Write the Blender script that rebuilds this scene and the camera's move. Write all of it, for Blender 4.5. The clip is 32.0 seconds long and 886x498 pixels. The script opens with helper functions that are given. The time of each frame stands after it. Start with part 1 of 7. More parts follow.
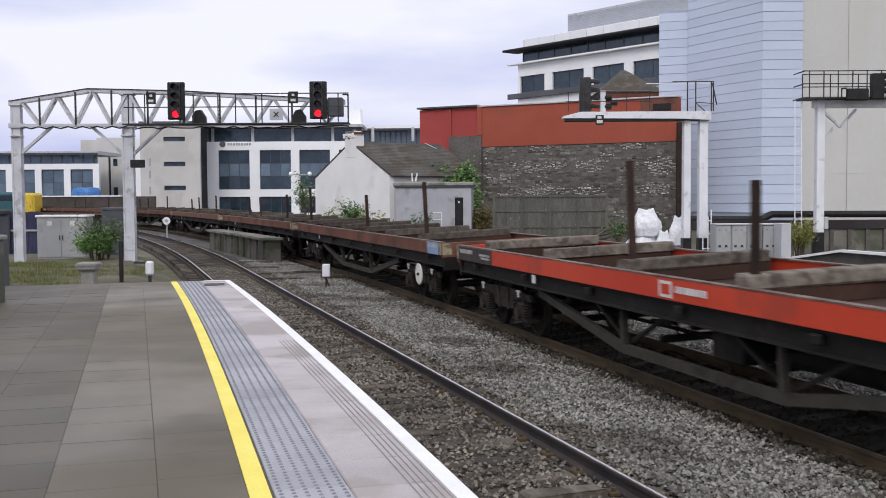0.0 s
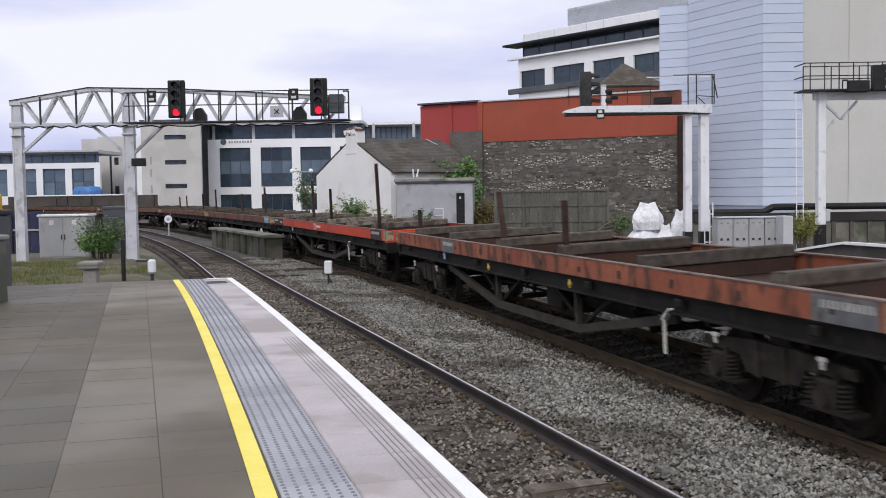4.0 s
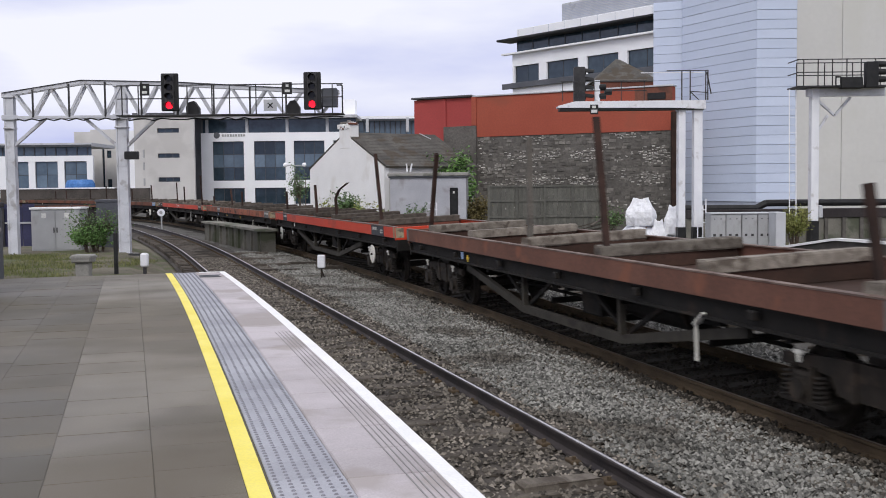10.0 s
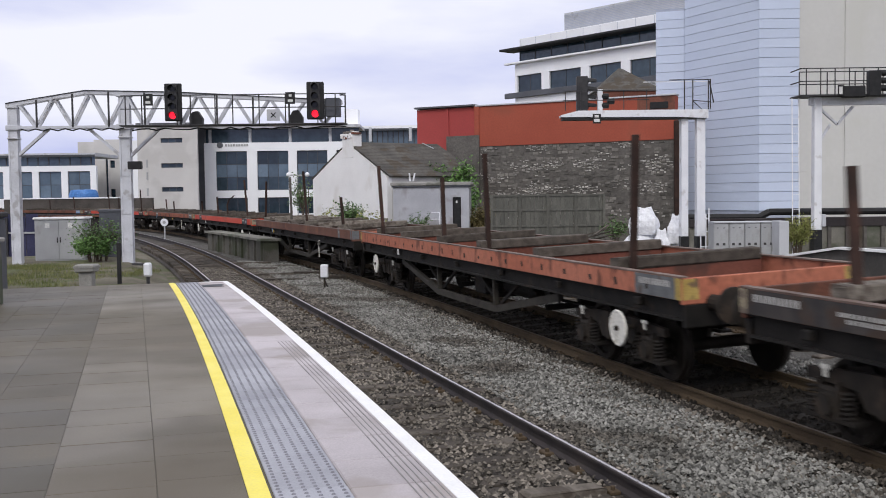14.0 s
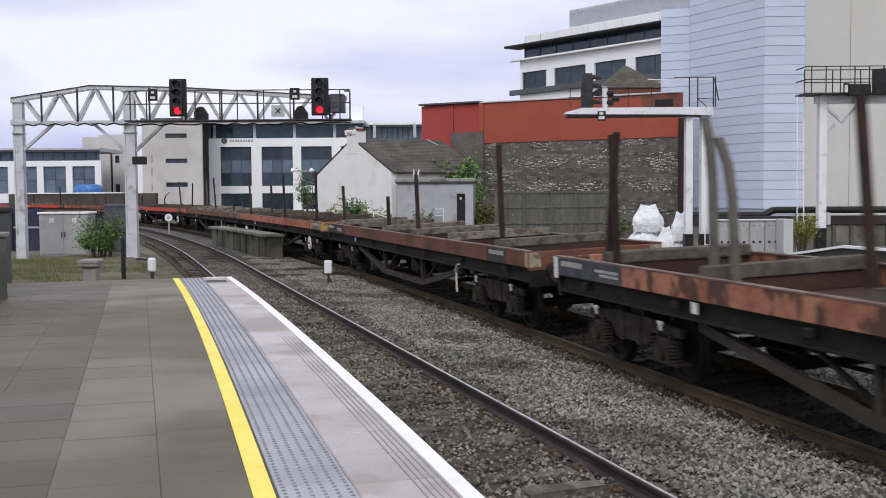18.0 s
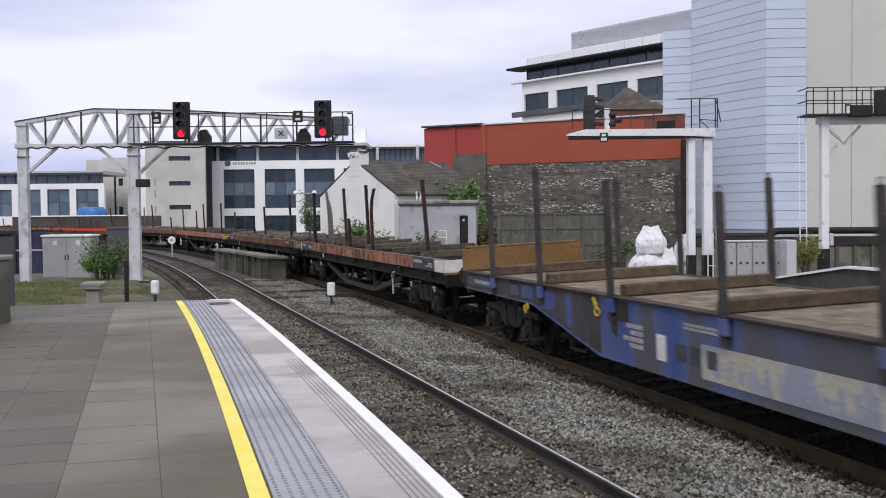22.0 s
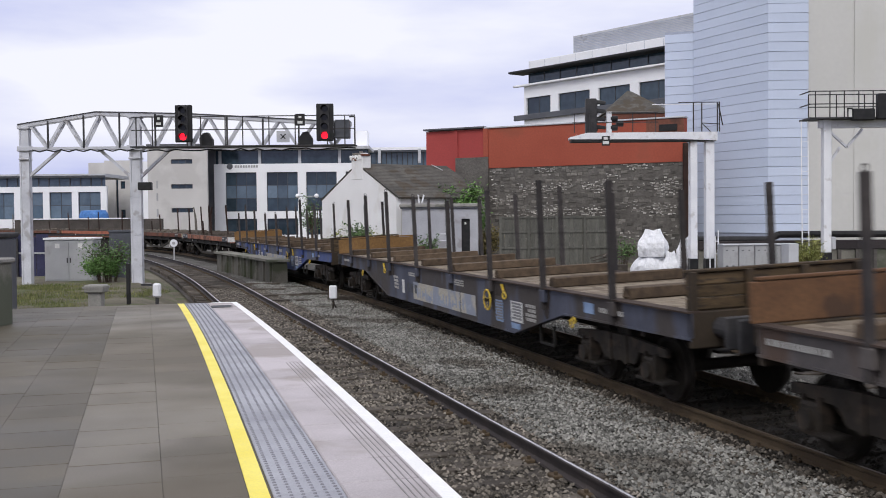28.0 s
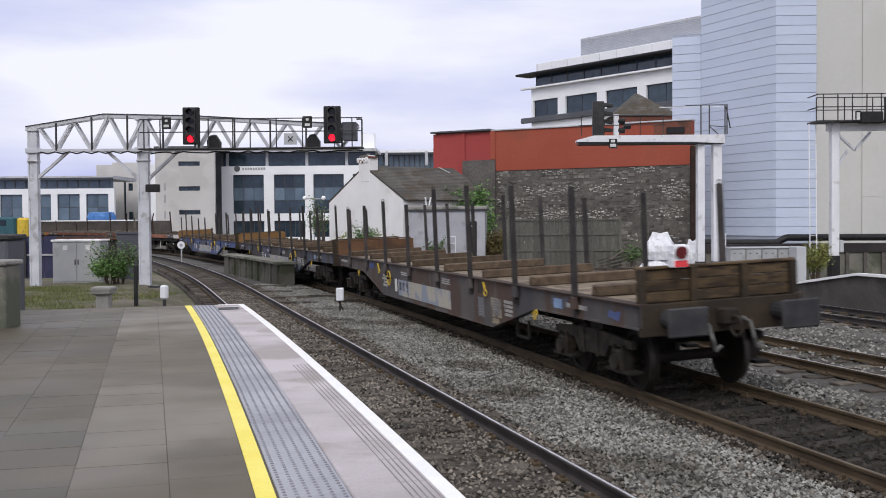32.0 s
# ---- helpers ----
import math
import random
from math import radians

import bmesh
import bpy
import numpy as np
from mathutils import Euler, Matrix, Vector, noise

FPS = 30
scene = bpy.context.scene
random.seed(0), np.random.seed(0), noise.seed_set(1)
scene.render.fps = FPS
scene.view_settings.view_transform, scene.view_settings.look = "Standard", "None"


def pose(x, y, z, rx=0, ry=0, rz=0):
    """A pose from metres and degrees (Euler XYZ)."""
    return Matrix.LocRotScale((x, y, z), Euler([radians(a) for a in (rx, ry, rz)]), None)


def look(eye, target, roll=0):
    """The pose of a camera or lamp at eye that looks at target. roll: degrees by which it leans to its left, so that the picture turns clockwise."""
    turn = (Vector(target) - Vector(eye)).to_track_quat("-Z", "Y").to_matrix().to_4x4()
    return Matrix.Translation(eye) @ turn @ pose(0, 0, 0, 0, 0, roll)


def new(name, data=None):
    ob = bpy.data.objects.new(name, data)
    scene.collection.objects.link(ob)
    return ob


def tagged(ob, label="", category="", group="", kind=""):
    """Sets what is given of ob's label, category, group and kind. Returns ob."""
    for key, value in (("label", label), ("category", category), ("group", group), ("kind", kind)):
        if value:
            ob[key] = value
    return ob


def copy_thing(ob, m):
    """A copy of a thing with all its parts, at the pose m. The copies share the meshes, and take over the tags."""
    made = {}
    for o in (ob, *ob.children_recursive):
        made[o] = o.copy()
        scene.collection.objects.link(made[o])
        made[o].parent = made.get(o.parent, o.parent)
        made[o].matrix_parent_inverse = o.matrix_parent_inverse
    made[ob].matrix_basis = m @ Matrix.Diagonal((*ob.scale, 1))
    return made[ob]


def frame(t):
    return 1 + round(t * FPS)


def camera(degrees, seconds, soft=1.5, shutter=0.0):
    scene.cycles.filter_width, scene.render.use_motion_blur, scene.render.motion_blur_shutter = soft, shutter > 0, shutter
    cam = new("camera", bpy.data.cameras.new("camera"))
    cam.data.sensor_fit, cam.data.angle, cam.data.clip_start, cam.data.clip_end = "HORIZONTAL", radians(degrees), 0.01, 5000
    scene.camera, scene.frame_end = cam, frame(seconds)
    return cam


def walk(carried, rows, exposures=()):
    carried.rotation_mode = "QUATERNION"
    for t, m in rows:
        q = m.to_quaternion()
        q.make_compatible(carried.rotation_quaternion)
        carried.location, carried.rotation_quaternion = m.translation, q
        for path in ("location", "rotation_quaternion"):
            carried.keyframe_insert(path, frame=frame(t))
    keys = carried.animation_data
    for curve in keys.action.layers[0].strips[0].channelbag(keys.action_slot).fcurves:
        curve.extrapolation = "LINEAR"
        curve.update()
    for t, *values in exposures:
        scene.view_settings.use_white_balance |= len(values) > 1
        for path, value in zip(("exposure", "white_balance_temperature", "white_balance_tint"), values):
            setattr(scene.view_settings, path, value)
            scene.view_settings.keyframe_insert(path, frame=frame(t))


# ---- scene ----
cam = camera(45.93, 32.0, soft=0.95, shutter=0.5)
EYE = (0.0, 0.0, 2.45)
CAMERA_TURN = [
    (0, 87.095, 0.333, 0.044), (0.5, 87.017, 0.364, -0.184), (1, 87.157, 0.552, -0.285), (1.5, 87.167, 0.448, -0.190),
    (2, 86.998, 0.404, -0.119), (2.5, 86.913, 0.622, -0.103), (3, 86.905, 0.725, -0.030), (3.5, 86.844, 0.823, 0.023),
    (5.5, 86.962, 0.792, 0.370), (6, 86.869, 0.694, 0.143), (6.5, 87.014, 0.657, 0.078), (7, 87.100, 0.697, -0.017),
    (7.5, 87.081, 0.792, -0.114), (8, 87.123, 0.823, 0.014), (8.5, 87.061, 0.850, 0.042), (9, 86.906, 0.749, -0.040),
    (9.5, 86.594, 0.775, -0.162), (10, 86.564, 0.607, -0.238), (10.5, 86.729, 0.640, -0.139), (11, 86.815, 0.659, -0.088),
    (11.5, 86.784, 0.506, -0.191), (12, 86.865, 0.595, -0.317), (12.5, 86.975, 0.420, -0.330), (13, 87.019, 0.550, -0.303),
    (13.5, 86.995, 0.617, -0.277), (14, 87.079, 0.692, -0.079), (14.5, 87.138, 0.669, 0.055), (16.5, 86.914, 0.579, 0.388),
    (17, 86.924, 0.596, 0.377), (17.5, 86.949, 0.535, 0.322), (18, 86.894, 0.427, 0.148), (18.5, 86.836, 0.508, 0.167),
    (19, 86.841, 0.483, -0.023), (19.5, 87.047, 0.547, -0.187), (20, 87.255, 0.571, -0.173), (20.5, 87.443, 0.580, -0.135),
    (21, 87.607, 0.610, 0.079), (21.5, 87.864, 0.520, 0.249), (22, 88.086, 0.579, 0.301), (22.5, 88.020, 0.559, 0.362),
    (23, 87.809, 0.465, 0.253), (23.5, 87.766, 0.520, 0.101), (24, 87.874, 0.625, -0.126), (24.5, 87.964, 0.752, -0.282),
    (25, 88.082, 0.680, -0.226), (25.5, 88.084, 0.606, -0.218), (27.5, 88.209, 0.570, 0.308), (28, 88.265, 0.530, 0.407),
    (28.5, 88.412, 0.595, 0.454), (29, 88.289, 0.558, 0.450), (29.5, 88.436, 0.632, 0.452), (30, 88.420, 0.587, 0.539),
    (30.5, 88.442, 0.503, 0.684), (31, 88.490, 0.450, 0.624), (31.5, 88.448, 0.459, 0.690), (32, 88.405, 0.436, 0.789),
]
walk(cam, [(t, pose(*EYE, rx, ry, rz)) for t, rx, ry, rz in CAMERA_TURN])

# ---- overcast daylight ----
world = bpy.data.worlds.new("overcast_sky")
scene.world = world
world.use_nodes = True
wn, wl = world.node_tree.nodes, world.node_tree.links
sky = wn.new("ShaderNodeTexSky")
sky.sky_type, sky.sun_disc = "NISHITA", False
sky.sun_elevation, sky.sun_rotation, sky.dust_density = radians(43), radians(190), 3.0
wtc, wmap = wn.new("ShaderNodeTexCoord"), wn.new("ShaderNodeMapping")
wmap.inputs["Scale"].default_value = (1.2, 1.2, 5.0)
cloud, ramp = wn.new("ShaderNodeTexNoise"), wn.new("ShaderNodeValToRGB")
cloud.inputs["Scale"].default_value, cloud.inputs["Detail"].default_value = 1.6, 6.0
ramp.color_ramp.elements[0].position, ramp.color_ramp.elements[0].color = 0.46, (0.515, 0.56, 0.91, 1)
ramp.color_ramp.elements[1].position, ramp.color_ramp.elements[1].color = 0.70, (0.965, 0.97, 1.07, 1)
dim = wn.new("ShaderNodeMix")
dim.data_type, dim.blend_type = "RGBA", "MIX"
dim.inputs[0].default_value = 0.93
scale_sky = wn.new("ShaderNodeVectorMath")
scale_sky.operation = "SCALE"
scale_sky.inputs["Scale"].default_value = 0.1
wl.new(wtc.outputs["Generated"], wmap.inputs["Vector"])
wl.new(wmap.outputs["Vector"], cloud.inputs["Vector"])
split, lift, both = wn.new("ShaderNodeSeparateXYZ"), wn.new("ShaderNodeMath"), wn.new("ShaderNodeMath")
lift.operation, both.operation = "MULTIPLY", "ADD"
lift.inputs[1].default_value = 0.75
wl.new(wtc.outputs["Generated"], split.inputs[0])
wl.new(split.outputs["Z"], lift.inputs[0])
wl.new(lift.outputs[0], both.inputs[0])
wl.new(cloud.outputs["Fac"], both.inputs[1])
wl.new(both.outputs[0], ramp.inputs["Fac"])
wl.new(sky.outputs["Color"], scale_sky.inputs[0])
wl.new(scale_sky.outputs["Vector"], dim.inputs[6])
wl.new(ramp.outputs["Color"], dim.inputs[7])
back = wn["Background"]
wl.new(dim.outputs[2], back.inputs["Color"])
back.inputs["Strength"].default_value = 1.0

sun = new("sun", bpy.data.lights.new("sun", "SUN"))
sun.data.energy, sun.data.angle, sun.data.color = 1.25, radians(25), (1.0, 0.97, 0.92)
sun.matrix_world = look((0, 0, 60), (11, 63, 0))

# ---- materials ----
def mat(name, c1, c2, rough=0.8, metal=0.0, scale=3.0, fine=40.0, bump=0.3, dist=0.01, stain=None, stain_scale=0.8, stain_at=0.58, rnd=0.0, island=0.0, stretch=(1, 1, 1), spec=0.3, emit=None, ga=0.25, wet=0.0, world_space=False):
    """Two-scale procedural surface: broad patches of c1 and c2, fine grain, optional stains, optional variation by piece."""
    m = bpy.data.materials.new(name)
    m.use_nodes = True
    n, l = m.node_tree.nodes, m.node_tree.links
    b = n["Principled BSDF"]
    b.inputs["Metallic"].default_value, b.inputs["Specular IOR Level"].default_value = metal, spec
    tc, mp = n.new("ShaderNodeTexCoord"), n.new("ShaderNodeMapping")
    mp.inputs["Scale"].default_value = stretch
    if world_space:
        l.new(n.new("ShaderNodeNewGeometry").outputs["Position"], mp.inputs["Vector"])
    elif rnd:
        shift, push = n.new("ShaderNodeMath"), n.new("ShaderNodeVectorMath")
        shift.operation, shift.inputs[1].default_value, push.operation = "MULTIPLY", 37.0, "ADD"
        l.new(n.new("ShaderNodeObjectInfo").outputs["Random"], shift.inputs[0])
        l.new(tc.outputs["Object"], push.inputs[0])
        l.new(shift.outputs[0], push.inputs[1])
        l.new(push.outputs[0], mp.inputs["Vector"])
    else:
        l.new(tc.outputs["Object"], mp.inputs["Vector"])
    def noise_node(s, detail=4.0):
        t = n.new("ShaderNodeTexNoise")
        t.inputs["Scale"].default_value, t.inputs["Detail"].default_value = s, detail
        l.new(mp.outputs["Vector"], t.inputs["Vector"])
        return t.outputs["Fac"]
    def mix(fac, a, c, kind="MIX"):
        x = n.new("ShaderNodeMix")
        x.data_type, x.blend_type = "RGBA", kind
        for socket, value in ((x.inputs[0], fac), (x.inputs[6], a), (x.inputs[7], c)):
            if isinstance(value, (int, float)):
                socket.default_value = value
            elif isinstance(value, tuple):
                socket.default_value = (*value, 1)
            else:
                l.new(value, socket)
        return x.outputs[2]
    def ranged(value, lo, hi, a, c):
        r = n.new("ShaderNodeMapRange")
        for i, v in zip((1, 2, 3, 4), (lo, hi, a, c)):
            r.inputs[i].default_value = v
        l.new(value, r.inputs[0])
        return r.outputs[0]
    broad, grain = noise_node(scale), noise_node(fine, 6.0)
    col = mix(ranged(broad, 0.35, 0.65, 0, 1), c1, c2)
    g = ranged(grain, 0.25, 0.75, 1 - 1.1 * ga, 1 + 0.9 * ga)
    comb = n.new("ShaderNodeCombineColor")
    for i in range(3):
        l.new(g, comb.inputs[i])
    col = mix(1.0, col, comb.outputs[0], "MULTIPLY")
    if stain:
        col = mix(ranged(noise_node(stain_scale, 5.0), stain_at - 0.03, stain_at + 0.05, 0, 0.9), col, stain)
    for amount, node, out in ((rnd, "ShaderNodeObjectInfo", "Random"), (island, "ShaderNodeNewGeometry", "Random Per Island")):
        if amount:
            r = ranged(n.new(node).outputs[out], 0, 1, 1 - amount, 1 + amount)
            cc = n.new("ShaderNodeCombineColor")
            for i in range(3):
                l.new(r, cc.inputs[i])
            col = mix(1.0, col, cc.outputs[0], "MULTIPLY")
    l.new(col, b.inputs["Base Color"])
    if wet:
        l.new(ranged(noise_node(0.35, 3.0), 0.40, 0.62, rough, max(rough - wet, 0.08)), b.inputs["Roughness"])
    else:
        l.new(ranged(grain, 0.3, 0.7, max(rough - 0.1, 0.03), min(rough + 0.1, 1)), b.inputs["Roughness"])
    if bump:
        bp = n.new("ShaderNodeBump")
        bp.inputs["Strength"].default_value, bp.inputs["Distance"].default_value = bump, dist
        l.new(grain, bp.inputs["Height"])
        l.new(bp.outputs["Normal"], b.inputs["Normal"])
    if emit:
        b.inputs["Emission Color"].default_value, b.inputs["Emission Strength"].default_value = (*emit[:3], 1), emit[3]
    return m

M = {}
M["ballast"] = mat("ballast", (0.080, 0.076, 0.069), (0.132, 0.127, 0.118), 0.95, scale=0.6, fine=24, bump=1.0, dist=0.05, stain=(0.06, 0.055, 0.05), stain_scale=0.35)
M["stone_chip"] = mat("stone_chip", (0.146, 0.143, 0.130), (0.256, 0.251, 0.231), 0.9, scale=0.7, fine=50, island=0.7, stain=(0.088, 0.079, 0.067), stain_scale=0.5)
M["dark_chip"] = mat("dark_chip", (0.096, 0.085, 0.071), (0.195, 0.174, 0.148), 0.95, scale=0.9, fine=50, island=0.85)
# brown stones by the goods rail, darkened further for the train's shade
M["brown_chip"] = mat("brown_chip", (0.070, 0.061, 0.051), (0.148, 0.130, 0.110), 0.95, scale=0.9, fine=50, island=0.8)
M["oily_ballast"] = mat("oily_ballast", (0.047, 0.041, 0.036), (0.088, 0.077, 0.067), 0.95, scale=0.8, fine=26, bump=1.0, dist=0.04)
M["soil"] = mat("soil", (0.095, 0.085, 0.06), (0.155, 0.14, 0.105), 0.95, scale=0.5, fine=14, bump=0.8, dist=0.04, stain=(0.085, 0.095, 0.04), stain_scale=0.6, stain_at=0.55)
M["paving"] = mat("paving", (0.056, 0.046, 0.029), (0.110, 0.093, 0.063), 0.62, world_space=True, scale=0.55, fine=70, bump=0.15, dist=0.003, stain=(0.078, 0.069, 0.051), stain_scale=0.45, stain_at=0.55, rnd=0.09, spec=0.26, ga=0.2, wet=0.17)
M["coping"] = mat("coping", (0.40, 0.366, 0.378), (0.50, 0.46, 0.48), 0.7, world_space=True, scale=1.2, fine=80, bump=0.15, dist=0.003, rnd=0.06, stain=(0.34, 0.305, 0.295), stain_scale=1.1, stain_at=0.55, ga=0.16)
M["tactile"] = mat("tactile", (0.30, 0.305, 0.345), (0.375, 0.38, 0.42), 0.7, world_space=True, scale=1.5, fine=80, bump=0.2, dist=0.003, rnd=0.08, ga=0.14)
M["white_line"] = mat("white_line", (0.80, 0.80, 0.80), (0.86, 0.86, 0.86), 0.6, scale=3, fine=60, bump=0.1, dist=0.002, ga=0.08)
M["yellow_line"] = mat("yellow_line", (0.83, 0.70, 0.12), (0.88, 0.77, 0.19), 0.6, scale=2, fine=60, bump=0.1, dist=0.002, ga=0.08)
M["concrete"] = mat("concrete", (0.23, 0.225, 0.21), (0.33, 0.32, 0.30), 0.85, scale=1.2, fine=40, stain=(0.14, 0.14, 0.12), stain_scale=0.9)
M["old_concrete"] = mat("old_concrete", (0.15, 0.145, 0.125), (0.23, 0.22, 0.19), 0.9, scale=1.0, fine=25, bump=0.5, stain=(0.09, 0.10, 0.07), stain_scale=0.8, stain_at=0.52)
M["rail_side"] = mat("rail_side", (0.060, 0.042, 0.026), (0.092, 0.066, 0.040), 0.9, scale=2, fine=50)
M["rail_dark"] = mat("rail_dark", (0.030, 0.026, 0.028), (0.052, 0.043, 0.042), 0.8, scale=2, fine=50)
M["rail_top"] = mat("rail_top", (0.58, 0.57, 0.58), (0.66, 0.65, 0.66), 0.28, 0.9, scale=2, fine=60, bump=0.05)
M["sleeper"] = mat("sleeper", (0.075, 0.064, 0.053), (0.125, 0.108, 0.09), 0.95, world_space=True, scale=1.2, fine=14, bump=0.6, dist=0.02, rnd=0.3, stain=(0.06, 0.05, 0.042), stain_scale=1.6, stain_at=0.5)
M["white_steel"] = mat("white_steel", (0.72, 0.73, 0.77), (0.80, 0.81, 0.84), 0.5, scale=1.5, fine=30, bump=0.1, stain=(0.55, 0.54, 0.55), stain_scale=2.2, stain_at=0.62, ga=0.08)
M["dark_steel"] = mat("dark_steel", (0.03, 0.03, 0.033), (0.055, 0.053, 0.055), 0.6, scale=4, fine=40, bump=0.1)
M["black"] = mat("black", (0.012, 0.012, 0.013), (0.022, 0.022, 0.023), 0.55, scale=4, fine=50, bump=0.1)
M["grey_paint"] = mat("grey_paint", (0.34, 0.345, 0.355), (0.41, 0.415, 0.425), 0.6, scale=1.0, fine=40, bump=0.1, stain=(0.29, 0.29, 0.285), stain_scale=1.1, ga=0.08)
M["light_grey"] = mat("light_grey", (0.47, 0.48, 0.51), (0.55, 0.56, 0.59), 0.6, scale=1.0, fine=30, bump=0.1, stain=(0.38, 0.38, 0.39), stain_scale=1.0, stain_at=0.62, ga=0.08)
M["red_glow"] = mat("red_glow", (0.5, 0.01, 0.02), (0.6, 0.02, 0.03), 0.4, emit=(1.0, 0.010, 0.028, 2.2))
M["lens_dark"] = mat("lens_dark", (0.02, 0.02, 0.025), (0.03, 0.03, 0.035), 0.15, bump=0)
M["white_plastic"] = mat("white_plastic", (0.76, 0.77, 0.81), (0.86, 0.87, 0.90), 0.5, scale=3, fine=9, bump=0.7, dist=0.06, ga=0.12)
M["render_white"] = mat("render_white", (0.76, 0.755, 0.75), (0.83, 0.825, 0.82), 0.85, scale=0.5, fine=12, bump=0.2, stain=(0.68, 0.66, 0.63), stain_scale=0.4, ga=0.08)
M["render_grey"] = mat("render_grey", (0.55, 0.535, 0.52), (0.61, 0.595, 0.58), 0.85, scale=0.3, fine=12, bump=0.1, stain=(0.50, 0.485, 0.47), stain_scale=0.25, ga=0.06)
M["cladding"] = mat("cladding", (0.535, 0.60, 0.74), (0.575, 0.64, 0.78), 0.45, scale=0.25, fine=5, bump=0.05, rnd=0.03, ga=0.02)
M["joint"] = mat("joint", (0.36, 0.395, 0.49), (0.40, 0.435, 0.53), 0.7, bump=0, ga=0.05)
M["cream"] = mat("cream", (0.55, 0.545, 0.525), (0.61, 0.605, 0.58), 0.7, scale=0.15, fine=4, bump=0.05, stain=(0.56, 0.555, 0.52), stain_scale=0.2, ga=0.03)
M["red_brick"] = mat("red_brick", (0.31, 0.07, 0.043), (0.37, 0.09, 0.055), 0.8, scale=0.3, fine=9, bump=0.2, stain=(0.28, 0.08, 0.05), stain_scale=0.3, stain_at=0.6, ga=0.14)
M["crimson"] = mat("crimson", (0.34, 0.058, 0.055), (0.40, 0.07, 0.064), 0.8, scale=0.3, fine=9, bump=0.2, ga=0.12)
M["rubble_bed"] = mat("rubble_bed", (0.095, 0.088, 0.080), (0.145, 0.135, 0.124), 0.95, scale=0.6, fine=7, bump=0.8, dist=0.05)
M["rubble"] = mat("rubble", (0.105, 0.098, 0.089), (0.18, 0.168, 0.152), 0.95, scale=0.5, fine=8, bump=0.6, dist=0.04, island=0.5)
M["pale_stone"] = mat("pale_stone", (0.34, 0.325, 0.30), (0.50, 0.48, 0.45), 0.9, scale=2, fine=10, bump=0.5, dist=0.03, island=0.4)
M["slate"] = mat("slate", (0.072, 0.068, 0.062), (0.118, 0.110, 0.098), 0.9, world_space=True, scale=0.8, fine=6, bump=0.5, stain=(0.075, 0.060, 0.045), stain_scale=1.1, stain_at=0.54, rnd=0.06, ga=0.3)
M["glass"] = mat("glass", (0.020, 0.036, 0.050), (0.038, 0.062, 0.085), 0.06, scale=0.25, fine=2, bump=0, rnd=0.35, spec=0.6, ga=0.2)
M["glass_pale"] = mat("glass_pale", (0.085, 0.125, 0.17), (0.13, 0.18, 0.235), 0.08, scale=0.3, fine=3, bump=0, rnd=0.2, spec=0.6, ga=0.1)
M["frame_dark"] = mat("frame_dark", (0.05, 0.055, 0.065), (0.07, 0.075, 0.085), 0.5, bump=0)
M["panel_dark"] = mat("panel_dark", (0.085, 0.09, 0.105), (0.12, 0.125, 0.14), 0.5, scale=0.5, fine=6, bump=0.05, ga=0.1)
M["office_white"] = mat("office_white", (0.86, 0.87, 0.90), (0.91, 0.92, 0.95), 0.6, scale=0.4, fine=8, bump=0.05, ga=0.03)
M["blue_sheet"] = mat("blue_sheet", (0.05, 0.16, 0.42), (0.08, 0.22, 0.52), 0.5, scale=2, fine=8, bump=0.4, dist=0.04)
M["leaf"] = mat("leaf", (0.062, 0.115, 0.040), (0.115, 0.185, 0.068), 0.7, scale=2, fine=20, bump=0.1, island=0.5)
M["leaf_yellow"] = mat("leaf_yellow", (0.19, 0.22, 0.055), (0.28, 0.28, 0.09), 0.7, scale=2, fine=20, bump=0.1, island=0.4)
M["bark"] = mat("bark", (0.08, 0.06, 0.045), (0.12, 0.09, 0.07), 0.95, scale=6, fine=30, bump=0.6)
M["grass"] = mat("grass", (0.10, 0.125, 0.042), (0.19, 0.19, 0.078), 0.8, scale=1, fine=20, bump=0.1, island=0.45)
M["old_wood_fence"] = mat("old_wood_fence", (0.10, 0.10, 0.088), (0.14, 0.137, 0.12), 0.9, scale=1, fine=10, rnd=0.12, stretch=(4, 4, 1))
# rolling stock
M["wagon_red"] = mat("wagon_red", (0.52, 0.042, 0.016), (0.60, 0.060, 0.022), 0.42, scale=0.5, fine=25, bump=0.1, stain=(0.40, 0.050, 0.024), stain_scale=1.1, stain_at=0.63, spec=0.45, ga=0.1)
M["wagon_orange"] = mat("wagon_orange", (0.25, 0.075, 0.042), (0.33, 0.110, 0.060), 0.75, scale=1.1, fine=25, stain=(0.080, 0.042, 0.031), stain_scale=3.2, stain_at=0.535, stretch=(1, 1, 0.45), ga=0.3)
M["wagon_salmon"] = mat("wagon_salmon", (0.41, 0.135, 0.080), (0.46, 0.172, 0.108), 0.8, scale=0.8, fine=25, stain=(0.15, 0.060, 0.040), stain_scale=4.0, stain_at=0.60, stretch=(1, 1, 0.45), ga=0.3)
M["wagon_rust"] = mat("wagon_rust", (0.12, 0.05, 0.035), (0.185, 0.078, 0.05), 0.9, scale=0.9, fine=25, stain=(0.085, 0.045, 0.033), stain_scale=1.3, stain_at=0.55)
M["wagon_brown"] = mat("wagon_brown", (0.13, 0.062, 0.045), (0.18, 0.085, 0.06), 0.9, scale=0.9, fine=25, stain=(0.22, 0.09, 0.055), stain_scale=1.5, stain_at=0.6)
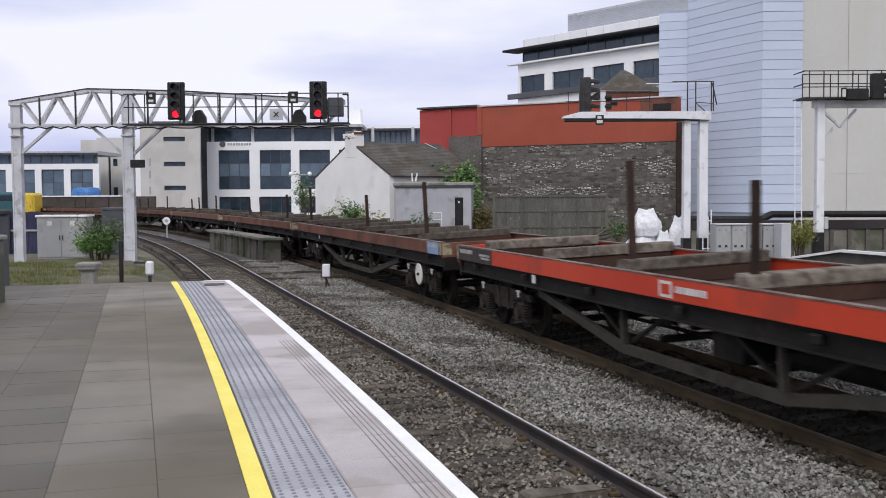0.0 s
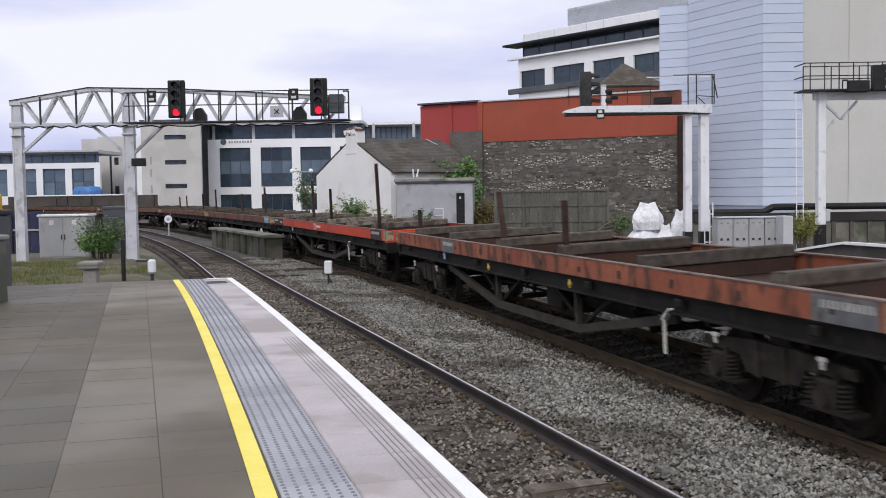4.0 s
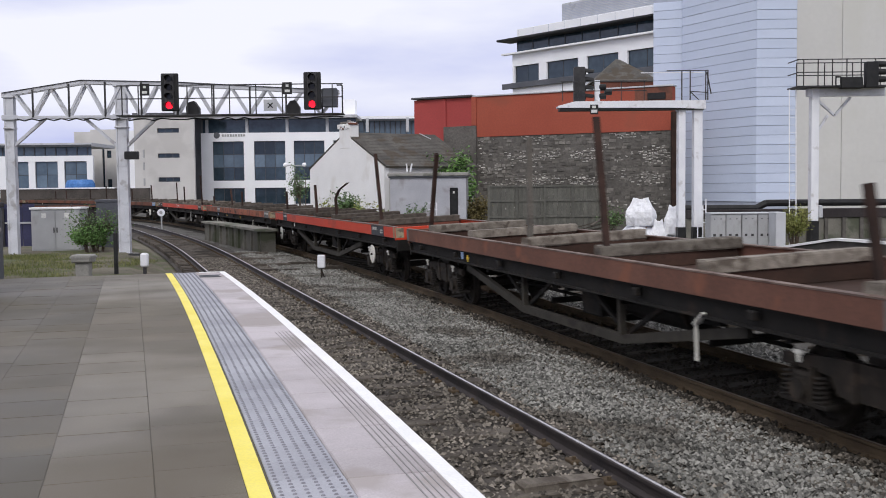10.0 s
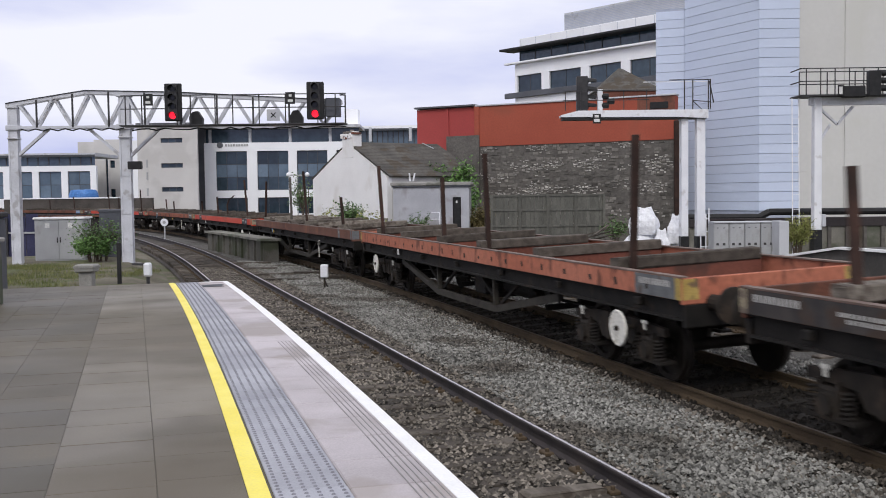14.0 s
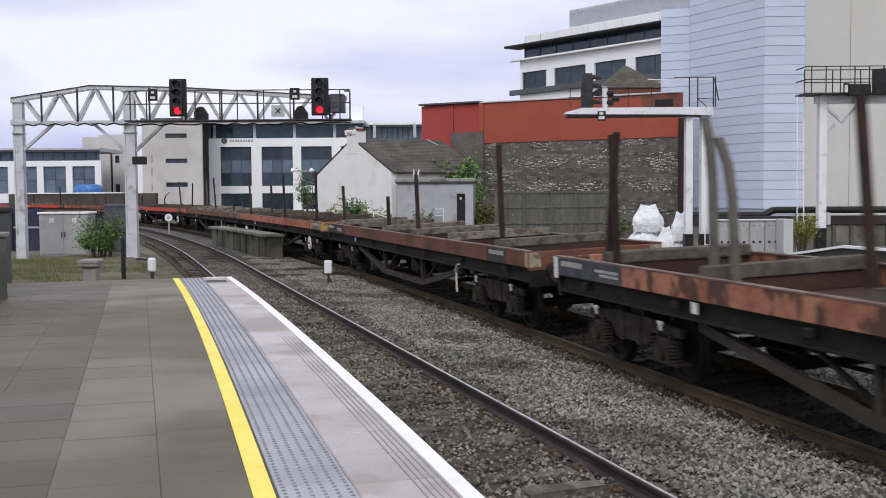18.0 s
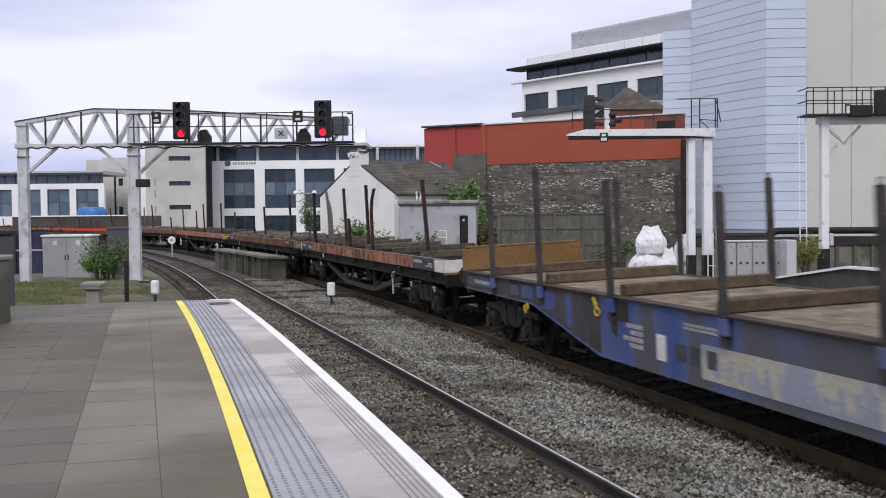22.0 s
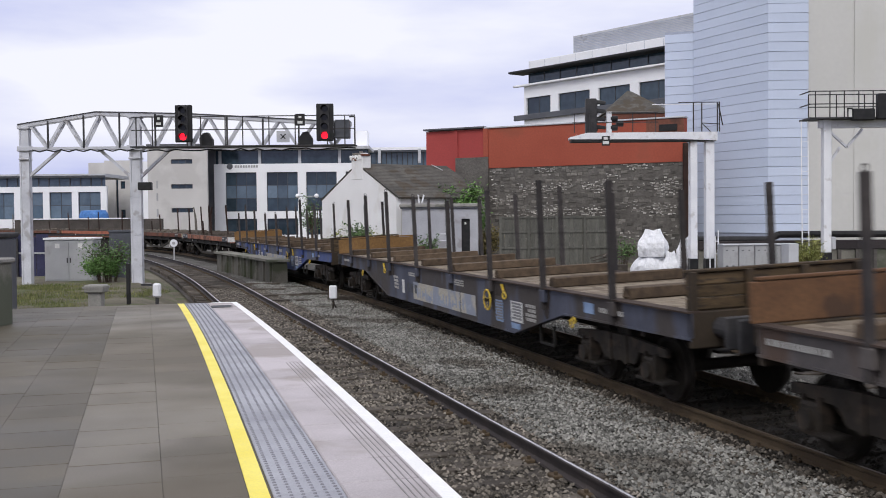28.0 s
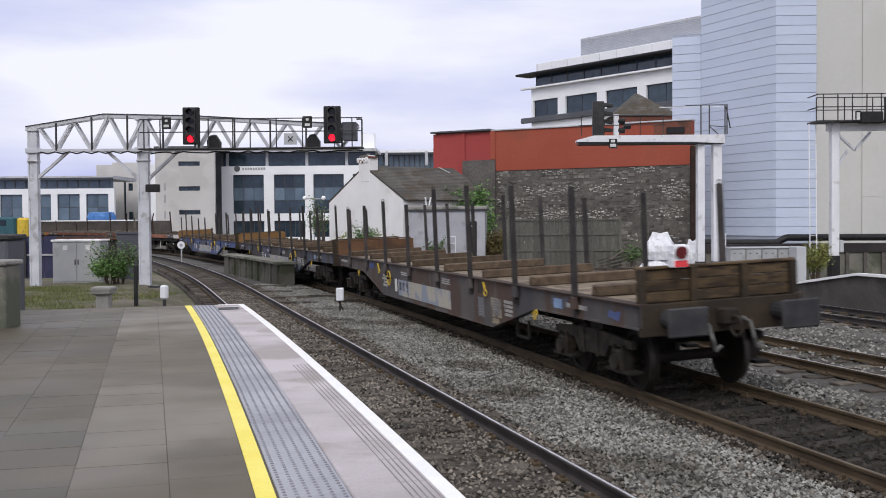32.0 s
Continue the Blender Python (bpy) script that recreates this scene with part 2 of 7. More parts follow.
# running gear: the gloom under the wagons is put into these near-black colours
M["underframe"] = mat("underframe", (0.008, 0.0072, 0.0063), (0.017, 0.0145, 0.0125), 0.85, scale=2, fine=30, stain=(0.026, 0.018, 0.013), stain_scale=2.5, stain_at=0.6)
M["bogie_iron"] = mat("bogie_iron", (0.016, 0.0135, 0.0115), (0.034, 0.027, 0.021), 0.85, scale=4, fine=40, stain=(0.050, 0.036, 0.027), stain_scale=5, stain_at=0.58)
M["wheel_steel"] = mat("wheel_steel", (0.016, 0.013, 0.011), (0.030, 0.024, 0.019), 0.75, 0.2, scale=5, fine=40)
M["tread"] = mat("tread", (0.06, 0.055, 0.05), (0.10, 0.092, 0.085), 0.5, 0.8, scale=4, fine=60, bump=0.05)
M["deck_rust"] = mat("deck_rust", (0.034, 0.020, 0.015), (0.064, 0.034, 0.025), 0.95, scale=0.8, fine=20, stain=(0.045, 0.033, 0.027), stain_scale=0.9)
M["timber"] = mat("timber", (0.12, 0.102, 0.084), (0.215, 0.19, 0.16), 0.9, scale=1.4, fine=20, bump=0.6, rnd=0.3, stretch=(5, 1, 5), stain=(0.075, 0.06, 0.048), stain_scale=0.9, stain_at=0.56)
M["timber_brown"] = mat("timber_brown", (0.07, 0.05, 0.034), (0.12, 0.085, 0.056), 0.9, scale=1.4, fine=20, bump=0.6, rnd=0.2, stretch=(5, 1, 5))
M["stake_rust"] = mat("stake_rust", (0.026, 0.016, 0.013), (0.052, 0.028, 0.021), 0.9, scale=3, fine=40, rnd=0.3)
M["stake_dark"] = mat("stake_dark", (0.030, 0.027, 0.028), (0.055, 0.048, 0.046), 0.8, scale=3, fine=40, rnd=0.25)
M["end_rust"] = mat("end_rust", (0.17, 0.095, 0.036), (0.235, 0.135, 0.055), 0.9, scale=1.0, fine=20, stain=(0.12, 0.06, 0.035), stain_scale=1.4, stain_at=0.57)
M["blue_side"] = mat("blue_side", (0.050, 0.078, 0.235), (0.125, 0.155, 0.255), 0.75, scale=0.9, fine=22, stain=(0.085, 0.082, 0.088), stain_scale=0.9, stain_at=0.52, stretch=(1, 1, 0.35))
M["blue_worn"] = mat("blue_worn", (0.060, 0.066, 0.092), (0.105, 0.112, 0.150), 0.8, scale=0.9, fine=22, stain=(0.062, 0.052, 0.046), stain_scale=1.1, stain_at=0.50, stretch=(1, 1, 0.35))
M["brown_side"] = mat("brown_side", (0.070, 0.066, 0.070), (0.125, 0.108, 0.100), 0.85, scale=1.0, fine=22, stain=(0.085, 0.055, 0.042), stain_scale=1.1, stain_at=0.53, stretch=(1, 1, 0.4))
M["pale_panel"] = mat("pale_panel", (0.40, 0.37, 0.31), (0.47, 0.44, 0.38), 0.8, scale=1.6, fine=20, stain=(0.25, 0.28, 0.35), stain_scale=1.6, stain_at=0.52)
M["label_white"] = mat("label_white", (0.60, 0.60, 0.58), (0.68, 0.68, 0.66), 0.7, scale=4, fine=40, bump=0.05)
M["label_tan"] = mat("label_tan", (0.27, 0.23, 0.15), (0.36, 0.31, 0.21), 0.75, scale=5, fine=40, bump=0.05, stain=(0.13, 0.10, 0.08), stain_scale=6, stain_at=0.55)
M["label_blue"] = mat("label_blue", (0.20, 0.30, 0.48), (0.27, 0.37, 0.55), 0.7, scale=4, fine=40, bump=0.05)
M["label_black"] = mat("label_black", (0.04, 0.045, 0.055), (0.07, 0.075, 0.085), 0.7, scale=4, fine=40, bump=0.05)
M["yellow_paint"] = mat("yellow_paint", (0.62, 0.42, 0.04), (0.72, 0.52, 0.07), 0.55, scale=4, fine=30, bump=0.1, stain=(0.30, 0.19, 0.05), stain_scale=6, stain_at=0.6)
M["white_paint"] = mat("white_paint", (0.66, 0.64, 0.58), (0.76, 0.74, 0.68), 0.6, scale=4, fine=30, bump=0.1, stain=(0.42, 0.38, 0.31), stain_scale=6, stain_at=0.63)
M["deck_board"] = mat("deck_board", (0.175, 0.142, 0.104), (0.245, 0.203, 0.154), 0.9, scale=1.0, fine=20, bump=0.4, rnd=0.16, stretch=(5, 1, 5), stain=(0.125, 0.097, 0.072), stain_scale=0.8, stain_at=0.54)
M["lamp_red"] = mat("lamp_red", (0.75, 0.05, 0.06), (0.82, 0.07, 0.08), 0.5, bump=0)
M["mu_teal"] = mat("mu_teal", (0.03, 0.09, 0.115), (0.045, 0.13, 0.155), 0.5, scale=1, fine=10, bump=0.05)
M["joint_grey"] = mat("joint_grey", (0.25, 0.235, 0.235), (0.31, 0.295, 0.295), 0.9, bump=0)
M["panel_grey"] = mat("panel_grey", (0.12, 0.125, 0.13), (0.17, 0.175, 0.18), 0.8, scale=3, fine=30, bump=0.1, stain=(0.09, 0.07, 0.06), stain_scale=3, stain_at=0.6)
M["tactile_dot"] = mat("tactile_dot", (0.21, 0.21, 0.235), (0.26, 0.26, 0.29), 0.8, scale=2, fine=60, bump=0.1)
M["gantry_grey"] = mat("gantry_grey", (0.50, 0.51, 0.55), (0.60, 0.61, 0.65), 0.5, scale=1.5, fine=30, bump=0.1, stain=(0.36, 0.35, 0.36), stain_scale=2.2, stain_at=0.6, ga=0.1)
M["faded_blue"] = mat("faded_blue", (0.24, 0.28, 0.37), (0.33, 0.36, 0.43), 0.8, scale=2, fine=20)
M["small_print"] = mat("small_print", (0.16, 0.16, 0.17), (0.22, 0.22, 0.23), 0.8, bump=0)
M["flange_dark"] = mat("flange_dark", (0.035, 0.024, 0.02), (0.065, 0.045, 0.036), 0.9, scale=2, fine=30)
M["grime"] = mat("grime", (0.03, 0.024, 0.022), (0.05, 0.04, 0.036), 0.95, scale=3, fine=30)
M["end_dark"] = mat("end_dark", (0.028, 0.022, 0.016), (0.052, 0.038, 0.026), 0.9, scale=1.2, fine=20, stain=(0.075, 0.05, 0.028), stain_scale=1.4, stain_at=0.58)
M["dark_wall"] = mat("dark_wall", (0.028, 0.024, 0.026), (0.05, 0.043, 0.044), 0.95, scale=0.7, fine=12, bump=0.4)
M["navy_panel"] = mat("navy_panel", (0.03, 0.032, 0.075), (0.045, 0.045, 0.10), 0.7, scale=1, fine=12, bump=0.1)
M["dark_slab"] = mat("dark_slab", (0.055, 0.052, 0.048), (0.10, 0.093, 0.086), 0.8, scale=0.8, fine=20, bump=0.4, stain=(0.055, 0.05, 0.047), stain_scale=0.8)
M["leaf_dry"] = mat("leaf_dry", (0.13, 0.10, 0.04), (0.17, 0.15, 0.06), 0.8, scale=2, fine=20, bump=0.1, island=0.4)
M["rail_worn"] = mat("rail_worn", (0.085, 0.062, 0.040), (0.13, 0.10, 0.065), 0.5, 0.35, scale=2, fine=60, bump=0.05)
M["old_brick"] = mat("old_brick", (0.15, 0.06, 0.042), (0.21, 0.085, 0.06), 0.9, scale=0.6, fine=9, bump=0.3, stain=(0.09, 0.05, 0.04), stain_scale=0.7, stain_at=0.56)
M["timber_dark"] = mat("timber_dark", (0.055, 0.045, 0.037), (0.10, 0.085, 0.07), 0.9, scale=1.4, fine=20, bump=0.6, rnd=0.25, stretch=(5, 1, 5))
M["beam_rust"] = mat("beam_rust", (0.14, 0.05, 0.035), (0.20, 0.072, 0.05), 0.9, scale=0.9, fine=20, stain=(0.08, 0.042, 0.032), stain_scale=1.2, stain_at=0.55)
M["truss_grey"] = mat("truss_grey", (0.032, 0.029, 0.024), (0.056, 0.050, 0.041), 0.85, scale=2, fine=30, stain=(0.022, 0.018, 0.015), stain_scale=2.0, stain_at=0.6)
M["lens_red_dark"] = mat("lens_red_dark", (0.10, 0.012, 0.015), (0.14, 0.02, 0.02), 0.2, bump=0)
# oily goods-track ballast and stones; the shade under the train is in their colour
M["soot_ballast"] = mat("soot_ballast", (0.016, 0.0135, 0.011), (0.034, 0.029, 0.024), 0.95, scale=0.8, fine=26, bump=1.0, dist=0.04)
M["shaded_chip"] = mat("shaded_chip", (0.02, 0.017, 0.014), (0.045, 0.038, 0.03), 0.95, scale=0.7, fine=50, island=0.5)
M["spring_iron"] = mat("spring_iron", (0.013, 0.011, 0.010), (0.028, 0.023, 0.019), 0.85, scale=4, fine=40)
M["stencil"] = mat("stencil", (0.34, 0.33, 0.31), (0.46, 0.45, 0.43), 0.75, scale=6, fine=40, bump=0.05)
M["panel_black"] = mat("panel_black", (0.035, 0.033, 0.034), (0.065, 0.056, 0.052), 0.85, scale=3, fine=30, bump=0.1, stain=(0.06, 0.040, 0.030), stain_scale=2.5, stain_at=0.56)
M["worn_edge"] = mat("worn_edge", (0.12, 0.082, 0.068), (0.20, 0.145, 0.12), 0.65, scale=2.5, fine=30, bump=0.1, stain=(0.09, 0.055, 0.042), stain_scale=2.0, stain_at=0.55)
M["paving_worn"] = mat("paving_worn", (0.090, 0.075, 0.050), (0.160, 0.138, 0.100), 0.60, world_space=True, scale=0.7, fine=70, bump=0.15, dist=0.003, stain=(0.115, 0.097, 0.070), stain_scale=0.5, stain_at=0.54, rnd=0.08, spec=0.30, ga=0.18, wet=0.2)
M["end_plank"] = mat("end_plank", (0.055, 0.038, 0.022), (0.115, 0.078, 0.042), 0.9, scale=1.6, fine=22, bump=0.5, rnd=0.25, stain=(0.038, 0.028, 0.020), stain_scale=2.2, stain_at=0.54, stretch=(1, 4, 4))
M["hose_grey"] = mat("hose_grey", (0.11, 0.11, 0.105), (0.17, 0.165, 0.155), 0.7, scale=5, fine=40, bump=0.1)
# goods-track sleepers: the train's shade is put into this darker colour
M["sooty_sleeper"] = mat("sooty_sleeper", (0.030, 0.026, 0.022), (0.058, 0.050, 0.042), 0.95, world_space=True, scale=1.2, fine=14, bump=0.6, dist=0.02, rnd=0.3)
M["hut_grey"] = mat("hut_grey", (0.37, 0.375, 0.41), (0.45, 0.455, 0.49), 0.8, scale=0.7, fine=14, bump=0.15, stain=(0.30, 0.29, 0.30), stain_scale=0.8, stain_at=0.57, ga=0.1)
M["leaf_bright"] = mat("leaf_bright", (0.10, 0.20, 0.055), (0.17, 0.29, 0.09), 0.7, scale=2, fine=20, bump=0.1, island=0.5)
M["parapet_brown"] = mat("parapet_brown", (0.062, 0.055, 0.050), (0.10, 0.088, 0.080), 0.95, scale=0.6, fine=10, bump=0.4, stain=(0.05, 0.045, 0.042), stain_scale=0.5)
M["stake_grey"] = mat("stake_grey", (0.10, 0.09, 0.078), (0.16, 0.145, 0.125), 0.9, scale=3, fine=40)
M["stub_concrete"] = mat("stub_concrete", (0.085, 0.08, 0.068), (0.135, 0.128, 0.11), 0.95, scale=1.0, fine=25, bump=0.5, stain=(0.05, 0.056, 0.034), stain_scale=0.8, stain_at=0.5)
M["mark_yellow"] = mat("mark_yellow", (0.36, 0.25, 0.07), (0.47, 0.34, 0.11), 0.75, scale=5, fine=40, bump=0.05, stain=(0.14, 0.09, 0.06), stain_scale=6, stain_at=0.57)
M["weathered_dark"] = mat("weathered_dark", (0.046, 0.043, 0.046), (0.085, 0.080, 0.084), 0.85, scale=1.2, fine=22, stain=(0.050, 0.040, 0.034), stain_scale=1.6, stain_at=0.53, stretch=(1, 1, 0.35))
M["end_brown"] = mat("end_brown", (0.105, 0.055, 0.030), (0.155, 0.082, 0.042), 0.9, scale=1.2, fine=20, stain=(0.07, 0.042, 0.028), stain_scale=1.6, stain_at=0.55)
M["wagon_peeling"] = mat("wagon_peeling", (0.42, 0.19, 0.12), (0.26, 0.10, 0.06), 0.85, scale=2.2, fine=25, stain=(0.060, 0.036, 0.028), stain_scale=3.4, stain_at=0.535, stretch=(1, 1, 0.55), ga=0.35)

# ---- mesh helpers ----
def finish(bm, name, material, smooth=False):
    me = bpy.data.meshes.new(name)
    if smooth:
        for f in bm.faces:
            f.smooth = True
    bm.to_mesh(me)
    bm.free()
    for m in material if isinstance(material, (list, tuple)) else (material,):
        me.materials.append(M[m])
    return me

def part(name, bm, material, parent=None, label="", at=None, smooth=False):
    """Links a bmesh as one mesh object, under a thing or a part where one is given."""
    me = bm if isinstance(bm, bpy.types.Mesh) else finish(bm, name, material, smooth)
    ob = new(name, me)
    if parent:
        ob.parent = parent
    if at is not None:
        ob.matrix_basis = at
    return tagged(ob, label)

def empty(name, m=None, label="", category="", group="", kind=""):
    ob = new(name)
    ob.empty_display_size = 0.2
    if m is not None:
        ob.matrix_basis = m
    return tagged(ob, label, category, group, kind)

def box(bm, x0, x1, y0, y1, z0, z1, bev=0.0, mi=0, m=None):
    """An axis-aligned block, with bevelled edges where bev is given."""
    t = bmesh.new() if bev else bm
    v = [t.verts.new((x, y, z)) for x in (x0, x1) for y in (y0, y1) for z in (z0, z1)]
    fs = [t.faces.new([v[i] for i in q]) for q in ((0, 1, 3, 2), (4, 6, 7, 5), (0, 4, 5, 1), (2, 3, 7, 6), (0, 2, 6, 4), (1, 5, 7, 3))]
    if bev:
        bmesh.ops.bevel(t, geom=t.edges[:], offset=bev, segments=1, affect="EDGES")
        merge(bm, t, m, mi)
        return
    for f in fs:
        f.material_index = mi
    if m is not None:
        for q in v:
            q.co = m @ q.co

def merge(bm, t, m=None, mi=0):
    """Adds the bmesh t to bm and frees it."""
    vs = {v: bm.verts.new(m @ v.co if m is not None else v.co) for v in t.verts}
    for f in t.faces:
        q = bm.faces.new([vs[v] for v in f.verts])
        q.material_index, q.smooth = mi, f.smooth
    t.free()

def rod(bm, a, b, r, n=8, r2=None, mi=0):
    """A round bar from a to b."""
    a, b = Vector(a), Vector(b)
    d = b - a
    q = d.to_track_quat("Z", "Y").to_matrix()
    r2 = r if r2 is None else r2
    lo = [bm.verts.new(a + q @ Vector((r * math.cos(6.2832 * i / n), r * math.sin(6.2832 * i / n), 0))) for i in range(n)]
    hi = [bm.verts.new(b + q @ Vector((r2 * math.cos(6.2832 * i / n), r2 * math.sin(6.2832 * i / n), 0))) for i in range(n)]
    fs = [bm.faces.new((lo[i], lo[(i + 1) % n], hi[(i + 1) % n], hi[i])) for i in range(n)]
    fs += [bm.faces.new(lo[::-1]), bm.faces.new(hi)]
    for f in fs:
        f.material_index = mi

def bar(bm, a, b, w, h, mi=0):
    """A flat or square bar from a to b, w wide and h deep."""
    a, b = Vector(a), Vector(b)
    d = b - a
    q = d.to_track_quat("X", "Z").to_matrix().to_4x4()
    box(bm, 0, d.length, -w / 2, w / 2, -h / 2, h / 2, mi=mi, m=Matrix.Translation(a) @ q)

def ring(bm, c, axis, r, t, n=24, k=6, mi=0):
    """A torus round the axis through c."""
    q = Vector(axis).to_track_quat("Z", "Y").to_matrix()
    vs = []
    for i in range(n):
        a = 6.28318 * i / n
        for j in range(k):
            e = 6.28318 * j / k
            p = Vector(((r + t * math.cos(e)) * math.cos(a), (r + t * math.cos(e)) * math.sin(a), t * math.sin(e)))
            vs.append(bm.verts.new(Vector(c) + q @ p))
    for i in range(n):
        for j in range(k):
            f = bm.faces.new((vs[i * k + j], vs[(i + 1) % n * k + j], vs[(i + 1) % n * k + (j + 1) % k], vs[i * k + (j + 1) % k]))
            f.smooth, f.material_index = True, mi

def prism(bm, outline, y0, y1, mi=0):
    """An outline in x and z, drawn out from y0 to y1."""
    a = [bm.verts.new((x, y0, z)) for x, z in outline]
    b = [bm.verts.new((x, y1, z)) for x, z in outline]
    n = len(a)
    fs = [bm.faces.new(a), bm.faces.new(b[::-1])]
    fs += [bm.faces.new((a[i], b[i], b[(i + 1) % n], a[(i + 1) % n])) for i in range(n)]
    for f in fs:
        f.material_index = mi
    bmesh.ops.recalc_face_normals(bm, faces=fs)

def B(*args, **kw):
    """A new bmesh that holds one block."""
    bm = bmesh.new()
    box(bm, *args, **kw)
    return bm

def facing(x, y, heading):
    """A wall's pose: its x runs to the right along the face, its y into the building. heading: degrees left of straight ahead that the face recedes."""
    return pose(x, y, 0, 0, 0, heading - 90)

def pierced(bm, u0, u1, z0, z1, holes, y0, y1):
    """A wall slab with rectangular openings right through it, as one closed mesh."""
    us = sorted({u0, u1, *[h[0] for h in holes], *[h[1] for h in holes]})
    zs = sorted({z0, z1, *[h[2] for h in holes], *[h[3] for h in holes]})
    us, zs = [u for u in us if u0 <= u <= u1], [z for z in zs if z0 <= z <= z1]
    made = {}
    def vert(i, j, k):
        if (i, j, k) not in made:
            made[i, j, k] = bm.verts.new((us[i], (y0, y1)[k], zs[j]))
        return made[i, j, k]
    def solid(i, j):
        if not (0 <= i < len(us) - 1 and 0 <= j < len(zs) - 1):
            return False
        return not any(h[0] <= us[i] and us[i + 1] <= h[1] and h[2] <= zs[j] and zs[j + 1] <= h[3] for h in holes)
    for i in range(len(us) - 1):
        for j in range(len(zs) - 1):
            if not solid(i, j):
                continue
            for k in (0, 1):
                bm.faces.new([vert(*q, k) for q in ((i, j), (i + 1, j), (i + 1, j + 1), (i, j + 1))])
            for d, a, b in (((-1, 0), (i, j), (i, j + 1)), ((1, 0), (i + 1, j), (i + 1, j + 1)), ((0, -1), (i, j), (i + 1, j)), ((0, 1), (i, j + 1), (i + 1, j + 1))):
                if not solid(i + d[0], j + d[1]):
                    bm.faces.new((vert(*a, 0), vert(*b, 0), vert(*b, 1), vert(*a, 1)))
    bmesh.ops.recalc_face_normals(bm, faces=bm.faces[:])

def window(parent, u0, u1, z0, z1, y, cols=1, rows=1, glass="glass", frame_m="frame_dark", t=0.07, middle=None):
    """A window set in an opening: its frame and each pane."""
    w = part("window", B(u0, u1, y, y + 0.06, z0, z0 + t), frame_m, parent)
    bm = bmesh.new()
    box(bm, u0, u1, y, y + 0.06, z1 - t, z1)
    for i in range(cols + 1):
        x = u0 + (u1 - u0 - t) * i / cols
        box(bm, x, x + t, y - 0.004, y + 0.056, z0, z1)
    for j in range(1, rows):
        z = z0 + (z1 - z0 - t) * j / rows
        box(bm, u0, u1, y + 0.004, y + 0.064, z, z + t)
    part("frame", bm, frame_m, w)
    for i in range(cols):
        for j in range(rows):
            a, b = u0 + (u1 - u0) * i / cols, u0 + (u1 - u0) * (i + 1) / cols
            c, d = z0 + (z1 - z0) * j / rows, z0 + (z1 - z0) * (j + 1) / rows
            part("pane", B(a, b, y + 0.025, y + 0.035, c, d), middle if middle and rows == 3 and j == 1 else glass, w)
    return w

# ---- the lines of the four tracks, as arcs: (length, radius; 0 is straight) ----
def course(x, y, heading, arcs, back):
    """Points every half metre along a track: (s, x, y, angle). It starts back metres behind (x, y), where s is 0."""
    a, rows = radians(heading), []
    n = int(back * 2)
    for i in range(-n, 0):
        rows.append((i * 0.5, x - math.sin(a) * i * 0.5, y + math.cos(a) * i * 0.5, a))
    s = 0.0
    for length, radius in arcs:
        for i in range(int(length * 2)):
            rows.append((s, x, y, a))
            a += 0.5 / radius if radius else 0
            x, y, s = x - math.sin(a) * 0.5, y + math.cos(a) * 0.5, s + 0.5
    return rows

LINE_A = course(-1.446, 16.14, 17.4, [(22, 0), (44, 330), (90, 115)], 60)
LINE_B = course(3.55, 15.45, 15.9, [(5, 0), (45, 440), (16, 700), (330, 125)], 262)
CANT = 0.06           # the goods track leans towards the platform: slope across it
SAG = -0.075          # height of its middle
LINE_C = course(6.68, 18.2, 16.9, [(80, 760), (80, 160)], 60)
LINE_D = course(10.75, 24.5, 16.0, [(80, 760), (60, 160)], 60)

def on_line(line, s, off=0.0):
    """The place and angle at s metres along a line, off metres to its right."""
    s0 = line[0][0]
    i = min(max(int((s - s0) * 2), 0), len(line) - 2)
    p, q = line[i], line[i + 1]
    k = (s - p[0]) * 2
    a = p[3] + (q[3] - p[3]) * k
    return Vector((p[1] + (q[1] - p[1]) * k + off * math.cos(a), p[2] + (q[2] - p[2]) * k + off * math.sin(a), 0)), a

def sweep(line, s0, s1, step, profile, mats=None, close=True):
    """A profile of (off, z) points drawn along a line."""
    bm, last, s = bmesh.new(), None, s0
    while s <= s1 + 1e-6:
        row = []
        for off, z in profile:
            p, a = on_line(line, s, off)
            row.append(bm.verts.new((p.x, p.y, z)))
        if last:
            n = len(row)
            for i in range(n if close else n - 1):
                f = bm.faces.new((last[i], last[(i + 1) % n], row[(i + 1) % n], row[i]))
                f.material_index = mats[i] if mats else 0
        else:
            first = row
        last, s = row, s + step
    if close:
        bm.faces.new(first[::-1]), bm.faces.new(last)
    bmesh.ops.recalc_face_normals(bm, faces=bm.faces[:])
    return bm

RAIL = [(-0.07, -0.155), (0.07, -0.155), (0.065, -0.135), (0.012, -0.115), (0.012, -0.045), (0.035, -0.032), (0.035, -0.004), (0.017, 0.0), (-0.017, 0.0), (-0.035, -0.004), (-0.035, -0.032), (-0.012, -0.045), (-0.012, -0.115), (-0.065, -0.135)]
RAIL_MATS = [0, 0, 0, 0, 0, 0, 0, 1, 0, 0, 0, 0, 0, 0]

ground = bmesh.new()
for q in ((-2500, -2500), (2500, -2500), (2500, 2500), (-2500, 2500)):
    ground.verts.new((*q, -0.42))
ground.faces.new(ground.verts)
tagged(part("ground", ground, "soil"), "bare trackside earth with patchy weeds", "ground", kind="structure")

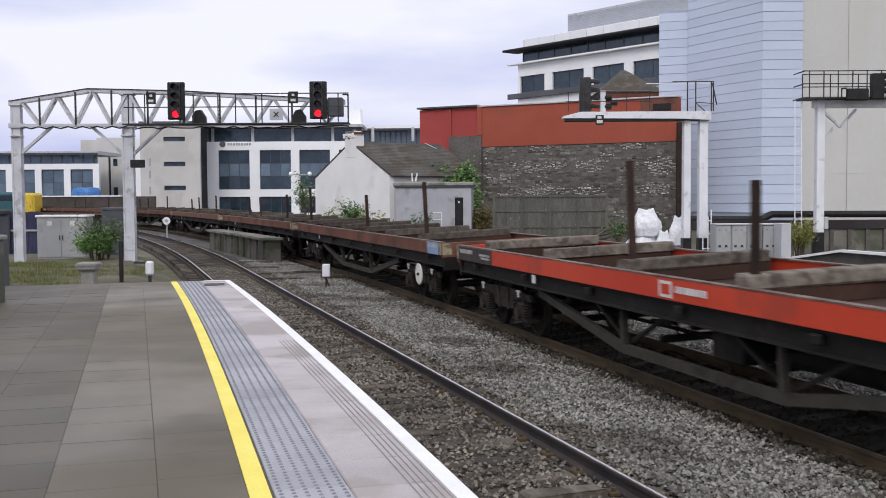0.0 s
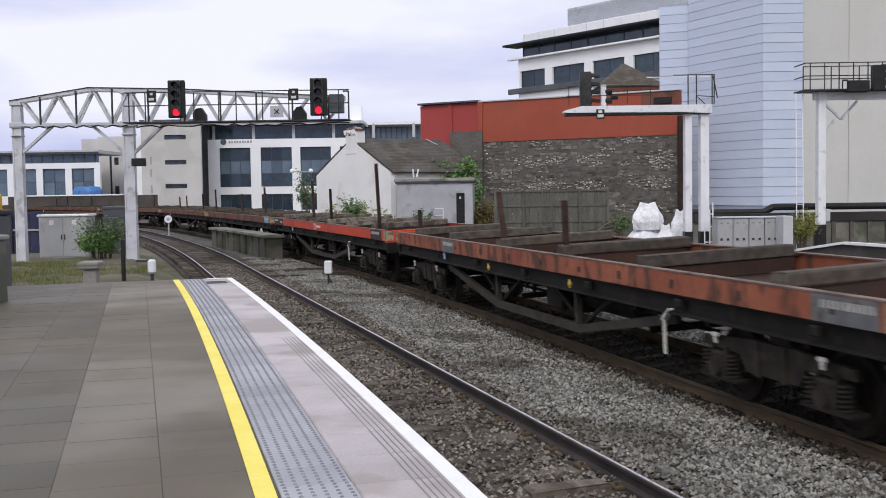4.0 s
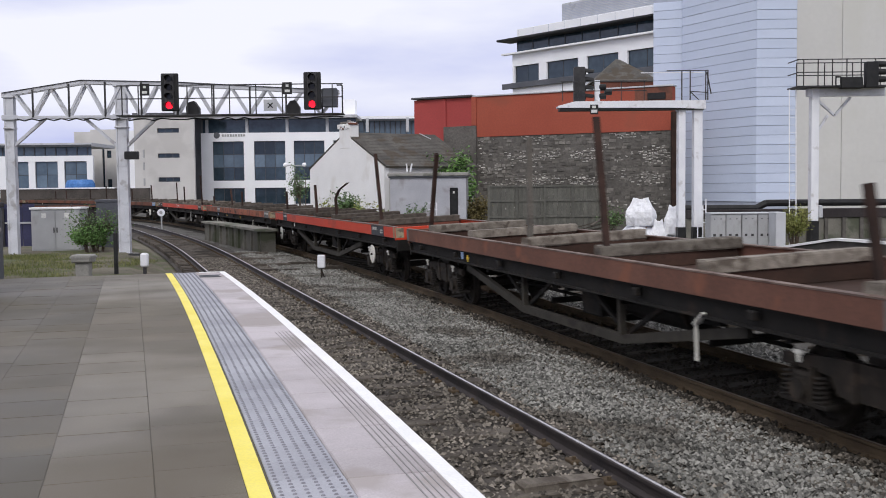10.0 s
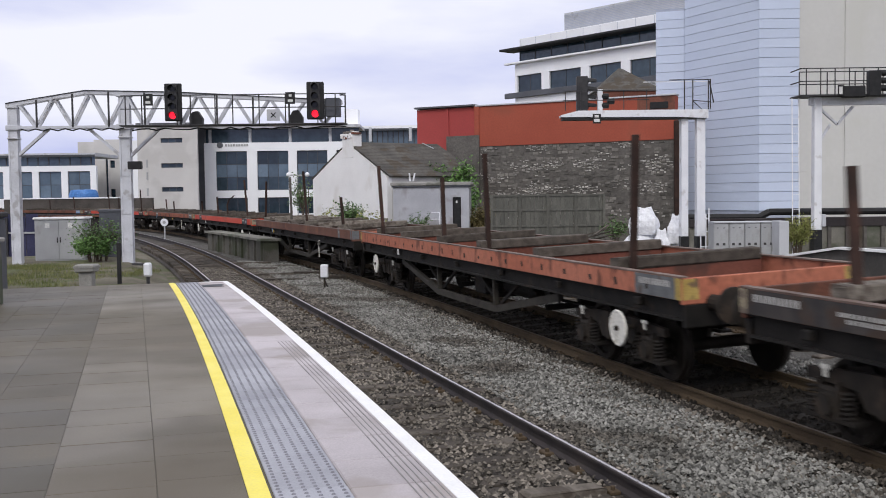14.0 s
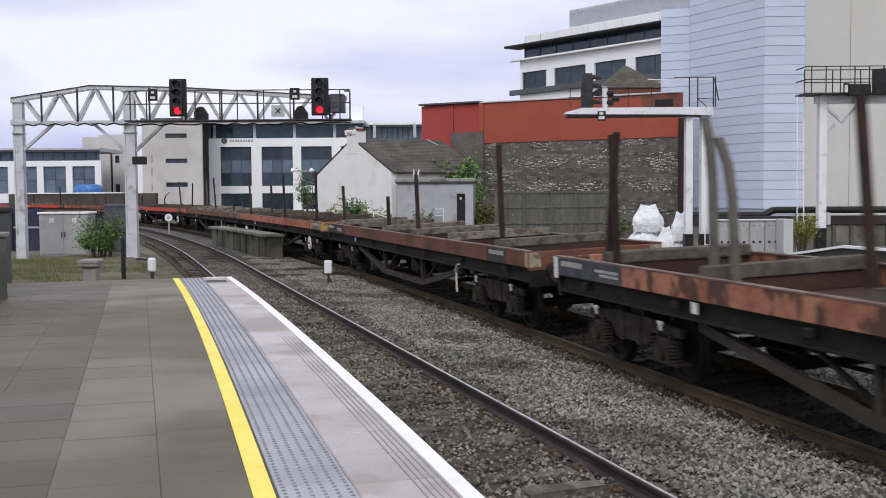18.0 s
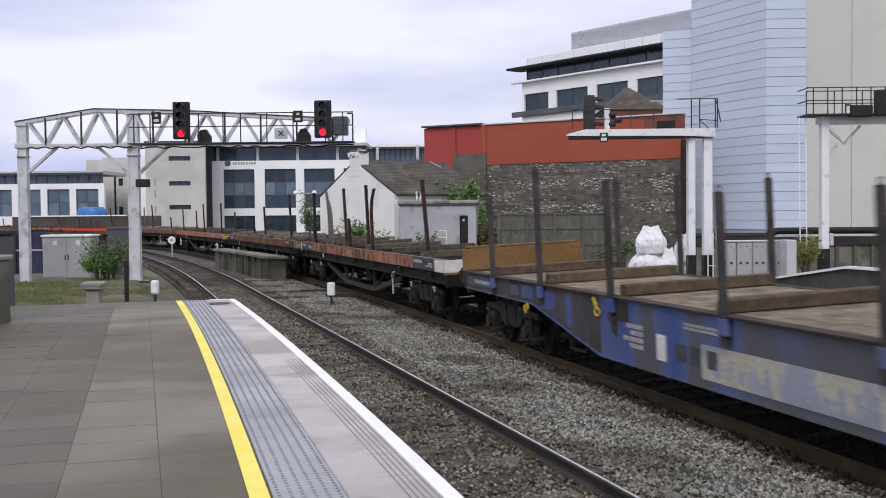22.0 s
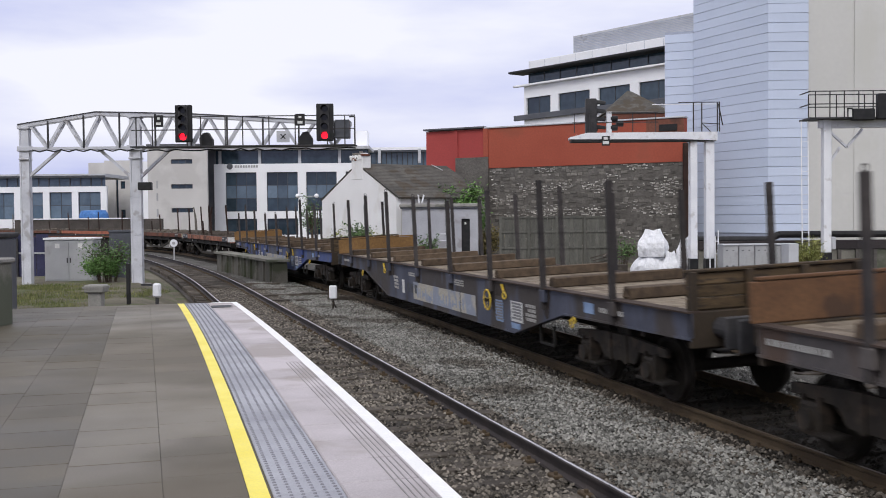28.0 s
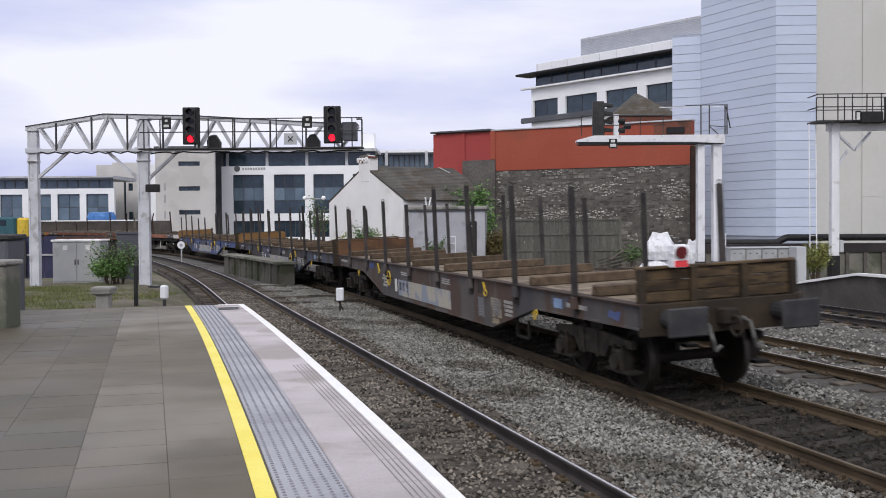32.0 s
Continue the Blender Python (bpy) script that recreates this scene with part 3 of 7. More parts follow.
def bed(name, line, s0, s1, lo, hi, material, label, z=-0.20, seed=0.0, tilt=(0, 0)):
    """A strip of ballast with an uneven top; tilt: rise at its two sides."""
    bm, last, s = bmesh.new(), None, s0
    n = int((hi - lo) / 0.16)
    while s <= s1:
        row = []
        for i in range(n + 1):
            off = lo + (hi - lo) * i / n
            p, a = on_line(line, s, off)
            e = min(i, n - i) / 3
            zz = z + 0.035 * noise.noise((p.x * 2.1, p.y * 2.1, seed)) + 0.03 * noise.noise((p.x * 6, p.y * 6, seed)) - 0.17 * max(0, 1 - e) + tilt[0] + (tilt[1] - tilt[0]) * i / n
            row.append(bm.verts.new((p.x, p.y, zz)))
        if last:
            for i in range(n):
                bm.faces.new((last[i], last[i + 1], row[i + 1], row[i]))
        last, s = row, s + (0.16 if -10 < s < 14 else 0.5)
    for f in bm.faces:
        f.smooth = True
    bmesh.ops.recalc_face_normals(bm, faces=bm.faces[:])
    return tagged(part(name, bm, material), label, "ballast", kind="structure")

bed("ballast_six_foot", LINE_B, -50, 120, -3.35, -1.2, "ballast", "grey crushed-stone ballast between the two nearer tracks", -0.17, tilt=(0, -0.11))
bed("ballast_platform_track", LINE_A, -50, 120, -1.35, 2.0, "oily_ballast", "dark oily ballast under the platform track", -0.19, 3.0)
# its near-black colour holds the shade of the passing train, besides oil
bed("ballast_train_track", LINE_B, -50, 120, -1.75, 1.6, "soot_ballast", "oily ballast under the goods track, coloured darker for the train's shade", -0.19, 7.0, (SAG - 1.75 * CANT, SAG + 1.6 * CANT))
bed("ballast_far_tracks", LINE_C, -50, 110, -2.7, 1.85, "ballast", "grey ballast under the third track", -0.19, 11.0)
bed("ballast_yard", LINE_C, -50, 110, 1.8, 9.5, "ballast", "pale ballast and rubble beyond the third track", -0.2, 15.0)

def lay_track(name, line, s0, s1, label, sleepers, rust, head="rail_top", cant=0.0, sag=0.0):
    t = empty(name, None, label, "railway track", kind="structure")
    for off in (-0.752, 0.752):
        part("rail", sweep(line, s0, s1, 1.0, [(off + o, z + sag + off * cant) for o, z in RAIL], RAIL_MATS), [rust, head], t, "rusty steel running rail with a bright head")
    if sleepers:
        # the canted goods track gets sleepers with the train's shade painted in
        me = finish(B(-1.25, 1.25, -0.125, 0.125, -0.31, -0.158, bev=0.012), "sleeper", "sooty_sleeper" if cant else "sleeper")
        chair = bmesh.new()
        for off in (-0.752, 0.752):
            box(chair, off - 0.17, off - 0.072, -0.09, 0.09, -0.162, -0.12, bev=0.01)
            box(chair, off + 0.072, off + 0.17, -0.09, 0.09, -0.162, -0.12, bev=0.01)
            for k in (-0.13, 0.13):
                rod(chair, (off + k, -0.04, -0.13), (off + k, -0.04, -0.085), 0.022, 6)
        ch = finish(chair, "rail_chair", "rail_side")
        s = sleepers[0]
        while s < sleepers[1]:
            p, a = on_line(line, s)
            k = part("sleeper", me, None, t, at=Matrix.Translation((p.x, p.y, sag)) @ Matrix.Rotation(a, 4, "Z") @ Matrix.Rotation(-math.atan(cant), 4, "Y"))
            part("rail_chair", ch, None, k)
            s += 0.72
    return t

lay_track("track_platform", LINE_A, -48, 140, "curving platform track with bright-topped rails", (-30, 45), "rail_dark")
lay_track("track_goods", LINE_B, -48, 190, "goods track with brown rusty rails", (-24, 40), "rail_side", "rail_worn", CANT, SAG)
lay_track("track_third", LINE_C, -48, 40, "third running track on pale ballast", (-18, 20), "rail_side")
lay_track("track_fourth", LINE_D, -48, 26, "fourth track by the far platform", (-18, 12), "rail_dark")

def scatter(name, material, line, s0, s1, lo, hi, count, z, size, label, seed, rise=(0, 0)):
    """Loose angular stones, all in one mesh; rise: rise at the two sides of the strip."""
    rg = random.Random(seed)
    verts, faces = [], []
    shape = [(1, 0, -.2), (.3, .95, -.1), (-.8, .55, -.3), (-.75, -.6, -.1), (.35, -.9, -.3), (.25, .1, .8), (-.3, -.15, .7)]
    tri = [(0, 1, 5), (1, 2, 5), (2, 6, 5), (2, 3, 6), (3, 4, 6), (4, 5, 6), (4, 0, 5)]
    for i in range(count):
        u = rg.random()
        s = s0 + (s1 - s0) * u ** 1.5
        off = rg.uniform(lo, hi)
        p, a = on_line(line, s, off)
        k, t = size * rg.uniform(0.55, 1.35), rg.uniform(0, 6.28)
        c, d, tilt = math.cos(t), math.sin(t), rg.uniform(-.5, .5)
        zz = z + rg.uniform(-0.02, 0.035) + 0.035 * noise.noise((p.x * 2.1, p.y * 2.1, 0)) + rise[0] + (rise[1] - rise[0]) * (off - lo) / (hi - lo)
        b = len(verts)
        for x, y, h in shape:
            x, y, h = x * k * rg.uniform(.75, 1.2), y * k * rg.uniform(.6, 1.1), h * k * .8
            verts.append((p.x + x * c - y * d, p.y + x * d + y * c, zz + h + x * tilt))
        faces += [tuple(b + q for q in f) for f in tri]
    me = bpy.data.meshes.new(name)
    me.from_pydata(verts, [], faces)
    me.materials.append(M[material])
    return tagged(new(name, me), label, "ballast", kind="stuff")

scatter("ballast_stones", "stone_chip", LINE_B, -9, 30, -3.3, -1.25, 56000, -0.15, 0.026, "loose angular grey ballast stones", 1, (0, -0.10))
scatter("ballast_stones", "dark_chip", LINE_A, -11, 24, -0.70, 1.55, 24000, -0.172, 0.027, "dark oil-stained ballast stones between the rails", 2)
scatter("ballast_stones", "stone_chip", LINE_B, -8, 20, 0.85, 2.2, 6000, -0.165, 0.036, "loose grey ballast stones beyond the goods track", 3, (-0.03, 0.0))
# stones under and beside the train carry its shade in their colour
scatter("ballast_stones", "shaded_chip", LINE_B, -9, 22, -0.66, 0.66, 5000, -0.165, 0.032, "ballast stones between the goods rails, coloured dark for the train's shade", 4, (SAG - 0.04, SAG + 0.04))
scatter("ballast_stones", "brown_chip", LINE_B, -10, 24, -2.15, -0.95, 18000, -0.148, 0.029, "brown ballast stones nearer the goods rail, darkened for the train's shade", 7, (-0.08, -0.12))
scatter("ballast_stones", "shaded_chip", LINE_B, -10, 24, -1.15, -0.82, 6000, -0.158, 0.031, "brown grimy ballast stones beside the goods rail, darkened for the train's shade", 6, (-0.11, -0.13))
scatter("ballast_stones", "stone_chip", LINE_C, -10, 14, -0.68, 4.5, 7000, -0.165, 0.04, "pale ballast stones of the far tracks", 5)

# ---- the near platform: slabs, tactile strip, coping, painted lines ----
PZ = 0.785
PA = radians(16.35)
PE = Vector((-0.47, 7.67, 0))          # a point on the platform's edge
ALONG, ACROSS = Vector((-math.sin(PA), math.cos(PA), 0)), Vector((-math.cos(PA), -math.sin(PA), 0))
PLAT = Matrix(((ACROSS.x, ALONG.x, 0, PE.x), (ACROSS.y, ALONG.y, 0, PE.y), (0, 0, 1, 0), (0, 0, 0, 1)))
BEGIN, END = -22.0, 13.85              # where the platform starts and stops, along its edge
def bend(y):
    """How far the platform swings from a straight line: it follows the curve of the track."""
    return -0.08 + (0.0016 if y > 7.5 else 0.0012) * (y - 7.5) ** 2 if y > -3 else 0.0523 - 0.0252 * (max(y, -8) + 3)

def lip(y):
    """How far the platform's edge lies from its base line: it tapers a little."""
    return -0.085 + 0.0042 * y + bend(y)

def edged(x0, x1, y0, y1, z0, z1):
    """A strip that follows the tapering edge."""
    return curved(x0, x1, y0, y1, z0, z1, lip)

def curved(x0, x1, y0, y1, z0, z1, shift=bend):
    """A strip along the platform that follows its bend."""
    bm, last, n = bmesh.new(), None, max(1, round((y1 - y0) / 0.6))
    for i in range(n + 1):
        y = y0 + (y1 - y0) * i / n
        row = [bm.verts.new((x + shift(y), y, z)) for x, z in ((x0, z0), (x0, z1), (x1, z1), (x1, z0))]
        if last:
            for j in range(4):
                bm.faces.new((last[j], last[(j + 1) % 4], row[(j + 1) % 4], row[j]))
        else:
            bm.faces.new(row)
        last = row
    bm.faces.new(last[::-1])
    bmesh.ops.recalc_face_normals(bm, faces=bm.faces[:])
    return bm

platform = empty("platform", PLAT, "concrete station platform of paving slabs, damp in places", "platform", kind="structure")
part("core", B(1.60, 9.0, BEGIN, END - 0.02, -0.4, PZ - 0.004), "paving", platform)
part("edge_wall", edged(0.06, 1.62, BEGIN, END - 0.02, -0.4, PZ - 0.078), "old_concrete", platform)
part("end_wall", B(0.05, 9.0, END - 0.02, END + 0.03, -0.4, PZ - 0.055), "old_concrete", platform)

def slab_mesh(name, w, l, material, t=0.05, bev=0.004):
    return finish(B(0.0015, w - 0.0015, 0.0015, l - 0.0015, PZ - t, PZ, bev=bev), name, material)

def course_of(name, mesh, x, w, l, start, wide=None, straight=None):
    """A row of slabs along the platform; the last is cut to the end."""
    y = start
    while y < END - 0.05:
        o = part(name, mesh, None, platform, at=pose(lip(y) if wide else x if straight else x + bend(y), y, random.uniform(-0.0015, 0.0015), random.uniform(-.1, .1), random.uniform(-.1, .1), 0 if name == "paving_slab" else math.degrees(math.atan2(bend(y) - bend(y + l), l))))
        o.scale = ((x + bend(y) - lip(y)) / w if wide else (1.6225 - x - bend(y)) / w if name == "paving_slab" and not straight else 1, min(1, (END - y) / l), 1)
        y += l

pave = slab_mesh("paving_slab", 0.61, 0.61, "paving")
pave_worn = slab_mesh("paving_slab", 0.61, 0.61, "paving_worn")
for i in range(7):
    course_of("paving_slab", pave_worn if i == 0 else pave, 1.625 + 0.61 * i, 0.61, 0.61, BEGIN + (0.0, 0.12, 0.3, 0.07, 0.25, 0.15, 0.33)[i], straight=True)
y = BEGIN + 0.1
while y < END - 0.05:
    y_end = min(y + 0.607, END)
    bm = bmesh.new()
    v = [bm.verts.new((x, q, z)) for z in (PZ - 0.05, PZ) for x, q in ((1.122 + bend(y), y), (1.6225, y), (1.6225, y_end), (1.122 + bend(y_end), y_end))]
    for q in ((3, 2, 1, 0), (4, 5, 6, 7), (0, 1, 5, 4), (1, 2, 6, 5), (2, 3, 7, 6), (3, 0, 4, 7)):
        bm.faces.new([v[i] for i in q])
    part("paving_slab", bm, "paving_worn", platform)
    y += 0.61
part("outer_paving", B(5.9, 9.0, BEGIN, END, PZ - 0.05, PZ), "paving", platform)

cope = slab_mesh("coping_slab", 0.6, 0.635, "coping", 0.075, 0.010)
course_of("coping_slab", cope, 0.548, 0.6, 0.635, BEGIN, wide=True)
dots = bmesh.new()
box(dots, 0.003, 0.427, 0.003, 0.397, PZ - 0.05, PZ - 0.001, bev=0.004)
for i in range(6):
    for j in range(6):
        x, y = 0.036 + i * 0.0717, 0.033 + j * 0.0667
        rod(dots, (x, y, PZ - 0.002), (x, y, PZ + 0.006), 0.015, 6, 0.009)
for f in dots.faces:
    if f.calc_center_median().z > PZ + 0.0005:
        f.material_index = 1
tact = finish(dots, "tactile_slab", ["tactile", "tactile_dot"])
course_of("tactile_slab", tact, 0.55, 0.43, 0.4, BEGIN)
part("edge_joint_fill", curved(0.98, 1.122, BEGIN, END, PZ - 0.06, PZ - 0.004), "paving", platform)
for k in range(5):
    part("anti_slip_groove", edged(0.125 + k * 0.041, 0.133 + k * 0.041, BEGIN, 4.6, PZ + 0.001, PZ + 0.004), "joint_grey", platform)
part("white_edge_line", edged(-0.002, 0.108, BEGIN, END, PZ - 0.03, PZ + 0.004), "white_line", platform, "white-painted platform edge line")
part("white_end_line", edged(0.108, 0.50, END - 0.13, END + 0.002, PZ - 0.01, PZ + 0.004), "white_line", platform)
part("yellow_line", curved(0.998, 1.118, BEGIN, END - 0.02, PZ - 0.02, PZ + 0.004), "yellow_line", platform, "yellow safety line")
rim = bmesh.new()
box(rim, 0.12, 0.52, END - 1.25, END - 1.20, PZ + 0.001, PZ + 0.008)
box(rim, 0.10, 0.50, END - 0.85, END - 0.80, PZ + 0.001, PZ + 0.008)
box(rim, 0.46, 0.51, END - 1.25, END - 0.80, PZ + 0.001, PZ + 0.008)
box(rim, 0.14, 0.46, END - 1.2, END - 0.85, PZ + 0.001, PZ + 0.004)
part("chamber_cover", rim, "label_black", platform, "dark-rimmed chamber cover")

# ---- far platform with its ramp ----
def level(s0, s1, z0, z1, lo, hi, name, material, parent, deep=None):
    bm = bmesh.new()
    rows = []
    for i in range(9):
        s = s0 + (s1 - s0) * i / 8
        z = z0 + (z1 - z0) * i / 8
        row = []
        for off, h in ((lo, z - deep if deep else -0.45), (lo, z), (hi, z), (hi, z - deep if deep else -0.45)):
            p, a = on_line(LINE_D, s, off)
            row.append(bm.verts.new((p.x, p.y, h)))
        if rows:
            for j in range(4):
                bm.faces.new((rows[-1][j], rows[-1][(j + 1) % 4], row[(j + 1) % 4], row[j]))
        rows.append(row)
    bm.faces.new(rows[0]), bm.faces.new(rows[-1][::-1])
    bmesh.ops.recalc_face_normals(bm, faces=bm.faces[:])
    return part(name, bm, material, parent)

far_platform = empty("platform_far", None, "old concrete island platform with a sloping end ramp", "platform", kind="structure")
level(-24, 4.2, 0.86, 0.86, 1.5, 7.0, "deck", "dark_slab", far_platform)
level(4.2, 8.2, 0.86, 0.28, 1.5, 7.0, "ramp", "dark_slab", far_platform)
level(-24, 4.2, 0.90, 0.90, 1.42, 1.60, "coping", "white_line", far_platform, 0.07)
level(4.2, 8.2, 0.90, 0.33, 1.42, 1.60, "ramp_coping", "white_line", far_platform, 0.07)

# ---- the disused stub platform between the diverging tracks ----
stub = empty("platform_stub", None, "weathered concrete platform stub with recessed panels", "platform", kind="structure")
def stub_part(name, s0, s1, lo, hi, z0, z1, material, taper=0.0):
    bm, rows = bmesh.new(), []
    for i in range(9):
        s = s0 + (s1 - s0) * i / 8
        row = []
        for off, h in ((lo, z0), (lo, z1), (hi, z1), (hi, z0)):
            p, a = on_line(LINE_A, s, off + taper * i / 8)
            row.append(bm.verts.new((p.x, p.y, h)))
        if rows:
            for j in range(4):
                bm.faces.new((rows[-1][j], rows[-1][(j + 1) % 4], row[(j + 1) % 4], row[j]))
        rows.append(row)
    bm.faces.new(rows[0]), bm.faces.new(rows[-1][::-1])
    bmesh.ops.recalc_face_normals(bm, faces=bm.faces[:])
    return part(name, bm, material, stub)
stub_part("wall", 27.0, 39.5, 2.40, 3.0, -0.4, 0.68, "stub_concrete", -0.75)
stub_part("coping", 26.9, 39.6, 2.25, 3.1, 0.68, 0.78, "old_concrete", -0.75)
for k in range(9):
    stub_part("buttress", 27.2 + k * 1.35, 27.5 + k * 1.35, 2.3 - 0.08 * k, 2.42 - 0.08 * k, -0.4, 0.68, "stub_concrete")

# ---- verge beyond the platform's end ----
bm, last = bmesh.new(), None
for i in range(45):
    s, row = 14.8 + i * 0.6, []
    for k in range(30):
        off = -1.75 - k * 0.6
        p, a = on_line(LINE_A, s - 9.5, off)
        e = min(k / 2, 1) * min(i / 1.5, 1)
        row.append(bm.verts.new((p.x, p.y, -0.3 + e * (0.40 + 0.10 * noise.noise((p.x * .8, p.y * .8, 2))))))
    if last:
        for k in range(29):
            bm.faces.new((last[k], row[k], row[k + 1], last[k + 1]))
    last = row
for f in bm.faces:
    f.smooth = True
bmesh.ops.recalc_face_normals(bm, faces=bm.faces[:])
tagged(part("verge", bm, "soil"), "mossy gravel verge with thin grass", "verge", kind="structure")

def tufts(name, spots, count, height, material, label, kind="stuff", category="grass", spread=0.5, seed=0):
    """Blades or leaves in one mesh, round the given spots."""
    rg = random.Random(seed)
    verts, faces = [], []
    for i in range(count):
        x, y, z, r = rg.choice(spots)
        a, d = rg.uniform(0, 6.28), r * rg.random() ** 0.6
        px, py = x + d * math.cos(a), y + d * math.sin(a)
        h, w, b = height * rg.uniform(0.5, 1.3), rg.uniform(0.006, 0.014), rg.uniform(0, 6.28)
        lx, ly = spread * h * math.cos(b) * rg.random(), spread * h * math.sin(b) * rg.random()
        n = len(verts)
        verts += [(px - w * math.sin(b), py + w * math.cos(b), z), (px + w * math.sin(b), py - w * math.cos(b), z), (px + lx, py + ly, z + h)]
        faces.append((n, n + 1, n + 2))
    me = bpy.data.meshes.new(name)
    me.from_pydata(verts, [], faces)
    me.materials.append(M[material])
    return tagged(new(name, me), label, category, kind=kind)

tufts("grass", [(x, y, 0.06, 1.6) for x, y in ((-13.4, 33), (-11.8, 31), (-12.6, 35), (-11.0, 33), (-12.7, 30), (-10.8, 34), (-13.7, 37), (-14.9, 37), (-15.5, 36), (-11, 28))], 17000, 0.12, "grass", "short dry grass and weeds on the verge", seed=4)

def plant(name, x, y, z, w, h, leaves, material, label, category="bush", stems=7, seed=0, leaf=0.07):
    """A shrub: stems that fork, and many small pointed leaves in clumps along them."""
    rg = random.Random(seed)
    t = empty(name, pose(x, y, z), label, category)
    bm, tips = bmesh.new(), []
    for i in range(stems):
        a, r = rg.uniform(0, 6.28), w * rg.uniform(0.1, 0.5)
        mid = Vector((r * .5 * math.cos(a), r * .5 * math.sin(a), h * rg.uniform(.35, .6)))
        rod(bm, (0.1 * w * math.cos(a), 0.1 * w * math.sin(a), -0.05), mid, 0.012 * h + 0.006, 5, 0.006 * h + 0.004)
        for k in range(4):
            e = a + rg.uniform(-1.2, 1.2)
            tip = mid + Vector((w * .45 * rg.uniform(.2, 1) * math.cos(e), w * .45 * rg.uniform(.2, 1) * math.sin(e), h * rg.uniform(.1, .5)))
            rod(bm, mid, tip, 0.006 * h + 0.003, 4, 0.003)
            tips.append((mid, tip))
    part("branchwork", bm, "bark", t)
    verts, faces = [], []
    for i in range(leaves):
        a, b = rg.choice(tips)
        c = a.lerp(b, rg.uniform(0.1, 1.1)) + Vector((rg.gauss(0, .09 * w), rg.gauss(0, .09 * w), rg.gauss(0, .06 * h)))
        d = Vector((rg.gauss(0, 1), rg.gauss(0, 1), rg.gauss(0, .6))).normalized()
        s = d.cross(Vector((rg.gauss(0, 1), rg.gauss(0, 1), 1))).normalized()
        k, n = leaf * rg.uniform(.6, 1.5), len(verts)
        verts += [tuple(c - d * k), tuple(c + s * k * .45), tuple(c + d * k), tuple(c - s * k * .45)]
        faces.append((n, n + 1, n + 2, n + 3))
    me = bpy.data.meshes.new("foliage")
    me.from_pydata(verts, [], faces)
    me.materials.append(M[material])
    tagged(part("foliage", me, None, t), kind="stuff")
    return t

plant("bush", -13.22, 39.6, 0.0, 1.25, 1.05, 3600, "leaf_bright", "leafy bright green bush growing beside the grey cabinet", seed=5, leaf=0.045, stems=14)
plant("bush", -13.00, 39.9, 0.0, 1.9, 1.65, 1500, "leaf", "thin straggling bush between the cabinet and the gantry leg", seed=15, leaf=0.05, stems=16)
plant("bush", 0.62, 63, -0.42, 2.7, 4.3, 17000, "leaf_bright", "overgrown bright green bush beside the grey hut", seed=6, leaf=0.10, stems=24)
plant("bush", -4.46, 54.4, -0.42, 2.2, 2.65, 2600, "leaf", "straggly bush before the white cottage", seed=7, leaf=0.075)
plant("bush", -3.55, 52.8, -0.42, 2.2, 2.0, 2400, "leaf_yellow", "yellowing weeds before the white cottage", seed=8, leaf=0.07)
plant("bush", -5.93, 54.4, -0.42, 1.0, 2.3, 600, "leaf_yellow", "yellowish weeds by the cottage gable", seed=9, leaf=0.07)
plant("tree", -11.82, 92, -0.42, 2.6, 5.02, 900, "leaf", "slim young tree before the white office block", "tree", seed=10, leaf=0.10, stems=6)
plant("bush", 1.75, 58, -0.42, 2.0, 2.2, 4200, "leaf_dry", "brownish weeds at the end of the fence", seed=11, leaf=0.07, stems=14)
plant("bush", -1.13, 52.8, -0.42, 1.0, 2.0, 1100, "leaf", "small green bush against the grey hut", seed=12, leaf=0.065)
plant("bush", 14.99, 44, -0.42, 1.15, 1.75, 3600, "leaf_yellow", "yellow-green grassy clump by the signal post", seed=13, leaf=0.042, stems=22)
plant("bush", 8.23, 50, -0.42, 1.6, 1.72, 700, "leaf", "low weeds beside the fence", seed=14, leaf=0.06)

# ---- gantry over the tracks, with two colour-light signals ----
GY = 38.8
def signal_head(parent, x, y, z0, w, h, facing_camera=True, lit=True):
    head = part("signal_head", B(x - w / 2, x + w / 2, y, y + 0.10, z0, z0 + h, bev=0.03), "black", parent, "black four-aspect signal head")
    box_bm = B(x - w * 0.27, x + w * 0.27, y - 0.06, y + 0.01, z0 + 0.05, z0 + h - 0.05, bev=0.01)
    part("lamp_case", box_bm, "dark_steel", head)
    for k in range(4):
        zc = z0 + h * (0.145 + 0.235 * k)
        bm = bmesh.new()
        rod(bm, (x, y - 0.075, zc), (x, y - 0.055, zc), 0.095 if k or not lit else 0.125, 16)
        part("lens", bm, "red_glow" if lit and k == 0 else "lens_dark", head, "glowing red lamp" if lit and k == 0 else "")
        hood = bmesh.new()
        a = [hood.verts.new((x + 0.125 * math.cos(e), y - 0.06, zc + 0.125 * math.sin(e))) for e in [math.pi * (i / 10 * 1.3 - 0.15) for i in range(11)]]
        b = [hood.verts.new((x + 0.125 * math.cos(e), y - 0.30, zc + 0.125 * math.sin(e))) for e in [math.pi * (i / 10 * 1.0) for i in range(11)]]
        for i in range(10):
            hood.faces.new((a[i], a[i + 1], b[i + 1], b[i]))
        part("hood", hood, "black", head)
    return head

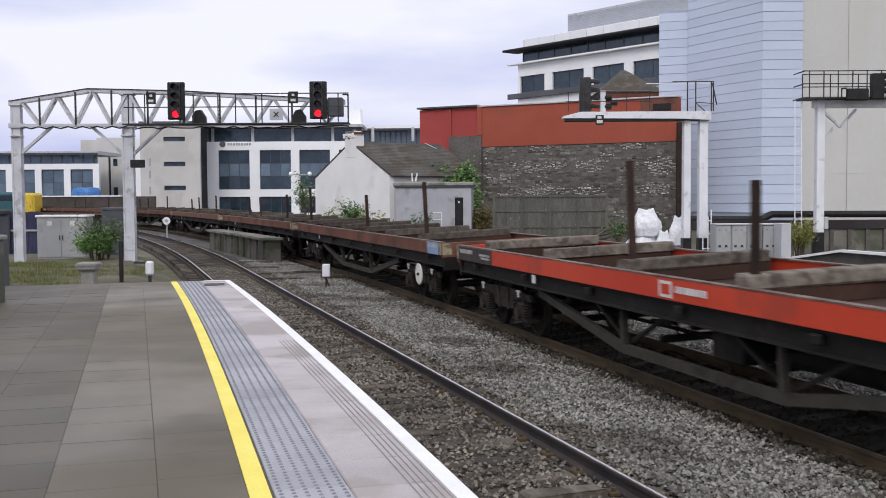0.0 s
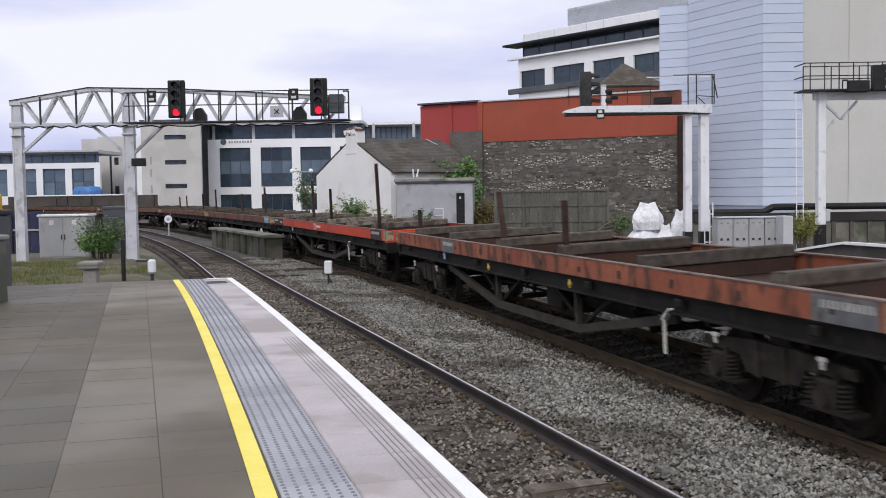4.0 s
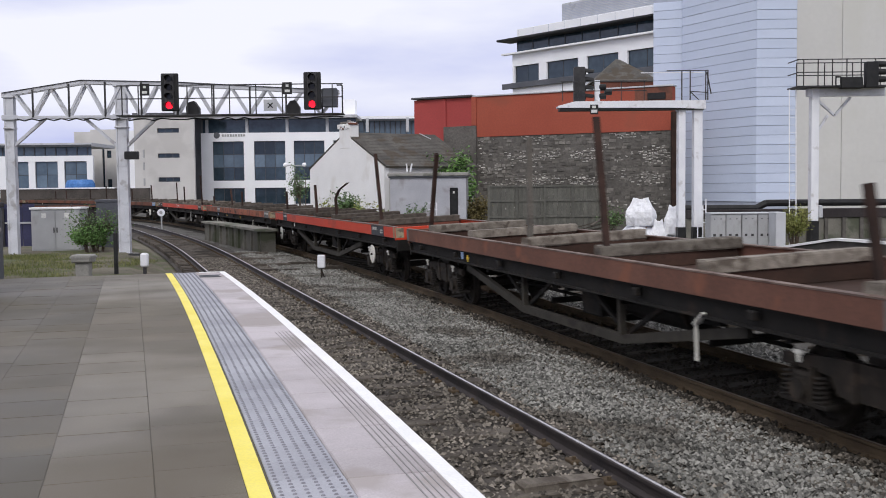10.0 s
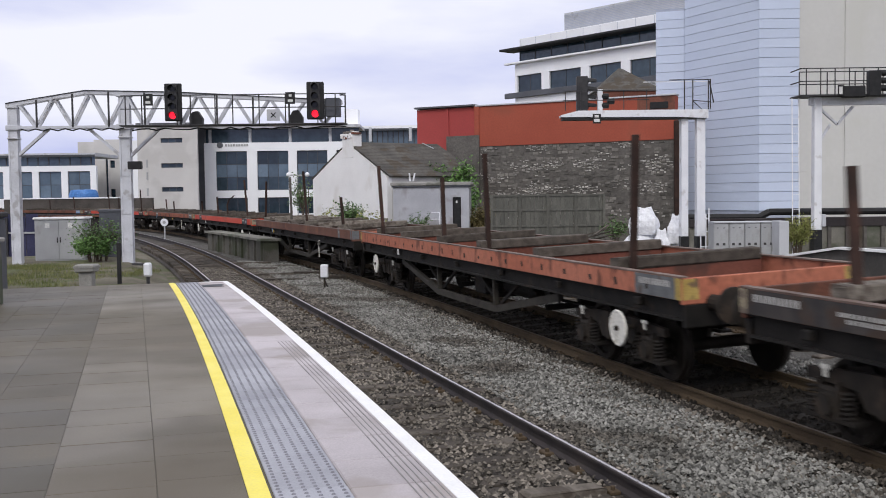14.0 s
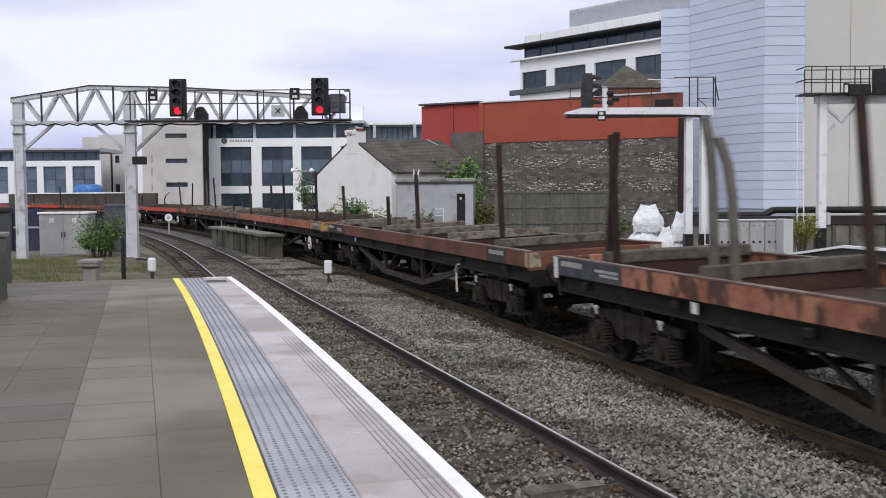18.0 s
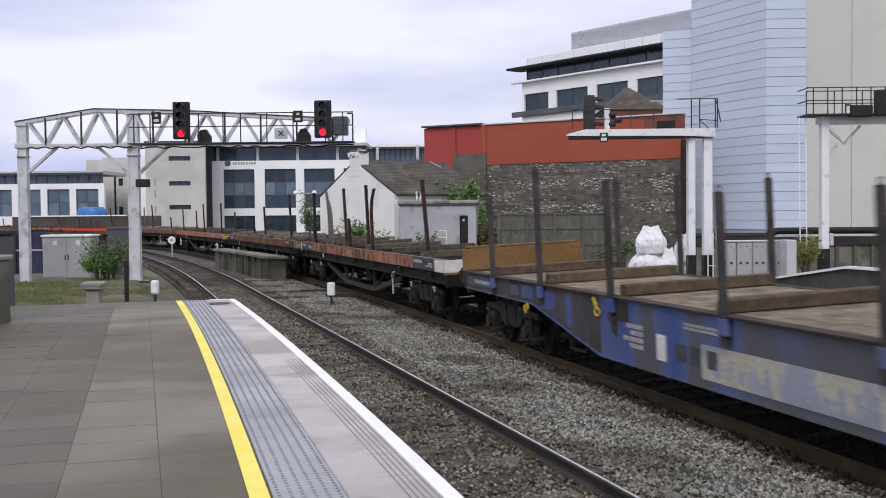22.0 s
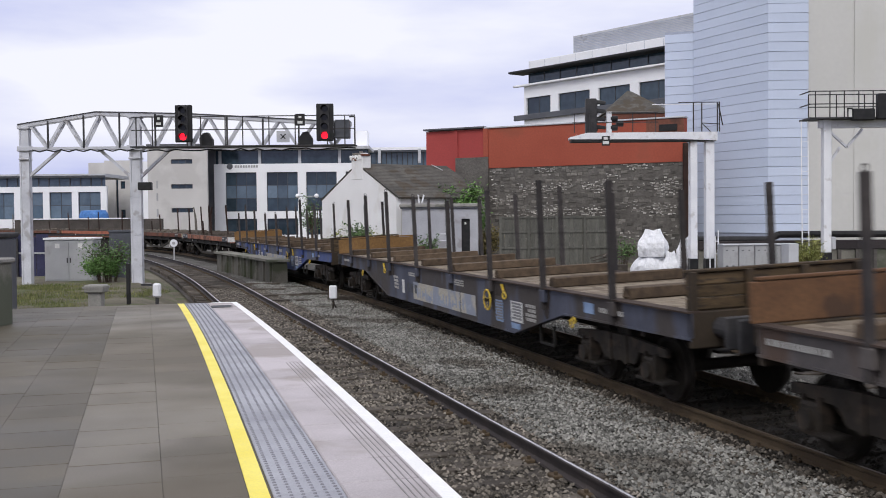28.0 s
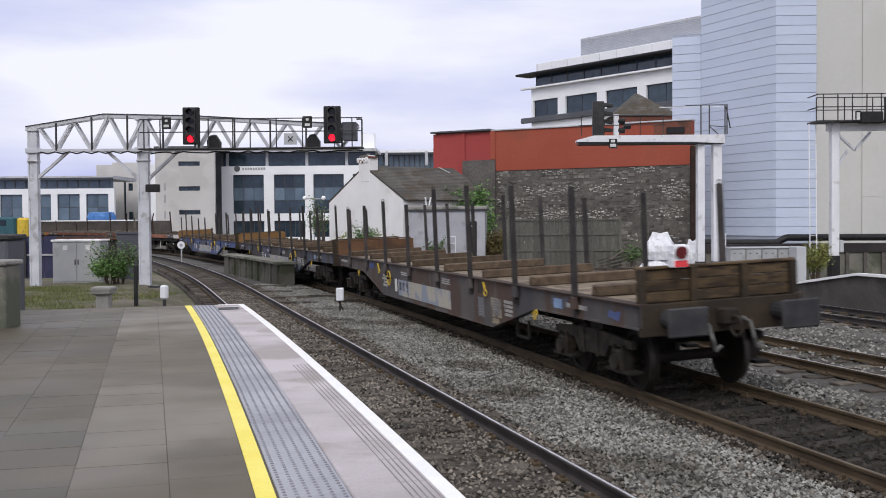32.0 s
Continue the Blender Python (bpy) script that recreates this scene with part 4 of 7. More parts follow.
gantry = empty("signal_gantry", None, "white-painted steel lattice signal gantry over the tracks", "signal gantry")
GL, GR, GE = -15.76, -11.65, -3.64
LOW = 5.13
def gantry_top(x):
    """Height of the top chord along the gantry."""
    pts = [(GL - 0.2, 5.98), (-13.05, 6.42), (-9.66, 6.32), (GE + 0.1, 5.94)]
    for (a, b), (c, d) in zip(pts, pts[1:]):
        if x <= c:
            return b + (d - b) * (x - a) / (c - a)
    return pts[-1][1]
for x, w, b in ((GL, 0.29, 0.0), (GR, 0.34, 0.0)):
    post = bmesh.new()
    top = gantry_top(x)
    for sx in (-1, 1):
        box(post, x + sx * w / 2 - 0.03, x + sx * w / 2 + 0.03, GY - 0.14, GY + 0.14, 0.05, top)
    box(post, x - w / 2, x + w / 2, GY - 0.05, GY + 0.05, 0.05, top - 0.05)
    box(post, x - w / 2 + 0.035, x + w / 2 - 0.035, GY - 0.125, GY - 0.11, 0.1, top - 0.05)
    for k in range(4):
        box(post, x - w / 2, x + w / 2, GY - 0.14, GY - 0.127, 0.5 + k * 1.4, 0.56 + k * 1.4)
    part("leg", post, "gantry_grey", gantry, "white steel gantry leg")
    part("base_plate", B(x - 0.38, x + 0.38, GY - 0.36, GY + 0.36, -0.2, 0.09, bev=0.02), "concrete", gantry)
for x, w in ((GL, 0.36), (GR, 0.42)):
    for z0, z1, k in ((gantry_top(x) - 0.16, gantry_top(x) + 0.01, 1.25), (LOW - 0.10, LOW + 0.10, 1.35), (LOW - 0.42, LOW - 0.36, 1.1)):
        part("collar", B(x - w * k / 2, x + w * k / 2, GY - 0.20, GY + 0.20, z0, z1, bev=0.02), "gantry_grey", gantry, "flared steel collar of the leg")
for yy in (GY - 0.15, GY + 0.15):
    xs = [GL - 0.2, -13.05, -9.66, GE]
    ch, cap = bmesh.new(), bmesh.new()
    for a, b in zip(xs, xs[1:]):
        bar(ch, (a, yy, gantry_top(a) - 0.03), (b, yy, gantry_top(b) - 0.03), 0.10, 0.12)
        bar(cap, (a, yy, gantry_top(a) + 0.045), (b, yy, gantry_top(b) + 0.045), 0.16, 0.03)
    chord = part("top_chord", ch, "gantry_grey", gantry)
    part("chord_cap", cap, "dark_steel", chord, "grimy dark upper flange")
    lo = bmesh.new()
    bar(lo, (GL - 0.2, yy, LOW), (GE, yy, LOW), 0.12, 0.10)
    part("bottom_chord", lo, "gantry_grey", gantry)
    n, x0 = 18, GL + 0.20
    step = (GE - x0) / n
    for k in range(n):
        a, b = x0 + k * step, x0 + (k + 1) * step
        za, zb = (LOW, gantry_top(b)) if k % 2 else (gantry_top(a), LOW)
        d = bmesh.new()
        bar(d, (a, yy, za), (b, yy, zb), 0.05, 0.085)
        part("diagonal", d, "gantry_grey", gantry)
        if k % 2 == 0 and yy < GY:
            d = bmesh.new()
            bar(d, (b + 0.07, yy - 0.06, LOW), (b + 0.07, yy - 0.06, gantry_top(b)), 0.05, 0.06)
            part("upright", d, "dark_steel", gantry, "dark steel upright")
for a, b in (((GL, 3.99), (-14.42, LOW)), ((GR, 3.89), (-13.05, LOW)), ((GR, 3.89), (-10.30, LOW))):
    d = bmesh.new()
    bar(d, (a[0], GY, a[1]), (b[0], GY, b[1]), 0.13, 0.10)
    part("knee_brace", d, "gantry_grey", gantry)
walkway = bmesh.new()
box(walkway, -11.52, GE + 0.25, GY - 1.15, GY - 0.45, LOW - 0.06, LOW - 0.02)
part("walkway", walkway, "dark_steel", gantry, "dark steel inspection walkway")
for zz in (LOW + 0.55, LOW + 1.02):
    d = bmesh.new()
    bar(d, (-11.46, GY - 1.15, zz), (GE + 0.25, GY - 1.15, zz), 0.035, 0.035)
    part("handrail", d, "dark_steel", gantry)
for px in (272, 300, 360, 383, 425, 455, 500, 545, 600, 630):
    x = GE + (px - 636) * 0.021
    part("handrail_post", B(x - 0.018, x + 0.018, GY - 1.17, GY - 1.13, LOW - 0.04, LOW + 1.02), "dark_steel", gantry)
for x0, x1 in ((325, 356), (575, 604)):
    x = (-9.88 + -9.24) / 2 if x0 == 325 else (-4.77 + -4.18) / 2
    signal_head(gantry, x, GY - 1.2, 5.23, 0.62, 6.57 - 5.23)
    hm = bmesh.new()
    hx_ = x + 0.72 if x0 == 325 else x - 0.74
    prism(hm, [(hx_ - 0.20, LOW), (hx_ - 0.22, LOW + 0.26), (hx_ - 0.10, LOW + 0.44), (hx_ + 0.08, LOW + 0.47), (hx_ + 0.24, LOW + 0.22), (hx_ + 0.24, LOW)], GY - 0.95, GY - 0.6)
    part("hooded_box", hm, "black", gantry, "black hooded equipment box")
    pl = part("number_plate", B(x - 1.06, x - 0.72, GY - 1.22, GY - 1.19, LOW + 0.66, LOW + 1.08), "black", gantry, "black plate with a white edge")
    part("plate_mark", B(x - 0.94, x - 0.84, GY - 1.226, GY - 1.22, LOW + 0.92, LOW + 1.00), "label_white", pl)
    part("plate_mark", B(x - 0.98, x - 0.80, GY - 1.226, GY - 1.22, LOW + 0.73, LOW + 0.82), "label_white", pl)
xp = part("sign_plate", B(-6.38, -5.90, GY - 0.21, GY - 0.19, LOW + 0.14, LOW + 0.56), "light_grey", gantry, "pale plate with a dark cross")
cross = bmesh.new()
for k in (-1, 1):
    bar(cross, (-6.14 - k * 0.09, GY - 0.215, LOW + 0.26), (-6.14 + k * 0.09, GY - 0.215, LOW + 0.44), 0.01, 0.035)
part("cross", cross, "black", xp)
part("end_box", B(GE - 0.5, GE + 0.02, GY - 1.0, GY - 0.5, LOW + 0.22, LOW + 0.88, bev=0.02), "panel_dark", gantry, "dark grey equipment case on the gantry end")
ec = bmesh.new()
bar(ec, (GE + 0.2, GY - 0.8, LOW - 0.02), (GE + 0.2, GY - 0.8, LOW + 1.0), 0.05, 0.05)
bar(ec, (GE + 0.2, GY - 0.8, LOW + 1.0), (GE + 0.0, GY - 0.8, LOW + 1.0), 0.05, 0.05)
part("end_rail", ec, "dark_steel", gantry)
part("cable_box", B(-11.46, -10.97, GY - 0.5, GY - 0.25, 3.55, 3.84, bev=0.02), "black", gantry, "small black box fixed to the leg")
cb = bmesh.new()
rgc = random.Random(77)
zs = [LOW - 0.09 - 0.11 * rgc.random() for k in range(27)]
for k in range(26):
    x = GR + 0.4 + k * 0.30
    bar(cb, (x, GY - 0.5, zs[k]), (x + 0.31, GY - 0.5, zs[k + 1]), 0.05, 0.045)
part("cable_run", cb, "black", gantry, "sagging bundle of black cables")
cb = bmesh.new()
for k in range(7):
    x = GL + 0.35 + k * 0.54
    bar(cb, (x, GY - 0.25, LOW - 0.06), (x + 0.28, GY - 0.25, LOW - 0.13), 0.04, 0.045)
    bar(cb, (x + 0.28, GY - 0.25, LOW - 0.13), (x + 0.54, GY - 0.25, LOW - 0.06), 0.04, 0.045)
part("cable_run", cb, "black", gantry, "sagging bundle of black cables")

# ---- cantilever signal post ----
cant = empty("cantilever_signal", None, "white steel cantilever signal post with a platform", "signal")
CY = 42.0
x0, x1 = 4.77, 10.62
zt, zb = 5.75, 5.49
for a, b in ((1236, 1249), (1255, 1269)):
    xa, xb = (9.58, 9.86) if a == 1236 else (10.20, 10.54)
    part("leg", B(xa, xb, CY - 0.2, CY + 0.2, 0.70, zb, bev=0.015), "white_steel", cant, "white box-section leg")
    part("leg_base", B(xa - 0.02, xb + 0.02, CY - 0.22, CY + 0.22, -0.4, 0.705, bev=0.01), "black", cant, "black-painted leg base")
arm = bmesh.new()
prism(arm, [(x0, 5.50), (x0, 5.58), (5.45, zt), (x1, zt), (x1, 5.40), (9.40, 5.46)], CY - 0.35, CY + 0.35)
# black strip added for the shadow line along the arm's bottom
part("soffit", B(x0 + 0.06, x1 - 0.05, CY - 0.32, CY + 0.32, 5.39, 5.465), "black", cant, "black strip for the shade under the arm")
part("arm", arm, "white_steel", cant, "white cantilever arm")
for px in (1028, 1055, 1130, 1170):
    x = x0 + (px - 1020) * 0.0227
    part("handrail_post", B(x - 0.015, x + 0.015, CY - 0.36, CY - 0.33, zt, zt + 0.78), "dark_steel", cant)
for z in (0.40, 0.78):
    part("handrail", B(x0 + 0.1, x0 + 3.5, CY - 0.36, CY - 0.33, zt + z - 0.015, zt + z + 0.015), "dark_steel", cant)
part("handrail", B(x0 + 4.3, x1 + 0.1, CY - 0.36, CY - 0.33, zt + 1.15, zt + 1.18), "dark_steel", cant)
part("handrail", B(x0 + 3.4, x1 + 0.1, CY + 0.33, CY + 0.36, zt + 1.15, zt + 1.18), "white_steel", cant)
for dx in (-0.95, -0.62, 0.0, 0.08):
    part("handrail_post", B(x1 + dx - 0.02, x1 + dx + 0.02, CY - 0.36, CY - 0.32, zt, zt + 1.16), "dark_steel", cant)
hoop = bmesh.new()
bar(hoop, (x1 + 0.05, CY - 0.3, zt + 1.1), (x1 + 0.22, CY - 0.3, zt + 0.25), 0.04, 0.04)
bar(hoop, (x1 - 0.62, CY - 0.3, zt + 0.35), (x1 + 0.1, CY - 0.3, zt + 0.30), 0.03, 0.03)
bar(hoop, (x1 - 0.62, CY - 0.3, zt + 0.35), (x1 - 0.25, CY - 0.3, zt), 0.03, 0.03)
part("safety_hoop", hoop, "dark_steel", cant)
hx = 5.85
sh = part("signal_head", B(hx - 0.42, hx + 0.02, CY - 0.16, CY + 0.16, zt, zt + 1.38, bev=0.02), "dark_steel", cant, "dark signal head seen from the side")
for k in range(4):
    hd = bmesh.new()
    z = zt + 0.20 + k * 0.33
    ring_pts = [(math.cos(e) * 0.15, math.sin(e) * 0.15) for e in [i * math.pi / 8 for i in range(9)]]
    a = [hd.verts.new((hx - 0.02, CY + p, z + q)) for p, q in ring_pts]
    b = [hd.verts.new((hx + 0.38, CY + p, z - 0.04 + q * 0.9)) for p, q in ring_pts]
    for i in range(8):
        hd.faces.new((a[i], a[i + 1], b[i + 1], b[i]))
    rod(hd, (hx - 0.03, CY, z), (hx + 0.06, CY, z), 0.11, 12)
    part("hood", hd, "black", sh)
sb = part("route_signal", B(hx + 0.42, hx + 0.62, CY - 0.1, CY + 0.1, zt, zt + 0.85, bev=0.01), "white_steel", cant, "white bracket with small dark lamps")
for dx, dz in ((0.72, 0.58), (0.95, 0.38), (0.72, 0.22)):
    hd = bmesh.new()
    rod(hd, (hx + dx - 0.14, CY, dz + zt), (hx + dx + 0.14, CY, dz + zt), 0.12, 12)
    part("lamp", hd, "black", sb)
part("number_plate", B(6.03, 6.35, CY - 0.40, CY - 0.37, zb - 0.26, zb + 0.12), "black", cant, "black plate with white marks")
part("plate_mark", B(6.10, 6.26, CY - 0.405, CY - 0.40, zb - 0.02, zb + 0.08), "label_white", cant)
part("plate_mark", B(6.07, 6.31, CY - 0.405, CY - 0.40, zb - 0.20, zb - 0.08), "label_white", cant)

# ---- bracket signal by the cream building ----
br = empty("bracket_signal", None, "white bracket signal post with a railed platform", "signal")
BY = 46.0
px0, px1 = 15.52, 19.53
pz = 6.61
part("post", B(16.31, 16.65, BY - 0.2, BY + 0.2, 0.75, pz - 0.05, bev=0.02), "white_steel", br, "white steel post")
part("post_base", B(16.31 - 0.02, 16.65 + 0.02, BY - 0.22, BY + 0.22, -0.45, 0.755, bev=0.01), "black", br, "black-painted post base")
part("side_box", B(16.65, 16.83, BY - 0.25, BY + 0.1, 0.89, 1.44, bev=0.03), "light_grey", br)
deck = bmesh.new()
box(deck, px0, px1, BY - 0.7, BY + 0.7, pz - 0.06, pz)
part("deck", deck, "dark_steel", br)
part("deck_beam", B(16.14, px1, BY - 0.12, BY + 0.12, pz - 0.42, pz - 0.07, bev=0.01), "white_steel", br)
for a, b in (((1478, 300), (1500, 266)), ((1478, 235), (1512, 265)), ((1540, 235), (1512, 266))):
    d = bmesh.new()
    pa = {1478: 16.53, 1540: 18.05}[a[0]]
    pb = {1500: 17.07, 1512: 17.37}[b[0]]
    za = {300: 4.53, 235: 6.13}[a[1]]
    bar(d, (pa, BY, za), (pb, BY, 5.36), 0.12, 0.10)
    part("brace", d, "gantry_grey", br)
for k in range(8):
    x = px0 + 0.25 + k * 0.62
    part("handrail_post", B(x - 0.02, x + 0.02, BY - 0.7, BY - 0.66, pz, pz + 1.12), "dark_steel", br)
    if k % 2 == 0:
        part("handrail_post", B(x + 0.14, x + 0.18, BY + 0.66, BY + 0.7, pz, pz + 1.12), "dark_steel", br)
for z in (0.55, 1.1):
    part("handrail", B(px0 - 0.05, px1, BY - 0.7, BY - 0.66, pz + z, pz + z + 0.04), "dark_steel", br)
    part("handrail", B(px0 + 0.4, px1, BY + 0.66, BY + 0.7, pz + z, pz + z + 0.04), "dark_steel", br)
    part("handrail", B(px0 + 0.02, px0 + 0.06, BY - 0.7, BY + 0.7, pz + z, pz + z + 0.04), "dark_steel", br)
sg = part("signal_head", B(17.28, 18.24, BY - 0.95, BY - 0.6, 6.45, 6.95, bev=0.04), "black", br, "black signal equipment on the platform")
part("number_plate", B(17.04, 17.28, BY - 0.95, BY - 0.92, 6.55, 6.98), "black", br, "black plate with white marks")
part("plate_mark", B(17.09, 17.23, BY - 0.956, BY - 0.95, 6.59, 6.91), "label_white", br)
signal_side = part("signal_head", B(18.38, 18.91, BY - 0.95, BY - 0.6, 6.49, 7.59, bev=0.03), "black", br)
for k in range(3):
    hd = bmesh.new()
    rod(hd, (18.77, BY - 0.78, pz + 0.25 + k * 0.32), (19.25, BY - 0.78, pz + 0.23 + k * 0.32), 0.13, 12)
    part("hood", hd, "black", signal_side)
ladder = empty("ladder", None, "white steel access ladder to the bracket signal", "ladder")
for x in (15.25, 15.54):
    d = bmesh.new()
    bar(d, (x, 45.4, -0.4), (x + 0.1, 45.9, pz - 0.1), 0.04, 0.04)
    part("stile", d, "white_steel", ladder)
for k in range(18):
    z = 0.0 + k * 0.33
    part("rung", B(15.25 + 0.0053 * k, 15.54 + 0.0053 * k, 45.42 + k * 0.026, 45.44 + k * 0.026, z, z + 0.016), "white_steel", ladder)

# ---- trackside equipment ----
cab = empty("relay_cabinet", pose(-14.98, 40.9, 0.05), "grey steel two-door relay cabinet with a white top", "cabinet")
cw, chh = -13.97 - -15.89, 1.70 - 0.05
part("body", B(-cw / 2, cw / 2, 0, 0.9, 0, chh, bev=0.02), "grey_paint", cab)
part("top", B(-cw / 2 - 0.05, cw / 2 + 0.05, -0.06, 0.96, chh, chh + 0.09, bev=0.02), "white_line", cab, "white sloping top")
for sx in (-1, 1):
    d = part("door", B(min(0.012 * sx, sx * (cw / 2 - 0.04)), max(0.012 * sx, sx * (cw / 2 - 0.04)), -0.025, 0.0, 0.08, chh - 0.05, bev=0.006), "grey_paint", cab)
    part("label_plate", B(sx * 0.45 - 0.09, sx * 0.45 + 0.09, -0.032, -0.025, chh - 0.32, chh - 0.14), "label_white", d)
    part("handle", B(sx * 0.06 - 0.02, sx * 0.06 + 0.02, -0.05, -0.025, 0.75, 0.95), "dark_steel", d)
    lb = bmesh.new()
    ring(lb, (sx * 0.5, 0.4, chh + 0.14), (0, 1, 0), 0.05, 0.012, 10, 5)
    part("lifting_eye", lb, "dark_steel", cab)

tr = empty("concrete_trough", pose(-9.20, 27, 0.0), "grey concrete trough lid on a pedestal", "concrete block")
part("lid", B(-0.25, 0.25, -0.25, 0.25, 0.59, 0.79, bev=0.03), "concrete", tr)
part("pedestal", B(-0.17, 0.17, -0.16, 0.16, 0.0, 0.59, bev=0.02), "concrete", tr)
part("lid_rim", B(-0.27, 0.27, -0.27, 0.27, 0.70, 0.75), "concrete", tr)

gbx = empty("metal_box", pose(-13.54, 43, 0.0), "dark grey metal locker behind the gantry leg", "locker")
part("body", B(-0.55, 0.55, 0, 0.8, 0.05, 1.95, bev=0.02), "panel_dark", gbx)
part("lid", B(-0.58, 0.58, -0.03, 0.83, 1.95, 2.05, bev=0.01), "panel_dark", gbx)

pl = empty("ground_signal", pose(-8.47, 30, 0), "small white ground signal by the track", "signal")
part("case", B(-0.11, 0.11, -0.1, 0.1, 0.22, 0.63, bev=0.05), "white_steel", pl)
part("stand", B(-0.04, 0.04, -0.04, 0.04, -0.25, 0.22), "dark_steel", pl)
arm2 = bmesh.new()
bar(arm2, (-0.5, 0.2, 0.58), (-0.1, 0.0, 0.58), 0.06, 0.06)
part("cable_arm", arm2, "dark_steel", pl)

bp = empty("dark_post", pose(-8.98, 29, 0.0), "short black post at the platform end", "post")
part("shaft", B(-0.05, 0.05, -0.05, 0.05, -0.2, 1.25, bev=0.01), "black", bp)

wp = empty("marker_post", pose(-3.44, 30.4, 0), "white marker box on a short stand in the ballast", "marker")
part("box", B(-0.11, 0.11, -0.09, 0.09, 0.11, 0.49, bev=0.025), "white_steel", wp)
lg = bmesh.new()
bar(lg, (0, 0, -0.25), (0, 0, 0.11), 0.05, 0.05)
bar(lg, (0.10, 0.05, -0.25), (0, 0, 0.06), 0.03, 0.03)
part("stand", lg, "bogie_iron", wp)

dsg = empty("disc_signal", pose(-17.51, 66, 0), "round white disc signal on a short post", "signal")
dk = bmesh.new()
rod(dk, (0, -0.05, 0.98), (0, 0.0, 0.98), 0.24, 20)
part("disc", dk, "white_steel", dsg)
dk = bmesh.new()
rod(dk, (0, -0.056, 0.98), (0, -0.05, 0.98), 0.10, 14)
part("disc_mark", dk, "grey_paint", dsg)
part("post", B(-0.04, 0.04, 0, 0.08, -0.3, 0.77), "grey_paint", dsg)

pier = empty("concrete_pier", None, "pale concrete end wall on the platform", "wall", kind="structure")
part("block", B(-8.6, -7.16, 16.4, 17.0, 0.3, 1.78, bev=0.03), "old_concrete", pier)
part("cap", B(-8.6, -7.12, 16.36, 17.04, 1.78, 1.86, bev=0.02), "concrete", pier)
bin_ = empty("dark_bin", pose(-10.43, 24, -0.1), "dark green lidded bin behind the concrete wall", "bin")
part("body", B(-1.3, 0.02, 0, 1.0, 0, 2.06 + 0.1, bev=0.05), "panel_dark", bin_)
part("lid", B(-1.35, 0.06, -0.05, 1.05, 2.06 + 0.1, 2.19 + 0.1, bev=0.03), "dark_steel", bin_)

LY = 40.0
group = "lineside cabinets"
n = 4
xa, xb = 10.39, 12.81
unit = (xb - xa) / n
ztop = 1.27
first = None
for k in range(n):
    if first is None:
        first = empty("lineside_cabinet", pose(xa, LY, -0.2), "grey steel lineside cabinet with small vents", "cabinet", group)
        h = ztop + 0.2
        part("body", B(0.01, unit - 0.01, 0, 0.8, 0, h, bev=0.015), "grey_paint", first)
        d = part("door", B(0.04, unit - 0.04, -0.02, 0.0, 0.1, h - 0.06, bev=0.006), "grey_paint", first)
        for dx in (0.16, unit - 0.2):
            part("vent", B(dx - 0.05, dx + 0.05, -0.028, -0.02, h * 0.42, h * 0.42 + 0.09), "dark_steel", d)
            part("hinge", B(dx - 0.03, dx + 0.03, -0.028, -0.02, h - 0.20, h - 0.17), "dark_steel", d)
        part("roof", B(0.0, unit, -0.05, 0.85, h, h + 0.05, bev=0.01), "light_grey", first)
    else:
        copy_thing(first, pose(xa + k * unit, LY, -0.2))
endc = empty("lineside_cabinet", pose(12.76, 39, -0.2), "weathered white end cabinet with rust spots", "cabinet", group)
part("body", B(-0.17, 0.20, 0, 0.9, 0, 1.35 + 0.2, bev=0.02), "light_grey", endc)
fr = empty("white_frame", pose(10.38, 41, -0.2), "white pipe frame beside the cabinets", "frame")
for dx in (-0.22, -0.02, 0.10):
    part("upright", B(dx - 0.02, dx + 0.02, 0, 0.04, 0, 2.05 if dx > 0.05 else 1.8), "white_steel", fr)
for z in (0.5, 1.1, 1.6):
    part("crossbar", B(-0.22, 0.10, 0.01, 0.03, z, z + 0.04), "white_steel", fr)

